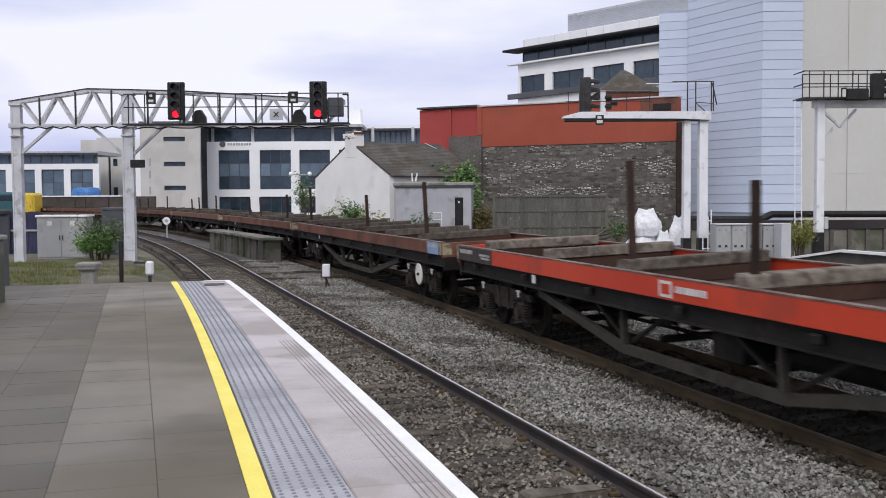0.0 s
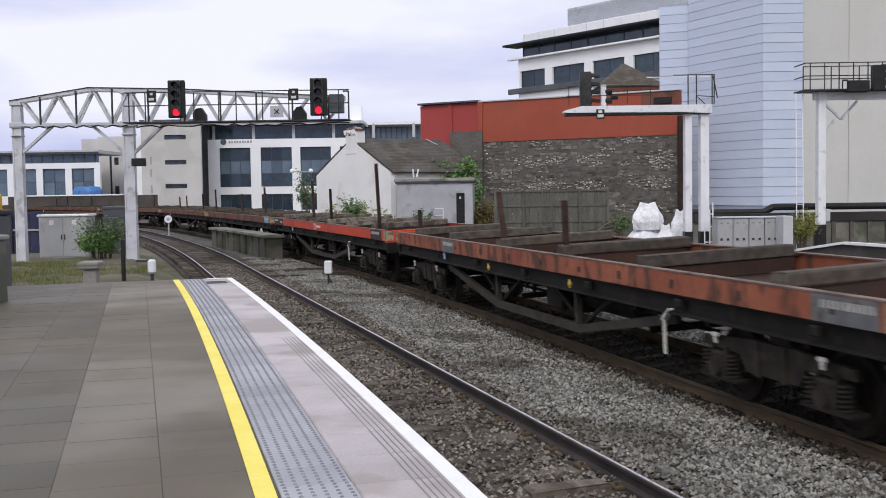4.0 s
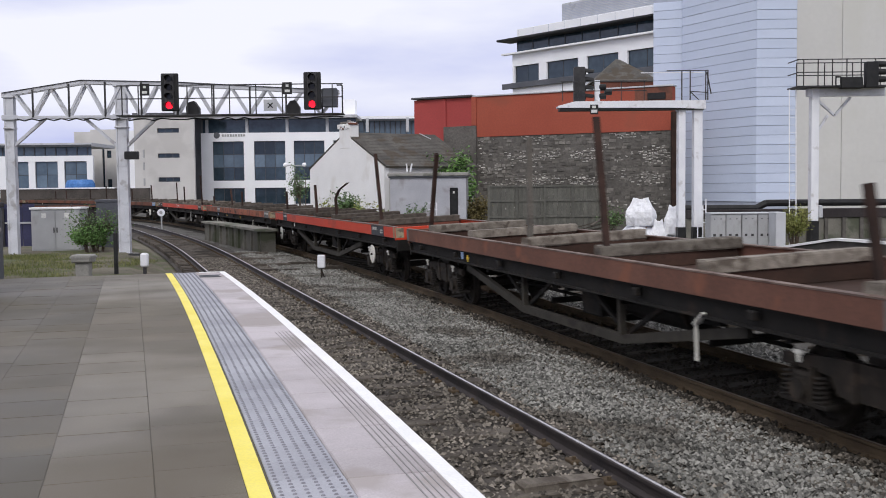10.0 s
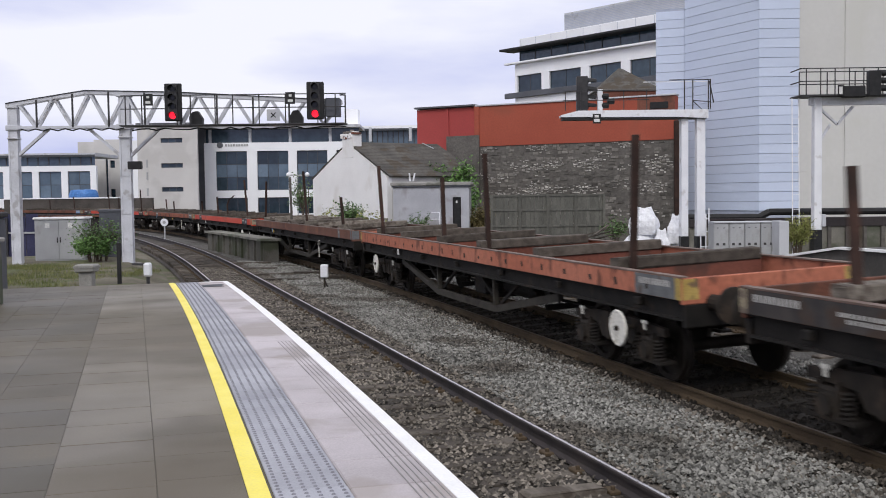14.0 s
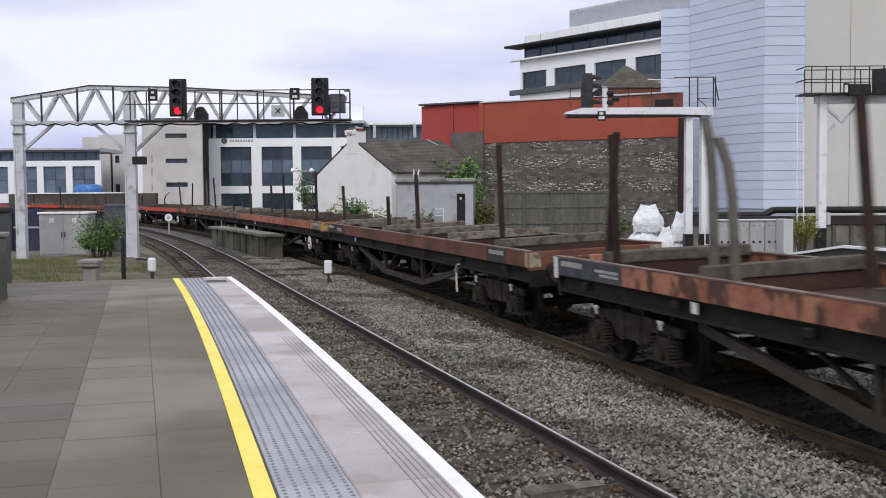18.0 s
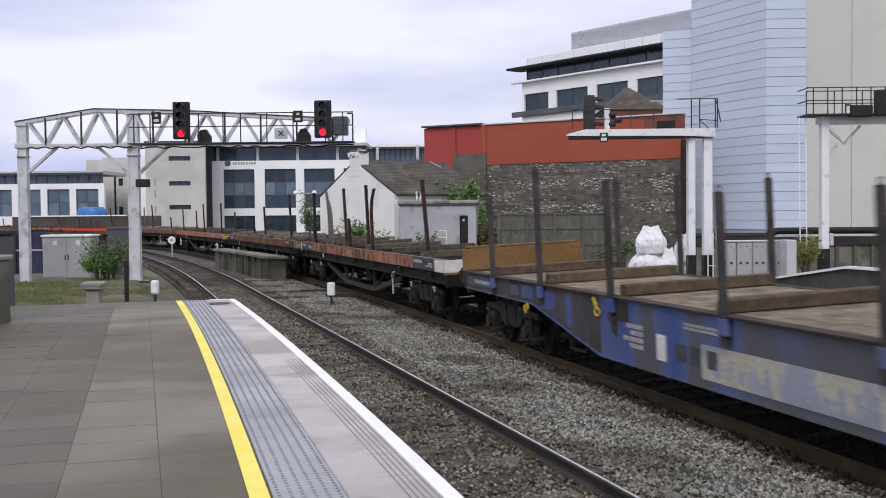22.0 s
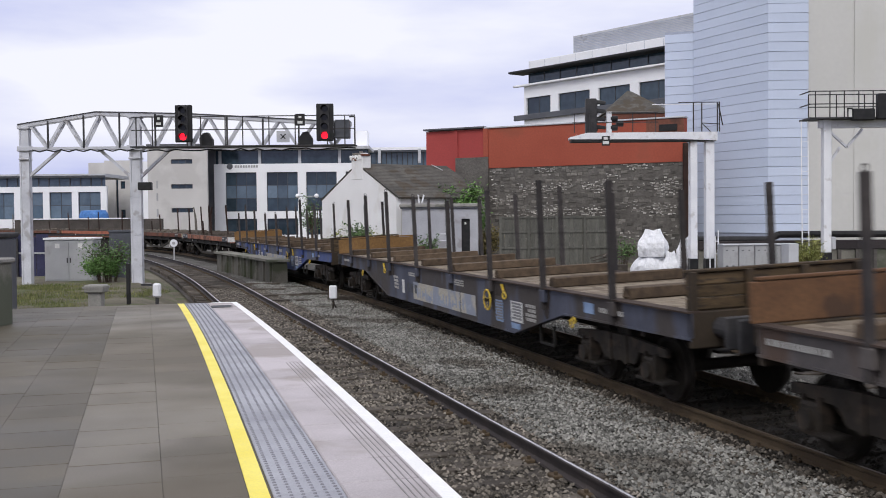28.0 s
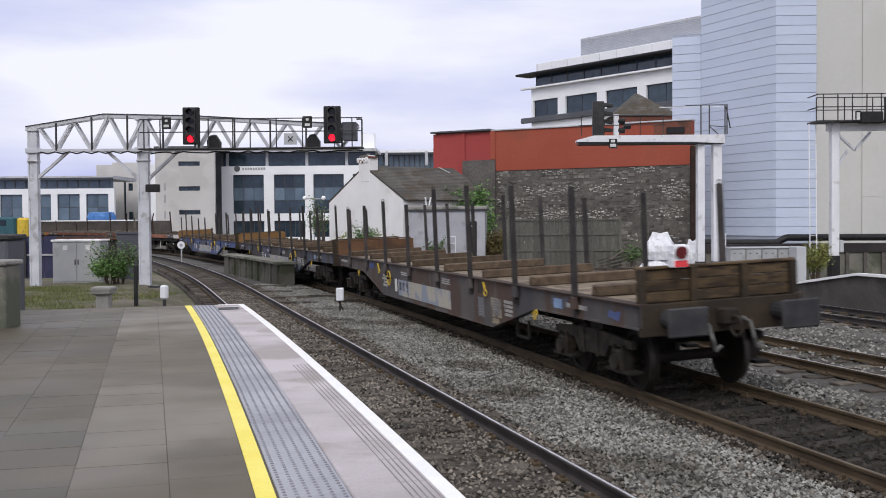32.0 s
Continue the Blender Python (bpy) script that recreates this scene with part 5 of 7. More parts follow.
def bulk_bag(x, y, z, w, h, seed, label, ears=0.10, belly=0.0):
    """A filled woven sack: slumped and creased, drawn in towards the top, with its corners pulled up."""
    rg = random.Random(seed)
    t = empty("bulk_bag", pose(x, y, z, 0, 0, rg.uniform(-25, 25)), label, "sack", "white sacks by the signal post")
    bm = bmesh.new()
    bmesh.ops.create_cube(bm, size=1.0)
    bmesh.ops.subdivide_edges(bm, edges=bm.edges[:], cuts=15, use_grid_fill=True)
    for v in bm.verts:
        c = v.co.copy()
        r = Vector((c.x, c.y, 0)).length
        q = max(abs(c.x), abs(c.y), 1e-4)
        round_ = (q / max(r, 1e-4)) ** 0.30
        up = c.z + 0.5
        girth = 0.90 + 0.14 * math.sin(math.pi * min(up / 0.8, 1)) - 0.46 * (max(0, up - 0.45) / 0.55) ** 2.2
        girth -= 0.10 * math.exp(-((up - 0.50) / 0.06) ** 2) * belly
        a = math.atan2(c.y, c.x)
        fold = 0.016 * math.sin(a * 9 + seed + 3 * up) * (0.35 + up) + 0.012 * math.sin(a * 17 + 2 * seed)
        crease = 0.08 * noise.noise(Vector((c.x * 4, c.y * 4, c.z * 3 + seed))) + 0.07 * abs(noise.noise(Vector((c.x * 9, c.y * 9, c.z * 5 + seed)))) + fold
        lift_ = (0.7 * ears * (min(r * 2, 1.2) ** 3) - 0.05 * (1 - min(r * 2, 1))) * h if up > 0.98 else 0
        v.co = Vector((c.x * w * round_ * (girth + crease), c.y * w * round_ * (girth + crease), up * h * (1 + 0.25 * crease) + lift_))
    part("sack", bm, "white_plastic", t)
    for k in range(2):
        lp = bmesh.new()
        ring(lp, ((-0.22, 0.2)[k] * w, rg.uniform(-.15, .15) * w, h * (0.97 + ears * 0.5)), (0.5, 1, 0), 0.06 * w, 0.014, 10, 5)
        part("lifting_loop", lp, "white_plastic", t)
    return t
bulk_bag(8.50, 44, 0.72, 1.18, 1.02, 1, "large white woven sack, full and slumped", 0.10, 0.25)
bulk_bag(8.45, 44, -0.2, 1.35, 0.98, 2, "flattened white woven sack under the large one", 0.0)
bulk_bag(9.15, 43.5, -0.2, 0.75, 0.98, 3, "low crumpled white sack between two larger ones", 0.16)
bulk_bag(9.74, 43.4, 0.36, 0.74, 1.02, 4, "tall white sack crumpled beside the signal leg", 0.16, 0.6)
bulk_bag(9.70, 43.5, -0.2, 0.66, 0.60, 5, "small white sack under the tall one", 0.0)
hp = empty("sack_pallet", pose(8.74, 43.8, -0.42), "rough timber pallet under the sacks", "pallet")
for k in range(5):
    part("board", B(-1.5, 1.6, -0.8 + k * 0.36, -0.55 + k * 0.36, 0.10, 0.22 if k % 2 else 0.21, bev=0.01), "timber", hp)
for dx in (-1.3, 0, 1.3):
    part("bearer", B(dx - 0.06, dx + 0.06, -0.8, 0.9, 0, 0.10), "timber", hp)

# ---- board fence ----
fence = empty("board_fence", pose(2.48, 52, 0), "weathered grey-brown board fence", "fence", kind="structure")
fw = 8.06 - 2.48
ft = 2.42
for k in range(26):
    part("board", B(k * fw / 26, (k + 0.9) * fw / 26, 0, 0.03, 0.0, ft - 0.05 * random.random()), "old_wood_fence", fence)
for z in (ft * 0.35, ft * 0.68, ft - 0.06):
    part("rail", B(0, fw, -0.05, -0.002, z, z + 0.09), "old_wood_fence", fence)
for k in range(5):
    part("post", B(fw * k / 4 - 0.06, fw * k / 4 + 0.06, -0.12, -0.052, -0.3, ft + 0.04), "old_wood_fence", fence)

heap = empty("scrap_boards", pose(7.13, 48, 0), "small heap of broken dark boards", "scrap wood")
for k in range(7):
    d = bmesh.new()
    bar(d, (random.uniform(-.7, 0), random.uniform(-.4, .4), 0.1 + k * 0.08), (random.uniform(.2, .9), random.uniform(-.4, .4), 0.2 + k * 0.13), 0.12, 0.05)
    part("board", d, "sleeper", heap)
part("base_board", B(-0.9, 0.9, -0.5, 0.5, -0.42, 0.2), "sleeper", heap)

# ---- rubble-stone wall with a painted brick upper part ----
WALL = facing(13.84, 62, 61)
wall = empty("boundary_wall", WALL, "tall rubble-stone wall with red-painted brick above", "wall", kind="structure")
U1 = -12.95          # where the paint changes at the pilaster
U0 = -17.7
WT, WS = 8.2, 5.62
part("stone_core", B(U1, 0, 0.06, 0.6, -0.45, WS), "rubble_bed", wall)
part("painted_brick", B(U1, 0, 0.0, 0.6, WS, WT), "red_brick", wall, "orange-red painted brickwork")
part("stone_end", B(U0, U1 - 0.35, 0.14, 0.6, -0.45, 4.6), "rubble_bed", wall)
part("wall_end", B(U0, U1 - 0.35, 0.12, 0.6, 4.6, WT), "crimson", wall, "crimson painted brickwork")
part("pilaster", B(U1 - 0.35, U1, -0.08, 0.6, 6.36, WT + 0.05, bev=0.02), "red_brick", wall)
part("bare_brick", B(-2.3, 0.0, -0.03, 0.0, 7.26, WT), "old_brick", wall, "bare brown brickwork at the wall's end")
part("vent_hood", B(-1.5, -0.4, -0.10, -0.03, 7.46, 7.86, bev=0.02), "black", wall)
part("render_patch", B(U1 - 2.4, U1, -0.12, 0.11, -0.45, 6.35), "rubble_bed", wall, "grey cement render")
part("pier", B(U0 + 2.2, U0 + 2.45, 0.02, 0.14, 4.6, WT), "crimson", wall)
part("coping", B(U0 - 0.1, U1 - 0.3, -0.14, 0.7, WT + 0.052, WT + 0.17, bev=0.02), "panel_dark", wall, "dark coping")
part("coping", B(U1 - 0.28, 0.05, -0.10, 0.7, WT + 0.002, WT + 0.10, bev=0.02), "light_grey", wall, "pale weathered coping")
for name, material, keep, sd, label in (("rubble_stone", "rubble", 0.6, 1, "dark rubble stones"), ("pale_rubble_stone", "pale_stone", 0.75, 2, "pale rubble stones")):
    rg, bm = random.Random(sd), bmesh.new()
    z = 0.4
    while z < WS - 0.05:
        h = rg.uniform(0.13, 0.26) if sd == 1 else rg.uniform(0.09, 0.16)
        u = U1 + rg.uniform(0, 0.2)
        while u < -0.1:
            w = rg.uniform(0.18, 0.55) if sd == 1 else rg.uniform(0.10, 0.34)
            p = keep if sd == 1 else keep * max(0, noise.noise((u * .5, z * 1.3, 5)) * 1.9 + 0.16) * (1.2 if z > 2.0 else 0.4)
            if rg.random() < p:
                d = rg.uniform(0.01, 0.045) + (0.02 if sd == 2 else 0)
                zz = z + rg.uniform(-.06, .06)
                ww = min(w, -0.02 - u) * (0.9 if sd == 1 else rg.uniform(.5, .9))
                hh = h * (0.86 if sd == 1 else rg.uniform(.45, .8))
                v = [bm.verts.new((x + rg.uniform(-.02, .02), y, q + rg.uniform(-.015, .015))) for x, y, q in ((u, 0.07, zz), (u + ww, 0.07, zz), (u + ww, 0.07, min(zz + hh, WS)), (u, 0.07, min(zz + hh, WS)))]
                f = [bm.verts.new((x + rg.uniform(-.02, .02), 0.06 - d, q + rg.uniform(-.01, .01))) for x, q in ((u + .02, zz + .015), (u + ww - .02, zz + .015), (u + ww - .02, min(zz + hh, WS) - .015), (u + .02, min(zz + hh, WS) - .015))]
                bm.faces.new(f)
                for i in range(4):
                    bm.faces.new((v[i], v[(i + 1) % 4], f[(i + 1) % 4], f[i]))
            u += w
        z += h
    bmesh.ops.recalc_face_normals(bm, faces=bm.faces[:])
    tagged(part(name, bm, material, wall, label), kind="stuff")
pipe = empty("rusty_column", None, "dark rusty steel column at the wall's end", "column")
part("shaft", B(13.66, 14.06, 61.3, 61.6, -0.45, 6.68, bev=0.02), "stake_rust", pipe)

# ---- cottage with a gable chimney ----
NEARER = Matrix.Translation(EYE) @ Matrix.Scale(0.8, 4) @ Matrix.Translation((0, 0, -EYE[2]))
CP = NEARER @ facing(-3.83, 74, 38)
cot = empty("cottage", CP, "white-rendered cottage with a slate roof and a gable chimney", "house")
gw, ln = 10.1, 8.2
ez, rz = 4.01, 6.52
bm = bmesh.new()
prism(bm, [(-gw, -1.14), (-gw, ez - 0.18), (-gw / 2, rz - 0.12), (0, ez - 0.18), (0, -1.14)], 0, 0.4)
part("gable_wall", bm, "render_white", cot, "white-rendered gable")
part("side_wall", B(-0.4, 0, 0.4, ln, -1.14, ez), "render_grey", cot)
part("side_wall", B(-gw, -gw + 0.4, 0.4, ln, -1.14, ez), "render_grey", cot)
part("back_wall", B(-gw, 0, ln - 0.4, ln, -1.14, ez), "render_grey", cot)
for sx in (0, 1):
    roof = bmesh.new()
    x0_, x1_ = (-gw / 2, 0.25) if sx else (-gw / 2, -gw - 0.25)
    prism(roof, [(x0_, rz), (x1_, ez - 0.1), (x1_, ez - 0.22), (x0_, rz - 0.14)], 0.05, ln + 0.2)
    r = part("roof_slope", roof, "slate", cot)
    n = 22
    for k in range(n):
        a, b = k / n, (k + 1) / n + 0.012
        bm = bmesh.new()
        xa, xb = x0_ + (x1_ - x0_) * a, x0_ + (x1_ - x0_) * b
        za, zb_ = rz + (ez - 0.1 - rz) * a + 0.012, rz + (ez - 0.1 - rz) * b + 0.035
        prism(bm, [(xa, za), (xb, zb_), (xb, zb_ - 0.03), (xa, za - 0.03)], 0.02, ln + 0.22)
        part("slate_course", bm, "slate", r)
ch_ = part("chimney", B(-gw / 2 - 0.72, -gw / 2 + 0.78, -0.02, 0.75, rz - 1.2, 7.1, bev=0.03), "render_white", cot, "white-rendered chimney stack")
rgc = random.Random(4)
for k in range(26):
    u, z = -gw / 2 - 0.78 + 1.6 * rgc.random(), rgc.uniform(6.78, 7.22)
    m = rgc.choice(("rubble", "render_white", "render_white", "old_brick"))
    part("chimney_stone", B(u - 0.13, u + 0.13, -0.07 - 0.03 * rgc.random(), 0.1 + 0.6 * rgc.random(), z - 0.08, z + 0.10, bev=0.03), m, ch_)
for k, (dx, hh) in enumerate(((-0.5, 7.34), (0.05, 7.42), (0.5, 7.3))):
    pt_ = bmesh.new()
    rod(pt_, (-gw / 2 + dx, 0.36, 7.0), (-gw / 2 + dx, 0.36, hh), 0.17, 10, 0.14)
    part("chimney_pot", pt_, "rubble", ch_)
sk = bmesh.new()
bar(sk, (-gw / 2 + 0.1, 6.9, rz + 0.06), (-gw / 2 + 1.0, 7.3, rz - 0.40), 0.08, 0.05)
part("lead_flashing", sk, "light_grey", cot)
part("plinth", B(-gw - 0.02, 0.02, -0.05, 0.0, -1.14, 0.9), "old_concrete", cot)

# ---- flat-roofed hut ----
HP = NEARER @ pose(-3.24, 70, 0, 0, 0, -4)
hut = empty("trackside_hut", HP, "grey-rendered flat-roofed hut with a dark doorway", "hut")
hw, ht = 1.83 - -3.24, 3.03
dx0, dx1 = 0.74 - -3.24, 1.30 - -3.24
bm = bmesh.new()
pierced(bm, 0, hw, -1.14, ht, [(dx0, dx1, -0.3, 2.34)], 0, 0.25)
part("front_wall", bm, "hut_grey", hut)
part("side_wall", B(0, 0.25, 0.25, 4.0, -1.14, ht), "grey_paint", hut)
part("side_wall", B(hw - 0.25, hw, 0.25, 4.0, -1.14, ht), "grey_paint", hut)
part("back_wall", B(0, hw, 3.75, 4.0, -1.14, ht), "grey_paint", hut)
part("fascia", B(-0.1, hw + 0.1, -0.12, 4.1, ht, ht + 0.10, bev=0.02), "panel_dark", hut)
part("roof", B(-0.16, hw + 0.16, -0.18, 4.16, ht + 0.10, ht + 0.33, bev=0.04), "concrete", hut, "pale concrete roof edge")
part("door", B(dx0, dx1, 0.16, 0.2, -0.3, 2.34), "black", hut, "dark doorway")
part("door_sign", B(dx0 + 0.2, dx0 + 0.32, 0.14, 0.16, 1.96, 2.11), "label_white", hut)
vp = bmesh.new()
for a, b in (((1.1, ht + 0.42), (1.05, ht + 0.95)), ((1.3, ht + 0.42), (1.42, ht + 0.95))):
    bar(vp, (a[0], 0.6, a[1]), (b[0], 0.6, b[1]), 0.10, 0.10)
part("roof_bracket", vp, "white_steel", hut)
mr = bmesh.new()
bar(mr, (dx0 - 0.85, -0.4, 0.1), (dx0 - 0.85, -0.4, 1.35), 0.05, 0.05)
bar(mr, (dx0 - 1.4, -0.4, 1.35), (dx0 - 0.85, -0.4, 1.35), 0.05, 0.05)
bar(mr, (dx0 - 1.4, -0.4, 0.9), (dx0 - 0.85, -0.4, 0.9), 0.05, 0.05)
part("white_rail", mr, "white_steel", hut)

# ---- brick house top behind the wall, with a hipped roof ----
bh = empty("brick_house", None, "old brick house with a hipped slate roof behind the wall", "house")
hy = 78.0
hx0, hx1 = 11.88, 18.21
hz = 10.02
part("wall", B(hx0, hx1, hy, hy + 7, -0.45, hz), "old_brick", bh)
part("parapet", B(hx0 - 0.1, hx1 + 0.1, hy - 0.08, hy + 7.1, hz, hz + 0.18, bev=0.02), "rubble", bh)
bm = bmesh.new()
ax, az = 13.73, 12.07
v = [bm.verts.new(c) for c in ((11.63, hy + 0.3, hz + 0.15), (16.5, hy + 0.3, hz + 0.15), (16.5, hy + 6.5, hz + 0.15), (11.63, hy + 6.5, hz + 0.15), (ax, hy + 3, az), (ax + 0.4, hy + 3.5, az))]
for q in ((0, 1, 4), (1, 5, 4), (1, 2, 5), (2, 3, 4, 5), (3, 0, 4), (3, 2, 1, 0)):
    bm.faces.new([v[i] for i in q])
bmesh.ops.recalc_face_normals(bm, faces=bm.faces[:])
part("hipped_roof", bm, "slate", bh)
part("side_wing", B(17.01, 17.90, 75.5, 77.9, -0.45, 9.63), "rubble", bh)
part("opening", B(16.40, 17.27, 77.5, 77.99, 8.50, 9.24), "black", bh)

# ---- white stepped office block ----
OF = facing(19.73, 95, 38.8)
off = empty("office_block", OF, "white office block with dark ribbon windows and a thin roof canopy", "office building")
holes = [(-18.7, -15.1, 13.08, 14.8), (-14.0, -9.65, 13.08, 14.8), (-8.5, -4.5, 13.08, 14.8), (-3.4, 1.0, 13.08, 14.8)]
bm = bmesh.new()
pierced(bm, -19.0, 3.0, -0.45, 16.15, holes, 0.0, 0.4)
part("front_wall", bm, "office_white", off, "white panelled front")
for u0, u1, z0, z1 in holes:
    window(off, u0, u1, z0, z1, 0.2, cols=2)
part("sill_band", B(-20.3, 0.5, -0.35, 0.0, 12.5, 13.05, bev=0.03), "panel_dark", off, "dark sill band")
part("ledge", B(-20.2, 3.0, -0.5, 0.0, 16.0, 16.18, bev=0.02), "office_white", off)
part("left_wall", B(-19.0, -18.6, 0.4, 14, -0.45, 16.15), "office_white", off)
part("upper_glazing", B(-18.9, 3.0, 0.6, 0.7, 16.18, 17.4), "glass", off, "dark ribbon glazing")
for k in range(10):
    part("mullion", B(-18.9 + k * 2.3, -18.8 + k * 2.3, 0.55, 0.6, 16.18, 17.4), "frame_dark", off)
part("canopy", B(-20.5, 3.0, -0.9, 1.2, 17.40, 17.62, bev=0.04), "black", off, "thin dark roof canopy")
part("parapet", B(-18.2, 3.0, -0.1, 1.2, 17.63, 18.55, bev=0.03), "office_white", off, "white panelled parapet")
for k in range(9):
    part("panel_joint", B(-18.0 + k * 2.2, -17.97 + k * 2.2, -0.112, -0.1, 17.63, 18.5), "joint", off)
part("plant_room", B(-13.3, 6.0, 1.5, 9.0, 18.55, 20.62, bev=0.02), "light_grey", off, "grey ribbed plant room")
for k in range(12):
    part("rib", B(-13.2, 5.9, 1.47, 1.5, 18.7 + k * 0.15, 18.735 + k * 0.15), "joint", off)

# ---- blue-grey clad tower: two faces and a lower wing ----
tow = empty("clad_tower", None, "blue-grey tower clad in horizontal metal panels", "building")
for at, u0, u1, deep, top in ((facing(18.19, 60, 25), -6.72, 0.0, 9.0, 19.0), (pose(18.19, 60, 0, 0, 0, -1), 0.0, 20.47 - 18.19, 6.0, 19.0), (facing(15.41, 66.3, 70), -1.80, 0.0, 5.0, 14.05)):
    part("core", B(u0 + 0.02, u1 - 0.02, 0.05, deep, -0.45, top), "joint", tow, at=at)
    strip = finish(B(u0, u1, 0.0, 0.06, 0.012, 0.533, bev=0.006), "cladding_panel", "cladding")
    z = 1.36
    while z + 0.5 < top:
        part("cladding_panel", strip, None, tow, at=at @ pose(0, 0, z))
        z += 0.545

# ---- cream building ----
cr = empty("cream_building", pose(20.50, 60.1, 0), "cream-clad building with tall plain bays", "building")
part("wall", B(0, 9, 0.05, 8, -0.45, 19), "cream", cr)
for a, b, y in ((0.0, 2.595, 0.0), (2.60, 3.465, -0.08), (3.47, 9.0, 0.0)):
    for z0, z1 in ((1.40, 3.595), (3.60, 7.995), (8.0, 19.0)):
        part("wall_panel", B(a, b, y, 0.05, z0, z1, bev=0.003), "cream", cr)
part("plinth", B(-0.02, 9, -0.05, 0.05, 1.30, 1.44), "panel_dark", cr)

# ---- dark parapet and low wall along the viaduct behind ----
par = empty("viaduct_parapet", None, "sooty brick parapet with a dark covered pipe on top", "wall", kind="structure")
part("wall", B(11.86, 22.29, 50, 50.6, -0.45, 0.76), "old_concrete", par)
part("dark_band", B(11.86, 22.29, 49.9, 50.7, 0.76, 1.19, bev=0.02), "dark_wall", par)
for k in range(9):
    x = 15.88 + k * 0.85
    part("pier", B(x, x + 0.16, 49.85, 50, -0.45, 0.76), "rubble_bed", par)
pp = bmesh.new()
zc = 1.32
pts = [(11.86, 1.26), (15.29, 1.24), (15.75, 1.48), (22.29, 1.46)]
for a, b in zip(pts, pts[1:]):
    rod(pp, (a[0], 50.3, a[1]), (b[0], 50.3, b[1]), 0.17, 10)
part("covered_pipe", pp, "black", par, "thick black covered pipe")

# ---- background offices ----
go = empty("glass_office", None, "white-framed office block with tall blue-grey windows", "office building")
GYO = 130.0
def gx(px): return -29.34 + (px - 393) * 0.07025
zb0, zb1 = -0.45, 9.31
holes = []
for a, b in ((413, 468), (486, 541), (556, 610), (626, 660)):
    holes += [(gx(a), gx(b), 3.41, 8.26), (gx(a), gx(b), 0.45, 2.49)]
bm = bmesh.new()
pierced(bm, gx(393), gx(665), zb0, zb1, holes, GYO, GYO + 0.5)
part("front_wall", bm, "office_white", go, "white front")
for h in holes:
    window(go, *h, GYO + 0.3, cols=3, rows=3 if h[3] - h[2] > 3 else 1, middle="glass_pale")
part("attic_glazing", B(gx(380), gx(665), GYO + 1.2, GYO + 1.3, zb1, 11.06), "glass", go, "dark glazed top storey")
for k in range(6):
    x = gx(398) + k * 5.0
    part("attic_post", B(x, x + 0.35, GYO + 1.0, GYO + 1.2, zb1, 11.06), "light_grey", go)
part("attic_roof", B(gx(378), gx(668), GYO - 0.2, GYO + 8, 11.06, 11.41), "light_grey", go)
part("glass_link", B(gx(380), gx(393), GYO + 0.5, GYO + 4, zb0, 11.06), "panel_dark", go)
em = bmesh.new()
rod(em, (gx(421), GYO - 0.05, 9.01), (gx(421), GYO, 9.01), 0.38, 18)
part("emblem", em, "panel_dark", go, "round dark emblem")
for k in range(9):
    part("sign_bar", B(gx(430) + k * 0.33, gx(430) + k * 0.33 + 0.24, GYO - 0.04, GYO, 8.85, 9.14), "grey_paint", go)
go2 = empty("far_offices", None, "distant pale office roofs with a glazed strip", "office building")
part("body", B(-13.75, -2.80, 150, 160, -0.45, 9.75), "light_grey", go2)
part("glazing", B(-13.75, -2.80, 150.2, 150.4, 9.75, 11.93), "glass_pale", go2)
part("roof", B(-14.16, -2.39, 149.2, 160, 11.93, 12.49), "office_white", go2)
part("fascia", B(-14.16, -2.39, 149.1, 149.2, 11.77, 12.09), "frame_dark", go2)
for k in range(12):
    x = -12.13 + k * 0.75
    part("mullion", B(x, x + 0.12, 150.0, 150.2, 9.75, 11.93), "frame_dark", go2)
part("plant_room", B(-14.08, -12.05, 153, 157, 11.93, 15.19), "office_white", go2)

twr = empty("rendered_tower", None, "pale rendered block with narrow slot windows", "building")
TY = 122.0
tx = [-35.30, -28.33]
slots = [(-32.58, -30.06, 8.98, 9.51), (-32.58, -30.06, 6.08, 6.60), (-32.58, -30.06, 3.30, 3.83)]
bm = bmesh.new()
pierced(bm, tx[0], tx[1], -0.45, 11.09, slots, TY, TY + 0.5)
part("front_wall", bm, "render_grey", twr)
for s_ in slots:
    window(twr, *s_, TY + 0.25, cols=3)
part("side_return", B(tx[0], tx[0] + 0.5, TY + 0.5, TY + 8, -0.45, 11.09), "render_grey", twr)
part("coping", B(tx[0] - 0.1, tx[1] + 0.1, TY - 0.1, TY + 8, 11.09, 11.29), "panel_dark", twr)
for py in (330, 350, 380):
    zz = {330: 6.63, 350: 5.18, 380: 3.33}[py]
    part("downpipe_bracket", B(-34.30, -34.11, TY - 0.06, TY, zz - 0.5, zz + 0.4), "grey_paint", twr)
part("white_strip", B(-36.26, -35.52, TY + 1, TY + 3, -0.45, 9.34), "office_white", twr)

mid = empty("pale_block", None, "pale rendered block with narrow windows", "building")
mx0, mx1 = -46.31, -41.58
sl = [(-44.78, -44.48, 2.74, 8.20), (-44.17, -43.56, 6.68, 7.67), (-44.17, -43.56, 2.58, 3.87)]
bm = bmesh.new()
pierced(bm, mx0, mx1, -0.45, 10.46, sl, 140, 140.5)
part("front_wall", bm, "render_grey", mid)
for s_ in sl:
    window(mid, *s_, 140.2, cols=1, rows=2)
part("upper_block", B(-50.52, -43.36, 146, 152, -0.45, 10.51), "render_grey", mid)

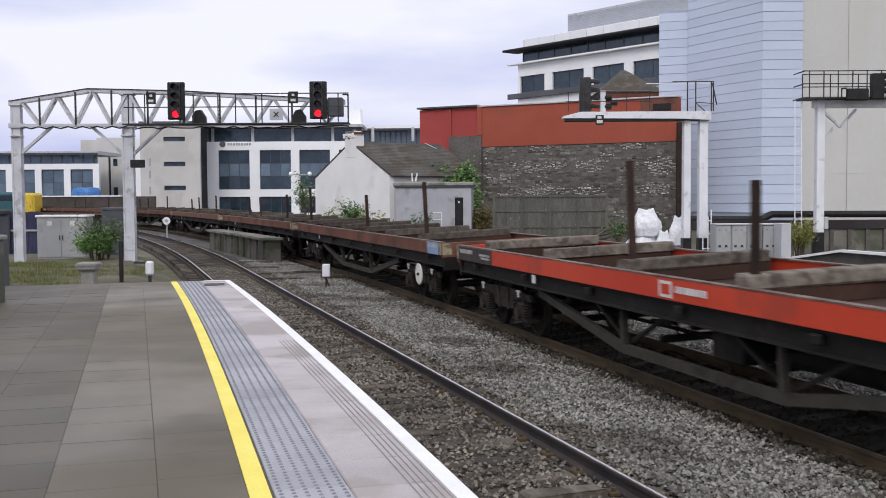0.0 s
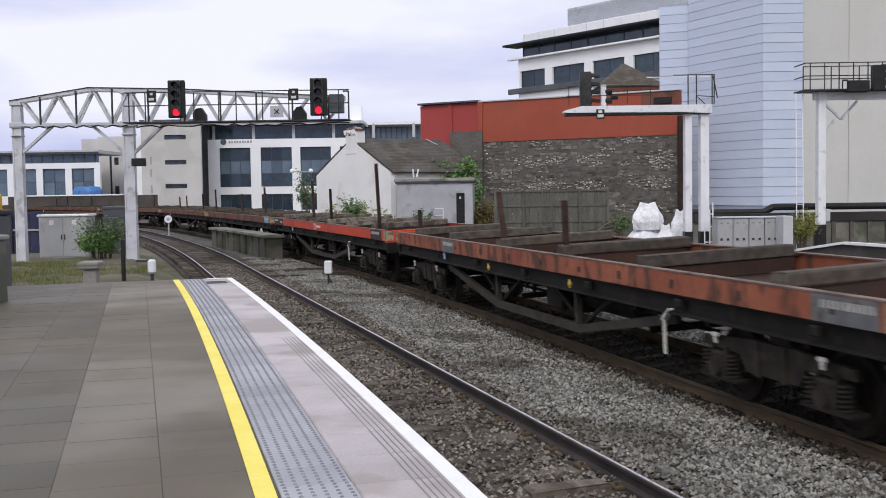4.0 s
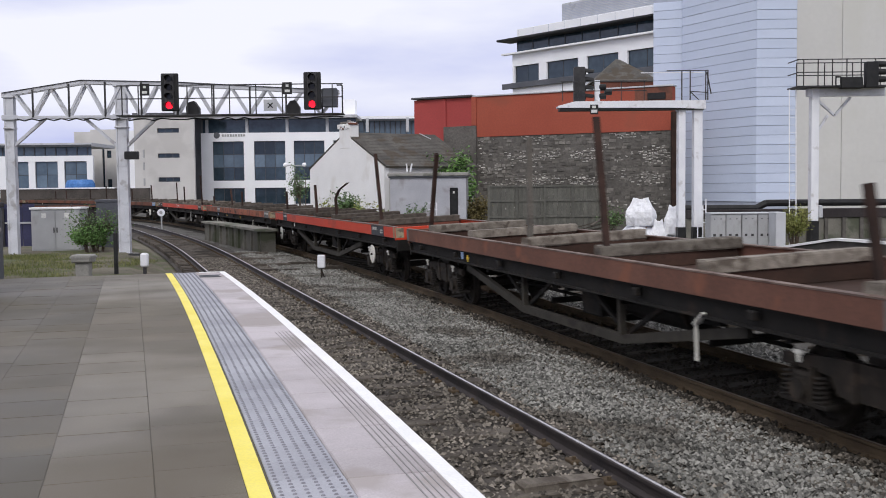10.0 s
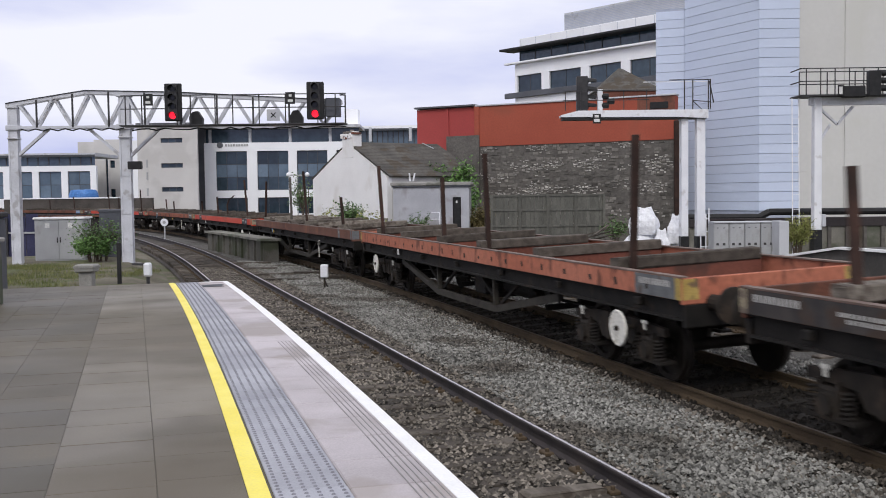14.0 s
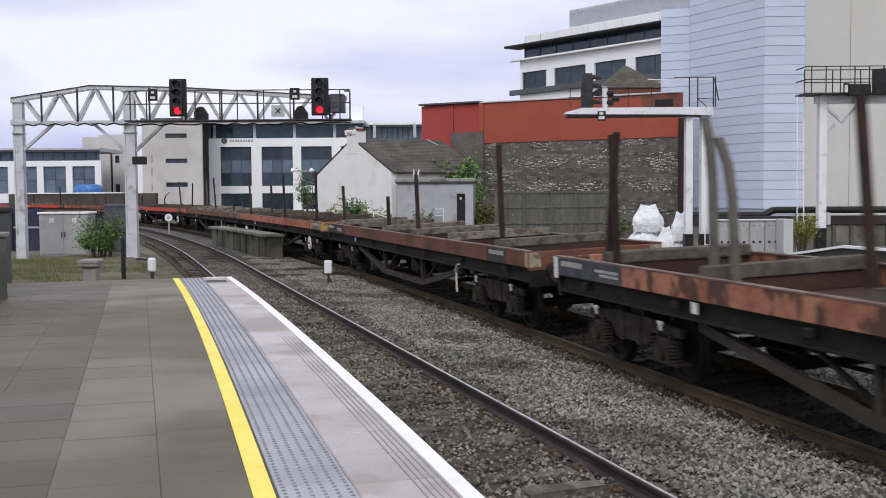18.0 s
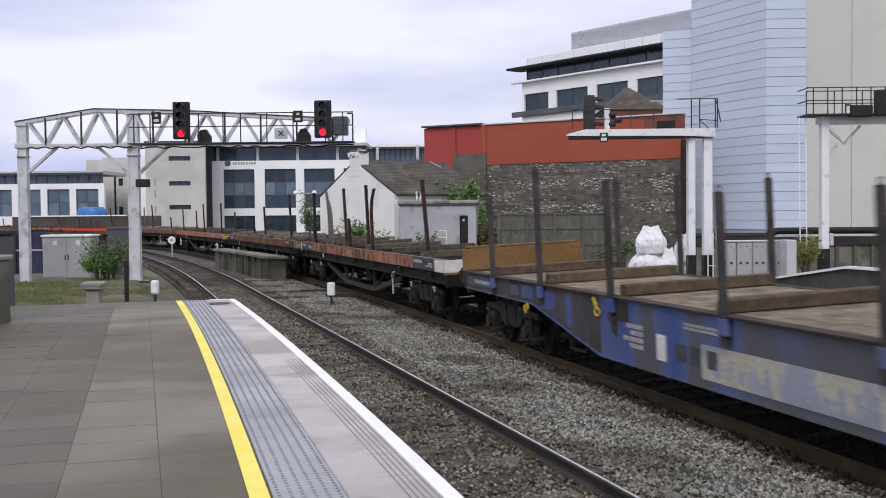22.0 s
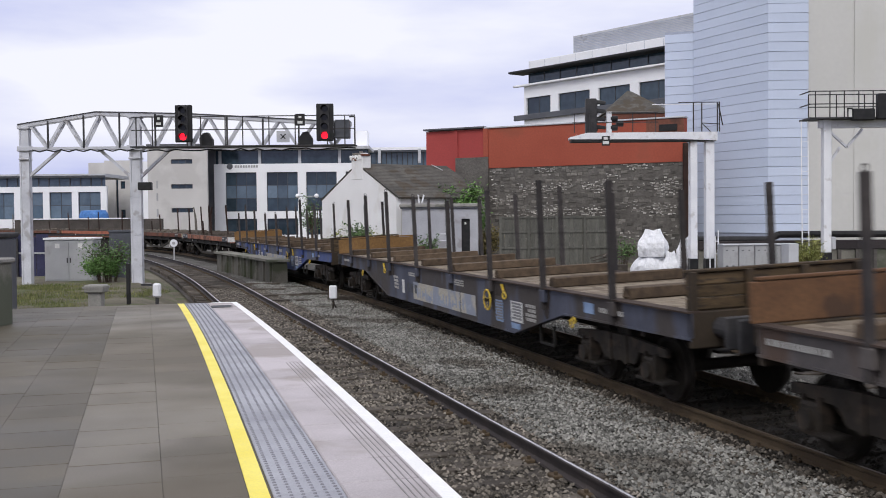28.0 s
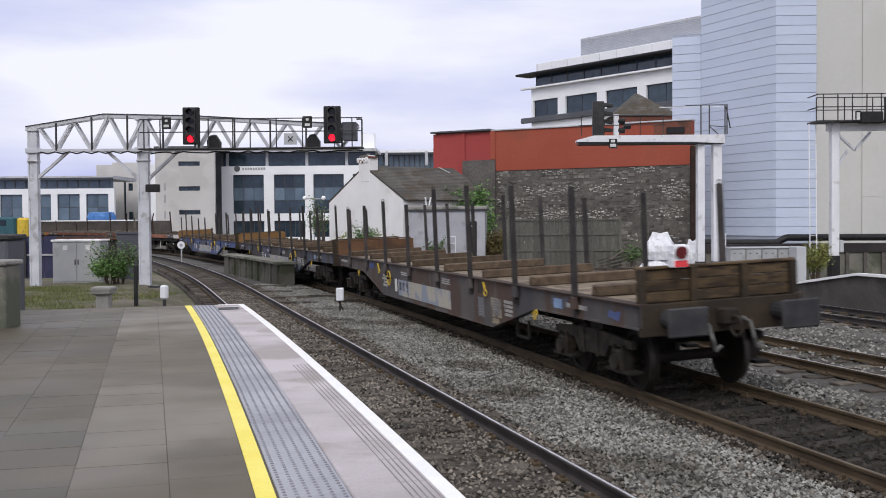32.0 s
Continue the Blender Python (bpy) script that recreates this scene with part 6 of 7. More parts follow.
lo_ = empty("low_office", None, "white low office with blue-grey windows and a flat grey roof", "office building")
LYO = 128.0
ox0, ox1 = -60.52, -42.13
wz0, wz1 = 2.70, 5.96
holes = []
for a in range(5):
    u = -45.62 - a * 3.55
    holes.append((u, u + 2.75, wz0, wz1))
bm = bmesh.new()
pierced(bm, ox0, ox1, -0.45, 6.65, holes, LYO, LYO + 0.5)
part("front_wall", bm, "office_white", lo_)
for h in holes:
    window(lo_, *h, LYO + 0.25, cols=2, rows=2, glass="glass_pale")
part("clerestory", B(ox0, ox1 - 0.4, LYO + 0.8, LYO + 0.9, 6.65, 7.76), "glass_pale", lo_)
for k in range(14):
    x = ox0 + 0.6 + k * 1.3
    part("clerestory_post", B(x, x + 0.12, LYO + 0.7, LYO + 0.8, 6.65, 7.76), "panel_dark", lo_)
part("roof", B(ox0 - 0.5, ox1, LYO - 0.3, LYO + 9, 7.76, 8.18), "light_grey", lo_)
part("roof_edge", B(ox0 - 0.5, ox1, LYO - 0.36, LYO - 0.3, 7.69, 7.97), "frame_dark", lo_)

# ---- viaduct parapet, sheeted heap and passenger train in the left distance ----
vw = empty("bridge_parapet", None, "brown brick parapet with a white coping line", "wall", kind="structure")
part("wall", B(-49.33, -32.60, 118, 118.6, -0.45, 2.60), "parapet_brown", vw)
part("coping", B(-48.05, -36.46, 117.9, 118.7, 2.60, 2.73), "office_white", vw)
bt = empty("blue_tarpaulin", pose(-41.34, 121, 0), "blue plastic sheet over a heap", "tarpaulin")
bm = bmesh.new()
bmesh.ops.create_uvsphere(bm, u_segments=16, v_segments=10, radius=1.0)
tz = 3.64
for v in bm.verts:
    v.co = Vector((v.co.x * 1.75, v.co.y * 1.2, tz - 0.9 + max(min(v.co.z, 0.62), -1.6) * 1.45 + 0.08 * noise.noise(v.co * 4)))
part("sheet", bm, "blue_sheet", bt)
part("heap", B(-1.5, 1.5, -1, 1, -0.45, tz - 1.2), "old_concrete", bt)
mu = empty("passenger_train", pose(-46.15, 112, 0), "teal passenger train with a yellow cab end on the far line", "train")
zt_, zb_ = 3.13, 1.67
part("body", B(-24, -1.2, 0, 2.7, zb_ - 1.4, zt_, bev=0.2), "mu_teal", mu)
part("cab_end", B(-1.2, 0, 0.05, 2.65, zb_ - 1.4, zt_ - 0.1, bev=0.25), "yellow_paint", mu, "yellow cab end")
part("window_band", B(-23, -2.2, -0.02, 0.0, zt_ - 0.95, zt_ - 0.35), "glass", mu)
part("skirt", B(-23.5, -0.6, 0.1, 2.6, -0.42, zb_ - 1.4), "underframe", mu)

sl2 = empty("street_lamp", pose(-15.37, 112, 0), "twin white globe street lamp", "street lamp")
part("column", B(-0.06, 0.06, -0.06, 0.06, -0.45, 4.82), "grey_paint", sl2)
part("arm", B(-16.34 - -15.37, -14.33 - -15.37, -0.04, 0.04, 4.76, 4.89), "grey_paint", sl2)
for px in (540, 573):
    bm = bmesh.new()
    bmesh.ops.create_uvsphere(bm, u_segments=12, v_segments=8, radius=0.24)
    part("globe", bm, "office_white", sl2, at=pose((-16.34 - -15.37) if px == 540 else (-14.33 - -15.37), 0, 4.89))

# ---- low mesh fence before the cottage and stacked concrete blocks ----
hd_ = empty("garden_hurdle", pose(-2.88, 49.6, -0.4), "small white-painted hurdle by the line", "hurdle")
d = bmesh.new()
bar(d, (-0.56, 0, 1.93), (0.16, 0, 1.65), 0.05, 0.05)
bar(d, (-0.56, 0, 0), (-0.56, 0, 1.93), 0.05, 0.05)
bar(d, (0.16, 0, 0), (0.16, 0, 1.65), 0.05, 0.05)
part("frame", d, "white_steel", hd_)

# ---- dark walls below the line in the left distance ----
ab = empty("abutment_wall", None, "sooty dark abutment wall below the curving line", "wall", kind="structure")
part("wall", B(-29.99, -20.03, 62, 63, -0.45, 1.62), "dark_wall", ab)
part("ledge", B(-29.99, -20.03, 61.8, 62, 1.45, 1.55), "wagon_brown", ab)
nf = empty("dark_panel_fence", pose(-20.49, 46, 0), "navy steel panel fence behind the gantry leg", "fence", kind="structure")
for k in range(5):
    part("panel", B(k * 0.55, k * 0.55 + 0.52, 0, 0.05, -0.2, 1.87 - 0.1 * (k % 2)), "navy_panel", nf)
part("rail", B(0, 2.7, -0.06, -0.002, 1.0, 1.08), "grey_paint", nf)
for x in (0.0, 1.38, 2.7):
    part("post", B(x - 0.05, x + 0.05, -0.14, -0.062, -0.4, 1.70), "dark_steel", nf)

# ---- old timbers lying in the ballast ----
def old_timber(x, y, length, turn, material, label):
    t = empty("old_timber", pose(x, y, -0.17, 0, 0, turn), label, "timber", "timbers in the ballast")
    bm = B(-length / 2, length / 2, -0.11, 0.11, -0.06, 0.07, bev=0.02)
    for v in bm.verts:
        v.co += Vector((random.uniform(-.03, .03), random.uniform(-.02, .02), random.uniform(-.012, .012)))
    part("baulk", bm, material, t)
for x, y, length, turn in ((-7.7, 41.6, 1.7, 12), (-7.0, 38.3, 1.9, -4), (-6.0, 35.3, 1.9, 8), (-5.2, 33.1, 1.5, -9), (-4.6, 36.0, 1.2, 3), (-3.6, 34.2, 0.9, 15)):
    old_timber(x, y, length, turn, "timber_dark", "dark discarded timber half buried in ballast")
old_timber(1.02, 8.94, 0.75, 18, "timber", "pale board lying between the platform rails")

# ---- the goods train ----
SPEED = 6.478         # metres a second
def run(t):
    return SPEED * t

WHEEL_R = 0.46
SHARED = {}

def shared(key, make):
    if key not in SHARED:
        SHARED[key] = make()
    return SHARED[key]

def wheelset_mesh():
    bm = bmesh.new()
    for sx in (-1, 1):
        prof = [(0.695, 0.49), (0.722, 0.49), (0.735, 0.455), (0.82, 0.45), (0.82, 0.38), (0.78, 0.36), (0.765, 0.16), (0.79, 0.12)]
        rings = []
        for x, r in prof:
            rings.append([bm.verts.new((r * 0 + sx * x, r * math.cos(6.28318 * i / 20), r * math.sin(6.28318 * i / 20))) for i in range(20)])
        for a, (p, q) in enumerate(zip(rings, rings[1:])):
            for i in range(20):
                f = bm.faces.new((p[i], p[(i + 1) % 20], q[(i + 1) % 20], q[i]))
                f.material_index = 1 if a == 2 else 0
        bm.faces.new(rings[0]), bm.faces.new(rings[-1])
        for k in range(4):
            e = k * 1.5708
            box(bm, sx * 0.80 - 0.02, sx * 0.80 + 0.02, 0.20 * math.cos(e) - 0.02, 0.20 * math.cos(e) + 0.02, 0.20 * math.sin(e) - 0.02, 0.20 * math.sin(e) + 0.02)
    rod(bm, (-1.0, 0, 0), (1.0, 0, 0), 0.085, 10)
    bmesh.ops.recalc_face_normals(bm, faces=bm.faces[:])
    return finish(bm, "wheelset", ["wheel_steel", "tread"])

def spring_mesh():
    """A coil spring as one twisted tube."""
    bm, last, n = bmesh.new(), None, 48
    for i in range(n + 1):
        e = i * 0.8
        c, u = Vector((0.066 * math.cos(e), 0.066 * math.sin(e), 0.30 * i / n)), Vector((math.cos(e), math.sin(e), 0))
        row = [bm.verts.new(c + u * 0.017 * math.cos(q) + Vector((0, 0, 0.017 * math.sin(q)))) for q in (0, 1.57, 3.14, 4.71)]
        if last:
            for j in range(4):
                bm.faces.new((last[j], row[j], row[(j + 1) % 4], last[(j + 1) % 4]))
        last = row
    return finish(bm, "spring", "spring_iron")

def side_frame_mesh(half=0.9):
    """A bogie side: a shallow top beam dropped in the middle, horn guides at the axle boxes, round holes and stiffeners."""
    bm = bmesh.new()
    prism(bm, [(-half - 0.42, 0.67), (-half - 0.40, 0.78), (-0.45, 0.84), (0.45, 0.84), (half + 0.40, 0.78), (half + 0.42, 0.67), (half - 0.38, 0.65), (0.50, 0.46), (-0.50, 0.46), (-half + 0.38, 0.65)], -0.035, 0.035)
    for x in (-0.26, 0.26):
        prism(bm, [(x - 0.05, 0.44), (x - 0.05, 0.85), (x + 0.05, 0.85), (x + 0.05, 0.44)], -0.06, 0.06)
    for y in (-half, half):
        for e in (-0.15, 0.15):
            prism(bm, [(y + e - 0.025, 0.42), (y + e - 0.025, 0.70), (y + e + 0.025, 0.70), (y + e + 0.025, 0.42)], -0.08, 0.08)
    for x in (-0.55, 0.0, 0.55):
        rod(bm, (x, -0.042, 0.68), (x, 0.042, 0.68), 0.075, 12)
        rod(bm, (x, -0.046, 0.68), (x, 0.046, 0.68), 0.045, 10)
    for v in bm.verts:
        v.co = Vector((v.co.y, v.co.x, v.co.z))
    bmesh.ops.recalc_face_normals(bm, faces=bm.faces[:])
    return finish(bm, "side_frame", "bogie_iron")

def axle_box_mesh():
    bm = B(-0.10, 0.10, -0.16, 0.16, -0.15, 0.17, bev=0.03)
    rod(bm, (-0.16, 0, 0), (0.16, 0, 0), 0.12, 12)
    box(bm, -0.1, 0.14, -0.40, 0.40, -0.17, -0.12, bev=0.01)
    return finish(bm, "axle_box", "bogie_iron")

def lug_mesh():
    """A small T-shaped lug."""
    bm = B(-0.02, 0.02, -0.07, 0.07, 0.08, 0.13, bev=0.012)
    box(bm, -0.018, 0.018, -0.025, 0.025, 0.0, 0.09, bev=0.01)
    return finish(bm, "lifting_lug", "white_paint")

SPINNERS = []
def lift(w, dz):
    """Raises a wagon's body over its bogies."""
    for c in w.children:
        if not c.name.startswith("bogie"):
            c.matrix_basis = Matrix.Translation((0, 0, dz)) @ c.matrix_basis

def bogie(parent, y, half=1.02, lugs=True):
    """A four-wheel bogie under a wagon: wheelsets, sprung axle boxes, side frames, cross beam."""
    b = part("bogie", shared("bolster", lambda: finish(B(-1.0, 1.0, -0.2, 0.2, 0.52, 0.98, bev=0.03), "bogie", "bogie_iron")), None, parent, at=pose(0, y, 0))
    for dy in (-half, half):
        w = part("wheelset", shared("wheelset", wheelset_mesh), None, b, at=pose(0, dy, WHEEL_R))
        SPINNERS.append((w, dy))
        for sx in (-1, 1):
            part("axle_box", shared("axle_box", axle_box_mesh), None, b, at=pose(sx * 1.05, dy, WHEEL_R))
            for dd in (-0.28, 0.28) if lugs else ():
                part("spring", shared("spring", spring_mesh), None, b, at=pose(sx * 1.09, dy + dd, 0.33))
    for sx in (-1, 1):
        part("side_frame", shared(("side_frame", half), lambda: side_frame_mesh(half)), None, b, at=pose(sx * 1.05, 0, 0))
        for dy in (-half, half) if lugs else ():
            part("lifting_lug", shared("lug", lug_mesh), None, b, "small white lifting lug", at=pose(sx * 1.16, dy, 0.73))
    return b

def hand_wheel(parent, side, y, z, material="white_paint", r=0.235, solid=True):
    bm = bmesh.new()
    ring(bm, (0, 0, 0), (1, 0, 0), r, 0.022 if solid else 0.016, 24, 6)
    if solid:
        rod(bm, (-0.012, 0, 0), (0.006, 0, 0), r - 0.01, 24)
    else:
        for k in range(3):
            e = 0.5 + k * 2.094
            bar(bm, (0, 0, 0), (0, r * math.cos(e), r * math.sin(e)), 0.008, 0.008)
    w = part("hand_wheel", bm, material, parent, "white-painted brake hand wheel" if solid else "yellow ring brake wheel", at=pose(side, y, z))
    hub = bmesh.new()
    rod(hub, (-0.05, 0, 0), (0.25, 0, 0), 0.035, 8)
    part("hub", hub, "bogie_iron", w)
    return w

def stake(parent, x, y, z, h, lean=0.0, bend=0.0, material="stake_rust", w=0.085, hook=False):
    """An upright load stake of steel channel, straight or bent over."""
    bm, last = bmesh.new(), None
    e, f = w / 2, 0.014
    outline = [(-e, -e), (e, -e), (e, -e + f), (-e + f, -e + f), (-e + f, e - f), (e, e - f), (e, e), (-e, e)]
    path = [(0, 0, -0.15), (0, 0, h)]
    if bend:
        path = [(0, 0, -0.15), (0, 0, h * 0.6), (bend * 0.3, -bend * 0.3, h * 0.82), (bend, -bend, h)]
    for x_, y_, z_ in path:
        row = [bm.verts.new((x_ + p, y_ + q, z_)) for p, q in outline]
        if last:
            for j in range(8):
                bm.faces.new((last[j], last[(j + 1) % 8], row[(j + 1) % 8], row[j]))
        else:
            bm.faces.new(row[::-1])
        last = row
    bm.faces.new(last)
    bmesh.ops.recalc_face_normals(bm, faces=bm.faces[:])
    o = part("stake", bm, material, parent, "rusty steel load stake" if not hook else "", at=pose(x, y, z, lean, 0, 0))
    if hook:
        hk = bmesh.new()
        ring(hk, (0, 0, h + 0.035), (0, 1, 0), 0.034, 0.009, 10, 5)
        part("ring", hk, "stake_dark", o)
    return o

def baulk_mesh(length, w, h, seed, material):
    rg = random.Random(seed)
    bm = B(-length / 2, length / 2, -w / 2, w / 2, 0, h, bev=0.018)
    for v in bm.verts:
        v.co += Vector((rg.uniform(-.02, .02), rg.uniform(-.012, .012), rg.uniform(-.01, .01)))
    for k in (-0.36, 0.36):
        rod(bm, (length * k, -w / 2 - 0.006, h * 0.5), (length * k, w / 2 + 0.006, h * 0.5), 0.03, 8)
    return finish(bm, "timber_baulk", material)

def bars(parent, y0, y1, z0, z1, rows, material, side, seed=0, ragged=0.35, wide=(0.05, 0.16), gap=0.025):
    """Unreadable writing: rows of plain bars."""
    rg = random.Random(seed)
    bm = bmesh.new()
    dz = (z1 - z0) / rows
    for i in range(rows):
        y, stop = y0, y0 + (y1 - y0) * (1 - ragged * rg.random())
        while y < stop - 0.02:
            w = min(rg.uniform(*wide), stop - y)
            box(bm, side - 0.005, side + 0.001, y, y + w, z1 - dz * i - dz * 0.7, z1 - dz * i)
            y += w + gap
    return part("marking", bm, material, parent)

L_B = 18.98
def bolster_wagon(front, side_m, label, grey_ends=True, wheels=(), white_end=False, stakes=(), seed=0, plate="label_black", panels=((0.62, 2.9), (15.9, 17.1)), logo=False, top_m="timber_dark", lever=(), clamps=(), beam_m="deck_rust", sockets=0.0, marks="label_tan"):
    """A bogie bolster wagon; its own y runs forward from the rear end of the body at 0 to L_B. The camera's side is -x."""
    rg = random.Random(seed)
    L = L_B
    w = empty("bolster_wagon", None, label, "wagon", "wagons of the goods train")
    body = part("deck", B(-1.22, 1.22, 0.06, L - 0.06, 1.06, 1.12), "deck_rust", w)
    for sx in (-1, 1):
        s = part("side_rail", B(min(sx * 1.3, sx * 1.235), max(sx * 1.3, sx * 1.235), 0, L, 1.085, 1.37, bev=0.008), side_m, w)
        lip = bmesh.new()
        box(lip, min(sx * 1.305, sx * 1.20), max(sx * 1.305, sx * 1.20), 0, L, 1.366, 1.385)
        part("top_flange", lip, "worn_edge", s, "worn pale upper edge")
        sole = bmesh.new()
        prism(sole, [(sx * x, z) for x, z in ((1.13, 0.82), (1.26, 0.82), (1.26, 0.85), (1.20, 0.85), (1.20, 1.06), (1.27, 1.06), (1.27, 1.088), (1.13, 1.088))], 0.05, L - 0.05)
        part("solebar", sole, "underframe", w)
        x = sx * 1.10
        for a, b in (((4.3, 0.74), (7.5, 0.22)), ((7.5, 0.22), (L - 7.5, 0.22)), ((L - 7.5, 0.22), (L - 4.3, 0.74))):
            truss = bmesh.new()
            bar(truss, (x, a[0], a[1]), (x, b[0], b[1]), 0.09, 0.13)
            part("truss_rod", truss, "truss_grey", w)
        for y in (7.55, L - 7.55):
            part("truss_post", B(x - 0.05, x + 0.05, y - 0.045, y + 0.045, 0.26, 0.84, bev=0.008), "truss_grey", w)
        for k in range(7):
            part("stake_pocket", shared("pocket", lambda: finish(B(-0.04, 0.04, -0.07, 0.07, 0.93, 1.035, bev=0.012), "stake_pocket", "underframe")), None, w, at=pose(sx * 1.28, 1.2 + k * (L - 2.4) / 6, 0))
    for y in (0.0, L):
        e = 1 if y else -1
        part("headstock", B(-1.29, 1.29, y - 0.07 if y else 0.0, y if y else 0.07, 1.03, 1.36, bev=0.01), side_m, w)
        part("buffer_beam", B(-1.25, 1.25, y - 0.10 if y else 0.0, y if y else 0.10, 0.74, 1.03, bev=0.01), "underframe", w)
        for sx in (-1, 1):
            part("end_plate", B(min(sx * 1.28, sx * 1.06), max(sx * 1.28, sx * 1.06), y - 0.002 if y else -0.004, y + 0.004 if y else 0.002, 1.09, 1.35), marks, w, "worn painted corner mark")
        for sx in (-0.87, 0.87):
            bm = bmesh.new()
            rod(bm, (sx, y, 1.04), (sx, y + e * 0.33, 1.04), 0.10, 12)
            rod(bm, (sx, y + e * 0.28, 1.04), (sx, y + e * 0.46, 1.04), 0.075, 12)
            rod(bm, (sx, y + e * 0.45, 1.04), (sx, y + e * 0.49, 1.04), 0.23, 18)
            part("buffer", bm, "bogie_iron", w)
        bm = bmesh.new()
        ring(bm, (0, y + e * 0.25, 0.86), (1, 0, 0), 0.12, 0.025, 14, 5)
        bar(bm, (0, y, 0.98), (0, y + e * 0.2, 0.96), 0.06, 0.07)
        part("coupling", bm, "bogie_iron", w)
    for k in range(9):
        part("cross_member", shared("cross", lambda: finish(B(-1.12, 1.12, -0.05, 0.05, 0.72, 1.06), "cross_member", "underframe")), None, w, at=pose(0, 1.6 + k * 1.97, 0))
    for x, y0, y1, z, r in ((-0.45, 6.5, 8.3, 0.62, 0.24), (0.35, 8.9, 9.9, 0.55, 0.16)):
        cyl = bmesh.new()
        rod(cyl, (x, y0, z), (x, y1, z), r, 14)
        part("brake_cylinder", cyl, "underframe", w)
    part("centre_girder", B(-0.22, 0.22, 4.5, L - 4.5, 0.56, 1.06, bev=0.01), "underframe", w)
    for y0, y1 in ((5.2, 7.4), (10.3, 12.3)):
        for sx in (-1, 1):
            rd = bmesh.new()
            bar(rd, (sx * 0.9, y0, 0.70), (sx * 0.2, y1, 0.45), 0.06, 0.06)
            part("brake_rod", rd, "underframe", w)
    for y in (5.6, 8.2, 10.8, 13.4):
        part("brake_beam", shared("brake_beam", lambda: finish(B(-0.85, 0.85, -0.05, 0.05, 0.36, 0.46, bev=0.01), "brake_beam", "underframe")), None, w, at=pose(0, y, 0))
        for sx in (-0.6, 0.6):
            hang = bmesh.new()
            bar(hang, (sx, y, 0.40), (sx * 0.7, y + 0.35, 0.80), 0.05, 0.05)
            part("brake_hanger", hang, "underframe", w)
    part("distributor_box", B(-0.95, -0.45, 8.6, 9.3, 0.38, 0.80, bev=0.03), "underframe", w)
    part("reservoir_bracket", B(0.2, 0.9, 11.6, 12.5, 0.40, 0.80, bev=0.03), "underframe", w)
    pull = bmesh.new()
    rod(pull, (-0.35, 4.6, 0.46), (-0.35, L - 4.6, 0.46), 0.03, 6)
    part("pull_rod", pull, "underframe", w)
    for y0, y1 in ((6.4, 7.55), (7.55, 8.7), (L - 8.7, L - 7.55), (L - 7.55, L - 6.4)):
        leg = bmesh.new()
        bar(leg, (-1.02, y0, 0.80 if abs(y0 - 7.55) > 0.1 and abs(y0 - L + 7.55) > 0.1 else 0.28), (-1.02, y1, 0.28 if abs(y1 - 7.55) < 0.1 or abs(y1 - L + 7.55) < 0.1 else 0.80), 0.05, 0.06)
        part("post_strut", leg, "underframe", w)
    for y in (2.3, L - 2.3):
        bogie(w, y)
    n = 6
    for k in range(n):
        y = L - 1.55 - k * 3.07 + rg.uniform(-.06, .06)
        part("bolster_beam", B(-1.16, 1.16, y - 0.11, y + 0.11, 1.12, 1.335, bev=0.01), beam_m, w)
        part("timber_baulk", shared(("baulk", k % 3, top_m), lambda: baulk_mesh(2.32, 0.29, 0.17, k, top_m)), None, w, at=pose(rg.uniform(-.05, .05), y, 1.33, 0, 0, rg.uniform(-1.5, 1.5)))
    for sx, yf, h, lean, kink, *paint in stakes:
        stake(w, sx * 1.0, L - yf, 1.30, h, lean, kink, *(paint or ["stake_rust"]))
    side = -1.304
    if grey_ends:
        for k, (d0, d1) in enumerate(panels):
            part("number_panel", B(side - 0.002, side + 0.002, L - d1, L - d0, 1.09, 1.362), plate, w, "dark number panel with faded lettering")
            m = (d0 + d1) / 2 if d1 - d0 > 1.3 else d1
            bars(w, max(L - m + 0.06, L - d0 - 0.95), L - d0 - 0.10, 1.20, 1.315, 1, "stencil", side - 0.003, seed + 5 + k, 0.05, (0.035, 0.06), 0.03)
            if m < d1:
                bars(w, L - d1 + 0.12, L - m - 0.25, 1.15, 1.27, 2, "stencil", side - 0.003, seed + 6 + k, 0.35, (0.03, 0.10), 0.03)
    part("tare_plate", B(side + 0.02, side + 0.03, L - 4.52, L - 4.38, 0.92, 1.06), "label_blue" if seed % 2 else "label_white", w, "small blue and white tare plate")
    if white_end:
        part("end_plate", B(side - 0.004, side + 0.002, 0.0, 0.68, 1.085, 1.37), "label_white", w, "white corner plate")
        part("end_plate", B(-1.29, -0.75, -0.006, 0.0, 1.085, 1.37), "label_white", w, "white corner plate")
        part("end_plate", B(side - 0.004, side + 0.002, L - 0.16, L, 1.03, 1.37), "label_white", w, "white corner plate")
    else:
        part("end_plate", B(side - 0.004, side + 0.002, 0.0, 0.14, 1.09, 1.36), marks, w, "worn painted corner mark")
        part("end_plate", B(side - 0.004, side + 0.002, L - 0.14, L, 1.09, 1.36), marks, w, "worn painted corner mark")
    if sockets:
        me = shared("socket", lambda: finish(B(-0.003, 0.003, -0.045, 0.045, -0.06, 0.06, bev=0.002), "side_socket", "grime"))
        y = 0.9
        while y < L - 0.9:
            o = part("side_socket", me, None, w, at=pose(side - 0.001, y, 1.21 + rg.uniform(-.015, .015), rg.uniform(-14, 14)))
            o.scale = (1, rg.uniform(0.5, 1.0), rg.uniform(0.5, 1.0))
            y += sockets * (1 + rg.uniform(-.12, .12))
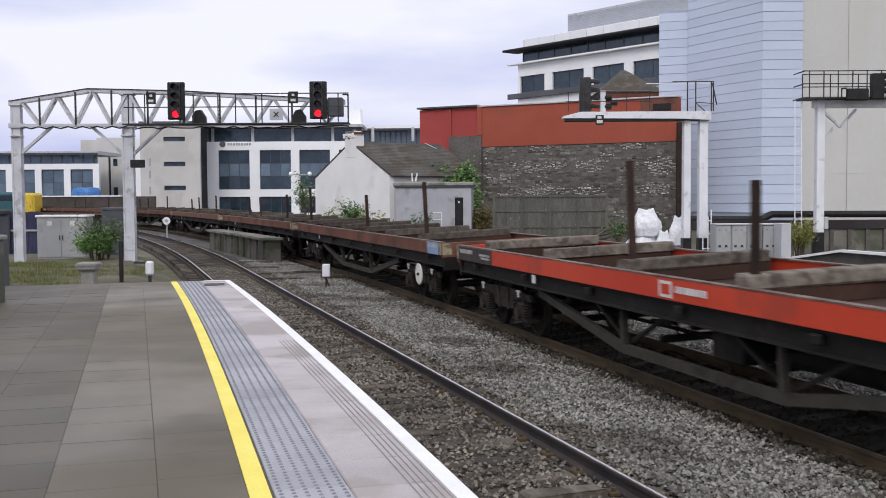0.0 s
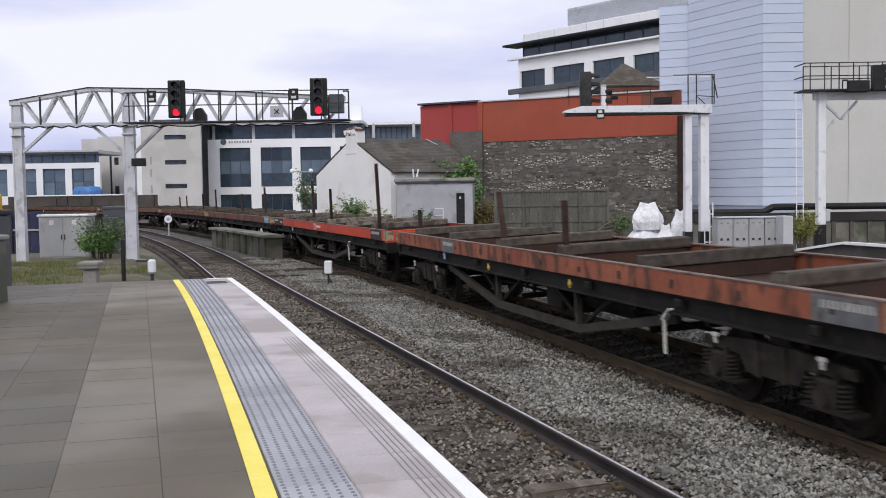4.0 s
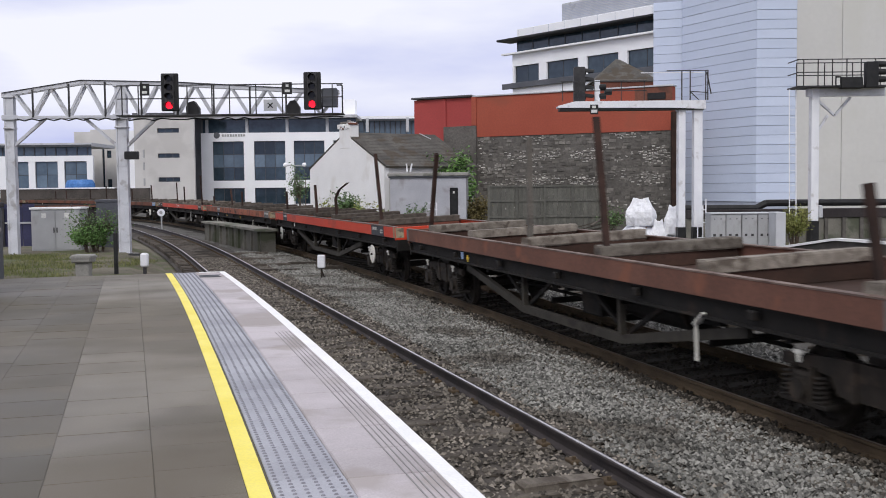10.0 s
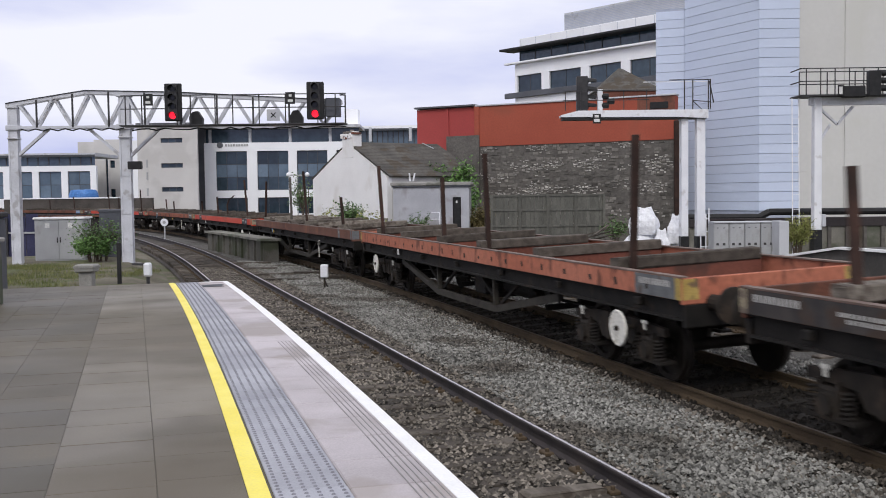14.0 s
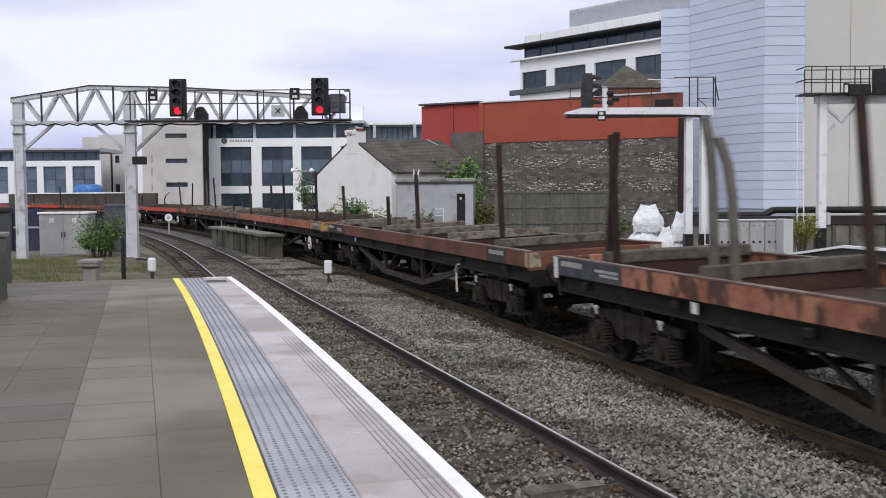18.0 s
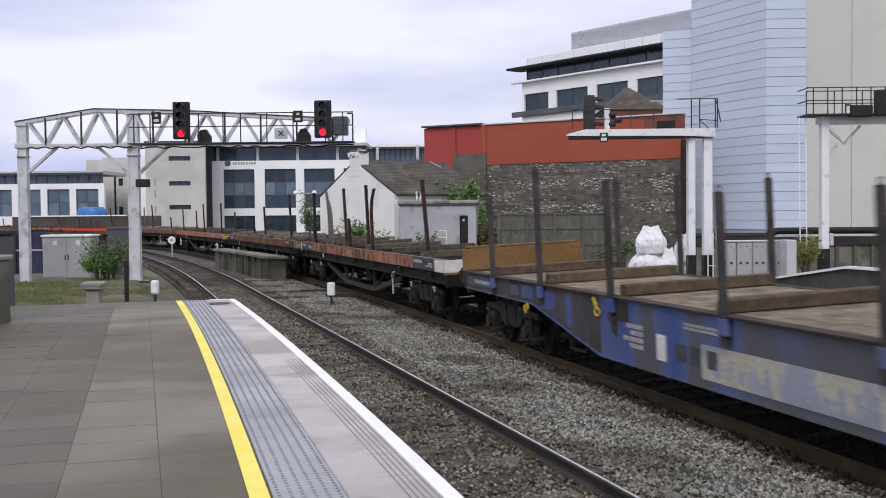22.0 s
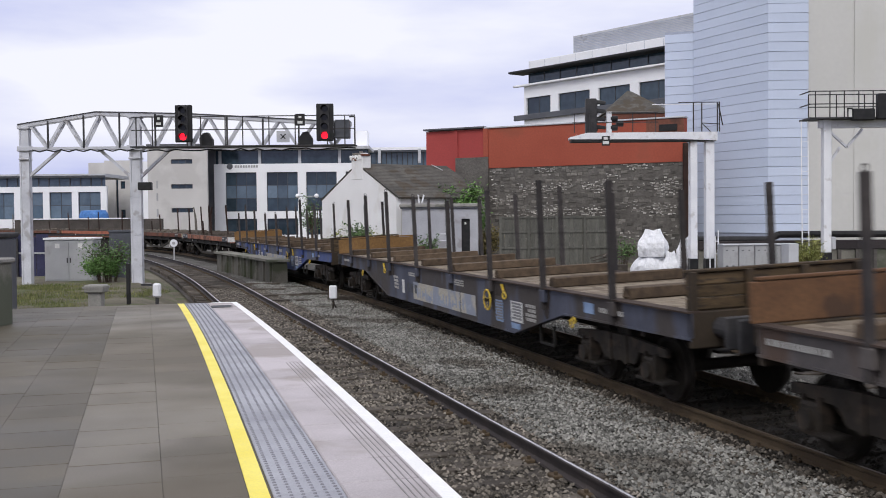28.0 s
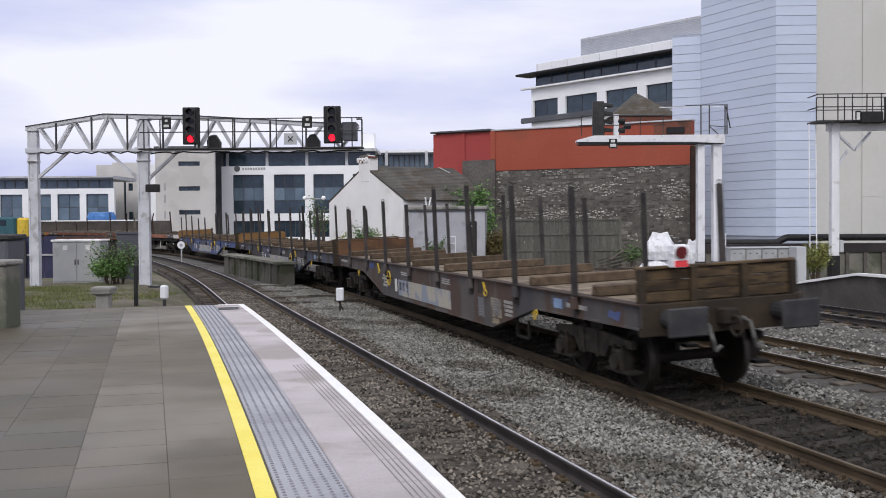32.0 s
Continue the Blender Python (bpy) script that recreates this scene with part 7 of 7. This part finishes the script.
    for yf in wheels:
        hand_wheel(w, -1.36, L - yf, 0.56)
    for yf in clamps:
        bm = B(-0.02, 0.02, -0.03, 0.03, -0.03, 0.03, bev=0.01)
        bar(bm, (0, 0, -0.06), (0, 0.02, 0.07), 0.022, 0.022)
        part("load_clamp", bm, "yellow_paint", w, "yellow-painted load clamp", at=pose(-1.30, L - yf, 0.95))
    for yf in lever:
        bm = bmesh.new()
        bar(bm, (0, 0, 0), (0, -0.22, 0.16), 0.09, 0.02)
        bar(bm, (0, 0, 0), (0, 0, -0.45), 0.03, 0.03)
        part("brake_lever", bm, "white_paint", w, "white-painted brake lever", at=pose(-1.22, L - yf, 0.72))
    if logo:
        p = part("emblem", B(side - 0.004, side, L - 9.38, L - 9.04, 1.12, 1.33), "label_white", w, "white square emblem")
        part("emblem_inset", B(side - 0.007, side - 0.002, L - 9.33, L - 9.09, 1.16, 1.29), side_m, p)
        bars(w, L - 10.22, L - 9.47, 1.16, 1.28, 1, "label_white", side - 0.003, 3, 0.0)
    lift(w, 0.165)
    WAGONS.append((w, front, L, 2.3))
    return w

L_C = 23.2
def cargo_flat(front, side_m, label, wheel_f, panel, seed, posts, tall, slip=0.0, marks=0.0, patched=False, last=False):
    """A long bogie flat with fish-bellied sides, a boarded deck, end boards and rows of tall stakes.

    posts: the stakes in metres from the front; tall: their heights on the near side; slip and marks:
    how far the bogies and the markings sit nearer the front than on the first wagon.
    """
    short = 0.42 if last else 0.0
    L, rg = L_C - short, random.Random(seed)
    w = empty("cargo_flat_wagon", None, label, "wagon", "wagons of the goods train")
    f = lambda d: L - d
    for sx in (-1, 1):
        bm = bmesh.new()
        out = [(0, 0.93), (0, 1.24), (L, 1.24), (L, 0.93), (f(3.9), 0.90), (f(6.7), 0.36), (f(16.8 - short), 0.36), (f(19.15 - short), 0.90)]
        prism(bm, out, min(sx * 1.28, sx * 1.25), max(sx * 1.28, sx * 1.25))
        for v in bm.verts:
            v.co = Vector((v.co.y, v.co.x, v.co.z))
        bmesh.ops.recalc_face_normals(bm, faces=bm.faces[:])
        s = part("side_sill", bm, side_m, w)
        fl, last_row = bmesh.new(), None
        for y, z in [(0, 0.93), (f(19.15 - short), 0.90), (f(16.8 - short), 0.36), (f(6.7), 0.36), (f(3.9), 0.90), (L, 0.93)]:
            row = [fl.verts.new((sx * x, y, z + h)) for x, h in ((1.14, 0), (1.30, 0), (1.30, -0.03), (1.14, -0.03))]
            if last_row:
                for j in range(4):
                    fl.faces.new((last_row[j], last_row[(j + 1) % 4], row[(j + 1) % 4], row[j]))
            last_row = row
        bmesh.ops.recalc_face_normals(fl, faces=fl.faces[:])
        part("bottom_flange", fl, side_m, s)
        part("top_flange", B(min(sx * 1.34, sx * 1.15), max(sx * 1.34, sx * 1.15), 0, L, 1.24, 1.262), "flange_dark", s)
        for d in posts:
            part("stake_pocket", B(min(sx * 1.28, sx * 1.36), max(sx * 1.28, sx * 1.36), f(d) - 0.10, f(d) + 0.10, 1.02, 1.23, bev=0.015), side_m, w)
        for d, h in zip(posts, tall):
            h = h if sx < 0 else rg.uniform(1.72, 2.0)
            stake(w, sx * 1.315, f(d), 1.05, h, rg.uniform(-1.2, 1.2), 0, "stake_dark", 0.082, hook=rg.random() > 0.3)
        for d in posts:
            lo = 0.95 if d < 5 or d > 19 else rg.uniform(0.62, 0.9)
            a, b = rg.uniform(0.12, 0.24), rg.uniform(0.05, 0.16)
            gm = bmesh.new()
            prism(gm, [(f(d) - a, 1.235), (f(d) - a * 0.9, 1.08), (f(d) - b, lo), (f(d) + b * 0.7, lo + 0.06), (f(d) + a * 0.8, 1.05), (f(d) + a, 1.235)], min(sx * 1.282, sx * 1.286), max(sx * 1.282, sx * 1.286))
            for v in gm.verts:
                v.co = Vector((v.co.y, v.co.x, v.co.z))
            part("grime_streak", gm, "grime", s)
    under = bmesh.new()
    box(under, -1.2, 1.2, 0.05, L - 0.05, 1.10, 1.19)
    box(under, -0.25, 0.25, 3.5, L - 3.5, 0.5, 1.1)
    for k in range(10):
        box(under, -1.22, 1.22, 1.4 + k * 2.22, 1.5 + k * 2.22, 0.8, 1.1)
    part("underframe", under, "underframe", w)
    board = shared("board", lambda: finish(B(-1.16, 1.16, 0.006, 0.284, 1.19, 1.255, bev=0.006), "deck_board", "deck_board"))
    k = 0
    while 0.45 + k * 0.29 < L - 0.5:
        part("deck_board", board, None, w, at=pose(0, 0.45 + k * 0.29, rg.uniform(-.004, .004)))
        k += 1
    for k in range(8):
        d = 1.75 + k * 2.78 + rg.uniform(-.1, .1)
        part("timber_baulk", shared(("baulk", k % 3, "timber_brown"), lambda: baulk_mesh(2.36, 0.22, 0.17, k + 7, "timber_brown")), None, w, at=pose(rg.uniform(-.04, .04), f(d), 1.26, 0, 0, rg.uniform(-1, 1)))
    for y in (0.0, L):
        e = 1 if y else -1
        part("headstock", B(-1.28, 1.28, min(y, y - e * 0.09), max(y, y - e * 0.09), 0.80, 1.25, bev=0.01), "end_dark", w)
        n = 1 if y else 3
        for k in range(n):
            z0 = 1.255 + k * 0.157
            d0, d1 = (L - 0.02, L + 0.06) if y else (0.12 + rg.uniform(0, .008), 0.20)
            part("end_board", B(-1.34 if y else -1.24, 1.34 if y else 1.24, d0, d1, z0, z0 + 0.465 / n - 0.005, bev=0.012), ("end_brown" if last else "end_rust") if y else "end_plank", w, "smooth rusty end plate" if y else "rusty end board")
        for sx in (-1.2, -0.4, 0.4, 1.2):
            part("end_stanchion", B(sx - 0.05, sx + 0.05, L + 0.064 if y else 0.04, L + 0.12 if y else 0.118, 1.0, 1.74, bev=0.01), "end_dark", w)
        part("end_rail", B(-1.26, 1.26, L - 0.03 if y else 0.08, L + 0.07 if y else 0.22, 1.725, 1.765, bev=0.01), ("end_brown" if last else "end_rust") if y else "end_plank", w)
        for sx in (-0.35, 0.30):
            hose, pts = bmesh.new(), [Vector((sx, y + e * 0.02, 0.98)), Vector((sx + 0.03, y + e * 0.16, 0.92)), Vector((sx + 0.05, y + e * 0.22, 0.72)), Vector((sx + 0.12, y + e * 0.16, 0.56)), Vector((sx + 0.22, y + e * 0.14, 0.62))]
            for p, q in zip(pts, pts[1:]):
                rod(hose, p, q, 0.028, 8)
            part("brake_hose", hose, "hose_grey", w, "grey rubber brake hose")
        for sx in (-0.87, 0.87):
            bm = bmesh.new()
            rod(bm, (sx, y, 1.04), (sx, y + e * 0.36, 1.04), 0.13, 14)
            rod(bm, (sx, y + e * 0.3, 1.04), (sx, y + e * 0.56, 1.04), 0.09, 12)
            box(bm, sx - 0.30, sx + 0.30, min(y + e * 0.55, y + e * 0.60), max(y + e * 0.55, y + e * 0.60), 0.84, 1.24, bev=0.02)
            part("buffer", bm, "dark_steel", w, "oval-headed dark steel buffer")
        bm = bmesh.new()
        box(bm, -0.12, 0.12, min(y, y + e * 0.25), max(y, y + e * 0.25), 0.92, 1.14, bev=0.02)
        ring(bm, (0, y + e * 0.34, 0.90), (1, 0, 0), 0.14, 0.028, 14, 5)
        part("coupling", bm, "bogie_iron", w)
    f = lambda d: L - d + slip
    for d in (2.15, L_C - 2.15):
        bogie(w, f(d), 1.05, False)
    f = lambda d: L - d + marks
    side = -1.284
    lo = panel
    part("name_panel", B(side - 0.004, side, f(lo + 5.0), f(lo), 0.44, 0.86), "pale_panel", w, "faded pale name panel")
    part("name_panel_gap", B(side - 0.007, side - 0.003, f(lo + (1.06 if last else 3.98)), f(lo + (1.02 if last else 3.94)), 0.38, 0.90), "label_black", w)
    rgl = random.Random(seed + 2)
    for k in range(2 if last else 9):
        y = f(lo + 0.35 + k * 0.5)
        bm = bmesh.new()
        h = rgl.uniform(0.22, 0.26)
        box(bm, side - 0.007, side - 0.003, y - 0.34, y - 0.26, 0.5, 0.5 + h)
        box(bm, side - 0.007, side - 0.003, y - 0.26, y - 0.06, 0.5 + (h - 0.07) * rgl.random(), 0.56 + (h - 0.07) * rgl.random() * 0.5)
        box(bm, side - 0.007, side - 0.003, y - 0.08, y, 0.5, 0.5 + h * rgl.uniform(0.5, 1))
        part("faded_mark", bm, "faded_blue", w)
    hand_wheel(w, -1.37, f(wheel_f), 0.86, "yellow_paint", 0.195, False)
    for d in (6.65, 16.45):
        bm = bmesh.new()
        bar(bm, (0, 0.05, 0.10), (0, -0.05, -0.06), 0.045, 0.02)
        bar(bm, (0, 0.06, 0.09), (0, 0.0, -0.02), 0.03, 0.02)
        ring(bm, (0, -0.06, -0.11), (1, 0.2, 0), 0.06, 0.014, 12, 5)
        part("tie_down_hook", bm, "yellow_paint", w, "yellow tie-down hook", at=pose(-1.32, f(d), 1.10))
    for d in (3.6, L - 3.6):
        bm = bmesh.new()
        bar(bm, (0, -0.10, 0.05), (0, 0.10, -0.03), 0.03, 0.02)
        ring(bm, (0, 0.02, -0.07), (1, 0, 0), 0.06, 0.014, 12, 5)
        ring(bm, (0, -0.09, -0.01), (1, 0, 0), 0.04, 0.012, 12, 5)
        part("tie_down_hook", bm, "yellow_paint", w, "yellow tie-down hook", at=pose(-1.30, f(d), 0.83))
    for d in (5.75, 18.35):
        bm = bmesh.new()
        for a, b in (((d - 0.3, 0.72), (d - 0.3, 0.30)), ((d - 0.3, 0.30), (d + 0.3, 0.30)), ((d + 0.3, 0.30), (d + 0.3, 0.62))):
            bar(bm, (-1.22, f(a[0]), a[1]), (-1.22, f(b[0]), b[1]), 0.05, 0.04)
        part("step", bm, "underframe", w, "dark steel shunter's step")
    for d, h in ((7.5, 0.28), (16.1, 0.24)):
        part("side_recess", B(side - 0.003, side + 0.001, f(d) - 0.17, f(d) + 0.17, 1.2 - h, 1.2), "grime", w)
    lm = "label_tan" if last else "label_white"
    part("data_plate", B(side - 0.004, side, f(17.35), f(16.75), 0.55, 0.92), lm, w, "pale data plate with rows of small print")
    bars(w, f(17.3), f(16.8), 0.58, 0.90, 6, "small_print", side - 0.006, seed, 0.1)
    part("data_plate", B(side - 0.004, side, f(17.2), f(16.75), 0.42, 0.52), "label_tan" if last else "label_blue", w)
    part("data_plate", B(side - 0.004, side, f(16.3), f(15.9), 0.48, 0.88), "panel_grey" if last else "label_blue", w)
    bars(w, f(16.28), f(15.92), 0.50, 0.86, 7, "small_print", side - 0.006, seed + 1, 0.1)
    bars(w, f(18.0), f(17.42), 0.60, 0.92, 4, "stencil", side - 0.004, seed + 2, wide=(0.03, 0.09), gap=0.03)
    bars(w, f(7.6 if last else 8.1), f(7.0 if last else 7.45), 0.56, 0.92, 4, "stencil", side - 0.004, seed + 3, 0.4, wide=(0.03, 0.09), gap=0.03)
    part("data_plate", B(side - 0.004, side, f(8.75), f(8.5), 0.52, 0.86), "label_white", w)
    bars(w, f(10.1), f(9.2), 0.98, 1.08, 2, "stencil", side - 0.004, seed + 4, 0.1, wide=(0.03, 0.09), gap=0.03)
    for d in (9.15, 9.5, 9.9):
        part("emblem", B(side - 0.005, side, f(d) - 0.12, f(d) + 0.12, 0.58, 0.80, bev=0.002), "label_black", w, "dark stencilled symbol")
    bars(w, f(13.9), f(13.2), 0.98, 1.12, 3, "stencil", side - 0.004, seed + 5, 0.1, wide=(0.03, 0.09), gap=0.03)
    bars(w, f(21.4), f(20.6), 1.0, 1.10, 1, "stencil", side - 0.004, seed + 6, 0.0, wide=(0.03, 0.09), gap=0.03)
    part("data_plate", B(side - 0.004, side, f(20.4), f(20.05), 0.98, 1.14), "label_blue", w)
    bars(w, f(1.7), f(0.6), 1.02, 1.12, 1, "stencil", side - 0.005, seed + 7, 0.0, wide=(0.03, 0.09), gap=0.03)
    if patched:
        def plate_on_side(name, outline, deep, m, text):
            pm = bmesh.new()
            prism(pm, [(f(d), z) for d, z in outline], side - deep, side + 0.001)
            for v in pm.verts:
                v.co = Vector((v.co.y, v.co.x, v.co.z))
            bmesh.ops.recalc_face_normals(pm, faces=pm.faces[:])
            part(name, pm, m, w, text)
        plate_on_side("weathered_paint", [(6.72, 0.375), (6.72, 1.235), (0.03, 1.235), (0.03, 0.935), (3.9, 0.905), (6.65, 0.375)], 0.0015, "weathered_dark", "weathered dark paint on the sloping end")
        for d0, d1, z0, z1 in ((0.22, 2.0, 0.99, 1.17), (2.75, 3.2, 0.96, 1.14), (3.35, 3.95, 0.95, 1.17), (4.28, 4.95, 0.84, 1.13), (5.42, 5.66, 0.64, 1.16)):
            plate_on_side("paint_patch", [(d0, z0), (d0, z1), ((d0 + d1) / 2, z1 + 0.02), (d1, z1), (d1, z0 + 0.02)], 0.0035, "blue_side", "patch of brighter blue paint")
    if last:
        for d0, d1, z0, z1 in ((19.9, 20.7, 1.0, 1.19), (22.15, 22.6, 0.97, 1.12), (5.2, 5.9, 1.0, 1.2)):
            pm = bmesh.new()
            prism(pm, [(f(d0), z0 + 0.04), (f(d0) - 0.05, z1), (f((d0 + d1) / 2), z1 - 0.03), (f(d1), z1), (f(d1) + 0.09, z0), (f((d0 + d1) / 2) + 0.1, z0 + 0.03)], side - 0.003, side + 0.001)
            for v in pm.verts:
                v.co = Vector((v.co.y, v.co.x, v.co.z))
            bmesh.ops.recalc_face_normals(pm, faces=pm.faces[:])
            part("paint_patch", pm, "blue_side", w, "patch of older blue paint")
        lamp = part("tail_lamp", B(-0.80, -0.56, -0.10, 0.08, 1.74, 2.06, bev=0.02), "white_plastic", w, "white tail lamp with red markings")
        bm = bmesh.new()
        rod(bm, (-0.68, -0.14, 1.95), (-0.68, -0.10, 1.95), 0.085, 16)
        part("lens", bm, "lens_red_dark", lamp)
        part("red_band", B(-0.78, -0.58, -0.106, -0.10, 1.75, 1.84), "lamp_red", lamp)
        hd = bmesh.new()
        ring(hd, (-0.68, 0, 2.08), (0, 1, 0), 0.06, 0.01, 12, 5)
        part("handle", hd, "dark_steel", lamp)
    lift(w, 0.13)
    WAGONS.append((w, front, L, 2.15 - slip))
    return w

WAGONS = []
# stakes: side, metres from the front, height, lean, bend
GONE = [(-1, 7.7, 1.0, 2, 0), (-1, 10.75, 1.1, -3, 0), (-1, 16.9, 1.2, 4, 0)]
PITCH = 20.33
for k, m in enumerate(("wagon_rust", "wagon_brown", "wagon_rust", "wagon_brown", "wagon_rust")):
    bolster_wagon(27.54 + PITCH * (5 - k), m, "rusty brown bogie bolster wagon carrying timber baulks", stakes=GONE, seed=20 + k, grey_ends=False)
bolster_wagon(27.54, "wagon_rust", "rust-red bogie bolster wagon with worn paint", wheels=(17.3,), stakes=[(-1, 1.55, 1.45, 3, 0), (-1, 10.76, 1.15, 0, 0), (-1, 16.9, 1.44, -2, 0)], seed=1, plate="label_blue", panels=((17.9, 18.75),))
bolster_wagon(7.21, "wagon_red", "bright red bogie bolster wagon with a white emblem", stakes=[(-1, 7.69, 1.58, 0, 0), (-1, 10.76, 1.26, 3, 0), (-1, 17.33, 1.94, -1, 0)], top_m="timber", seed=2, panels=((0.14, 2.3), (17.4, 18.6)), plate="panel_black", logo=True, lever=(14.1,))
bolster_wagon(-13.12, "wagon_orange", "faded orange-red bogie bolster wagon with rust streaks", stakes=[(-1, 1.46, 0.66, -3, 0), (-1, 7.8, 1.1, -13, 0), (-1, 10.8, 0.93, 0, 0)], seed=3, sockets=1.55, panels=((4.4, 5.3), (17.75, 18.75)), plate="panel_grey", lever=(14.5,), clamps=(7.6, 11.6))
bolster_wagon(-33.45, "wagon_red", "bright red bogie bolster wagon with a dark number panel", wheels=(1.85, 16.8), stakes=[(-1, 1.5, 0.95, 0, 0), (-1, 7.65, 1.2, -5, 0), (-1, 10.85, 1.24, 0, 0.36), (-1, 16.65, 2.06, -10, 0)], beam_m="beam_rust", seed=4, panels=((2.12, 3.0), (16.58, 17.9)))
bolster_wagon(-53.78, "wagon_brown", "dark brown rusty bogie bolster wagon with pale baulks", stakes=[(-1, 1.08, 2.03, 25, 0), (-1, 7.65, 1.94, 5, 0, 'stake_grey'), (-1, 10.82, 2.11, -6, 0), (-1, 16.75, 1.1, -9, 0)], seed=5, top_m="timber", panels=((17.15, 17.4),), plate="panel_grey", lever=(13.7,), clamps=(4.89,), marks="panel_grey")
bolster_wagon(-74.11, "wagon_salmon", "faded salmon-orange bogie bolster wagon with stake sockets", wheels=(2.15, 17.3), stakes=[(-1, 1.7, 1.97, -5, 0), (-1, 7.75, 1.51, 3, 0), (-1, 10.85, 1.92, 0, 0), (-1, 17.1, 1.92, 7, 0)], beam_m="beam_rust", seed=6, sockets=0.86, panels=((17.75, 18.9),), plate="panel_grey", marks="mark_yellow")
bolster_wagon(-94.44, "wagon_rust", "rust-brown bogie bolster wagon with yellow end marks", stakes=[(-1, 1.6, 1.34, -2, 0), (-1, 7.75, 1.0, 0, 0), (-1, 10.8, 1.55, 0, 0), (-1, 16.9, 2.01, 0, 0)], top_m="timber", seed=7, panels=((0.15, 2.6), (16.8, 17.9)), plate="panel_black", lever=(14.5,))
bolster_wagon(-114.77, "wagon_peeling", "peeling orange bogie bolster wagon with white corner plates", stakes=[(-1, 1.4, 2.0, 13, 0), (-1, 1.72, 1.92, -1, 0), (-1, 4.45, 1.97, 1, -0.05, 'stake_grey'), (-1, 4.93, 1.72, -1, -0.10, 'stake_grey'), (-1, 7.35, 1.99, -4, 0), (-1, 7.88, 0.99, -6, 0), (-1, 10.5, 2.0, -1, 0), (-1, 10.99, 1.88, 0, 0.1), (-1, 16.83, 1.97, -8, 0)], seed=8, panels=((0.17, 2.5), (16.4, 18.2)), white_end=True, lever=(14.0,))
cargo_flat(-135.55, "blue_side", "blue long bogie flat wagon with tall stakes, paint worn", 15.40, 9.65, 31, (1.9, 4.4, 7.2, 10.25, 13.0, 15.7, 18.4, 21.0), (1.75, 2.1, 1.85, 1.62, 1.62, 1.0, 2.15, 1.9), patched=True)
cargo_flat(-160.55, "blue_worn", "weathered blue long bogie flat wagon with tall stakes", 15.65, 9.65, 32, (1.9, 4.55, 7.2, 10.1, 12.95, 15.65, 18.4, 21.05), (1.97, 2.05, 2.1, 1.9, 1.75, 1.9, 2.0, 1.9), slip=0.36, marks=0.08)
cargo_flat(-185.25, "brown_side", "rust-stained long bogie flat wagon, last of the train", 8.15, 8.9, 33, (1.9, 4.55, 7.2, 9.85, 12.55, 15.12, 17.85, 20.6), (1.78, 1.85, 1.92, 1.8, 2.1, 2.1, 2.0, 1.9), slip=0.42, marks=0.42, last=True)

# ---- what moves: the whole train runs away round the curve ----
def wagon_pose(front, length, inset, t):
    s = front + run(t)
    a, _ = on_line(LINE_B, s - inset)
    b, _ = on_line(LINE_B, s - length + inset)
    d = (a - b).normalized()
    rear = b - d * inset
    return Matrix.Translation(rear + Vector((0, 0, SAG))) @ Matrix.Rotation(math.atan2(-d.x, d.y), 4, "Z") @ Matrix.Rotation(-0.04, 4, "Y")

# the far passenger train draws off to the left and comes back: seconds, where its cab end is
FAR_TRAIN = [(0, -43.9), (1, -44.9), (2, -46.4), (3, -47.2), (5, -51.0), (8, -60.0), (24, -60.0), (28, -51.0), (30, -47.3), (32, -46.4)]
def motions():
    walk(mu, [(t, pose(x, 112, 0)) for t, x in FAR_TRAIN])
    for w, front, length, inset in WAGONS:
        walk(w, [(t * 0.5, wagon_pose(front, length, inset, t * 0.5)) for t in range(65)])
    for w, dy in SPINNERS:
        rows, n = [], 320
        for i in range(n + 1):
            t = i * 0.1
            rows.append((t, pose(0, dy, WHEEL_R, -math.degrees(run(t) / WHEEL_R) % 360.0)))
        walk(w, rows)

motions()
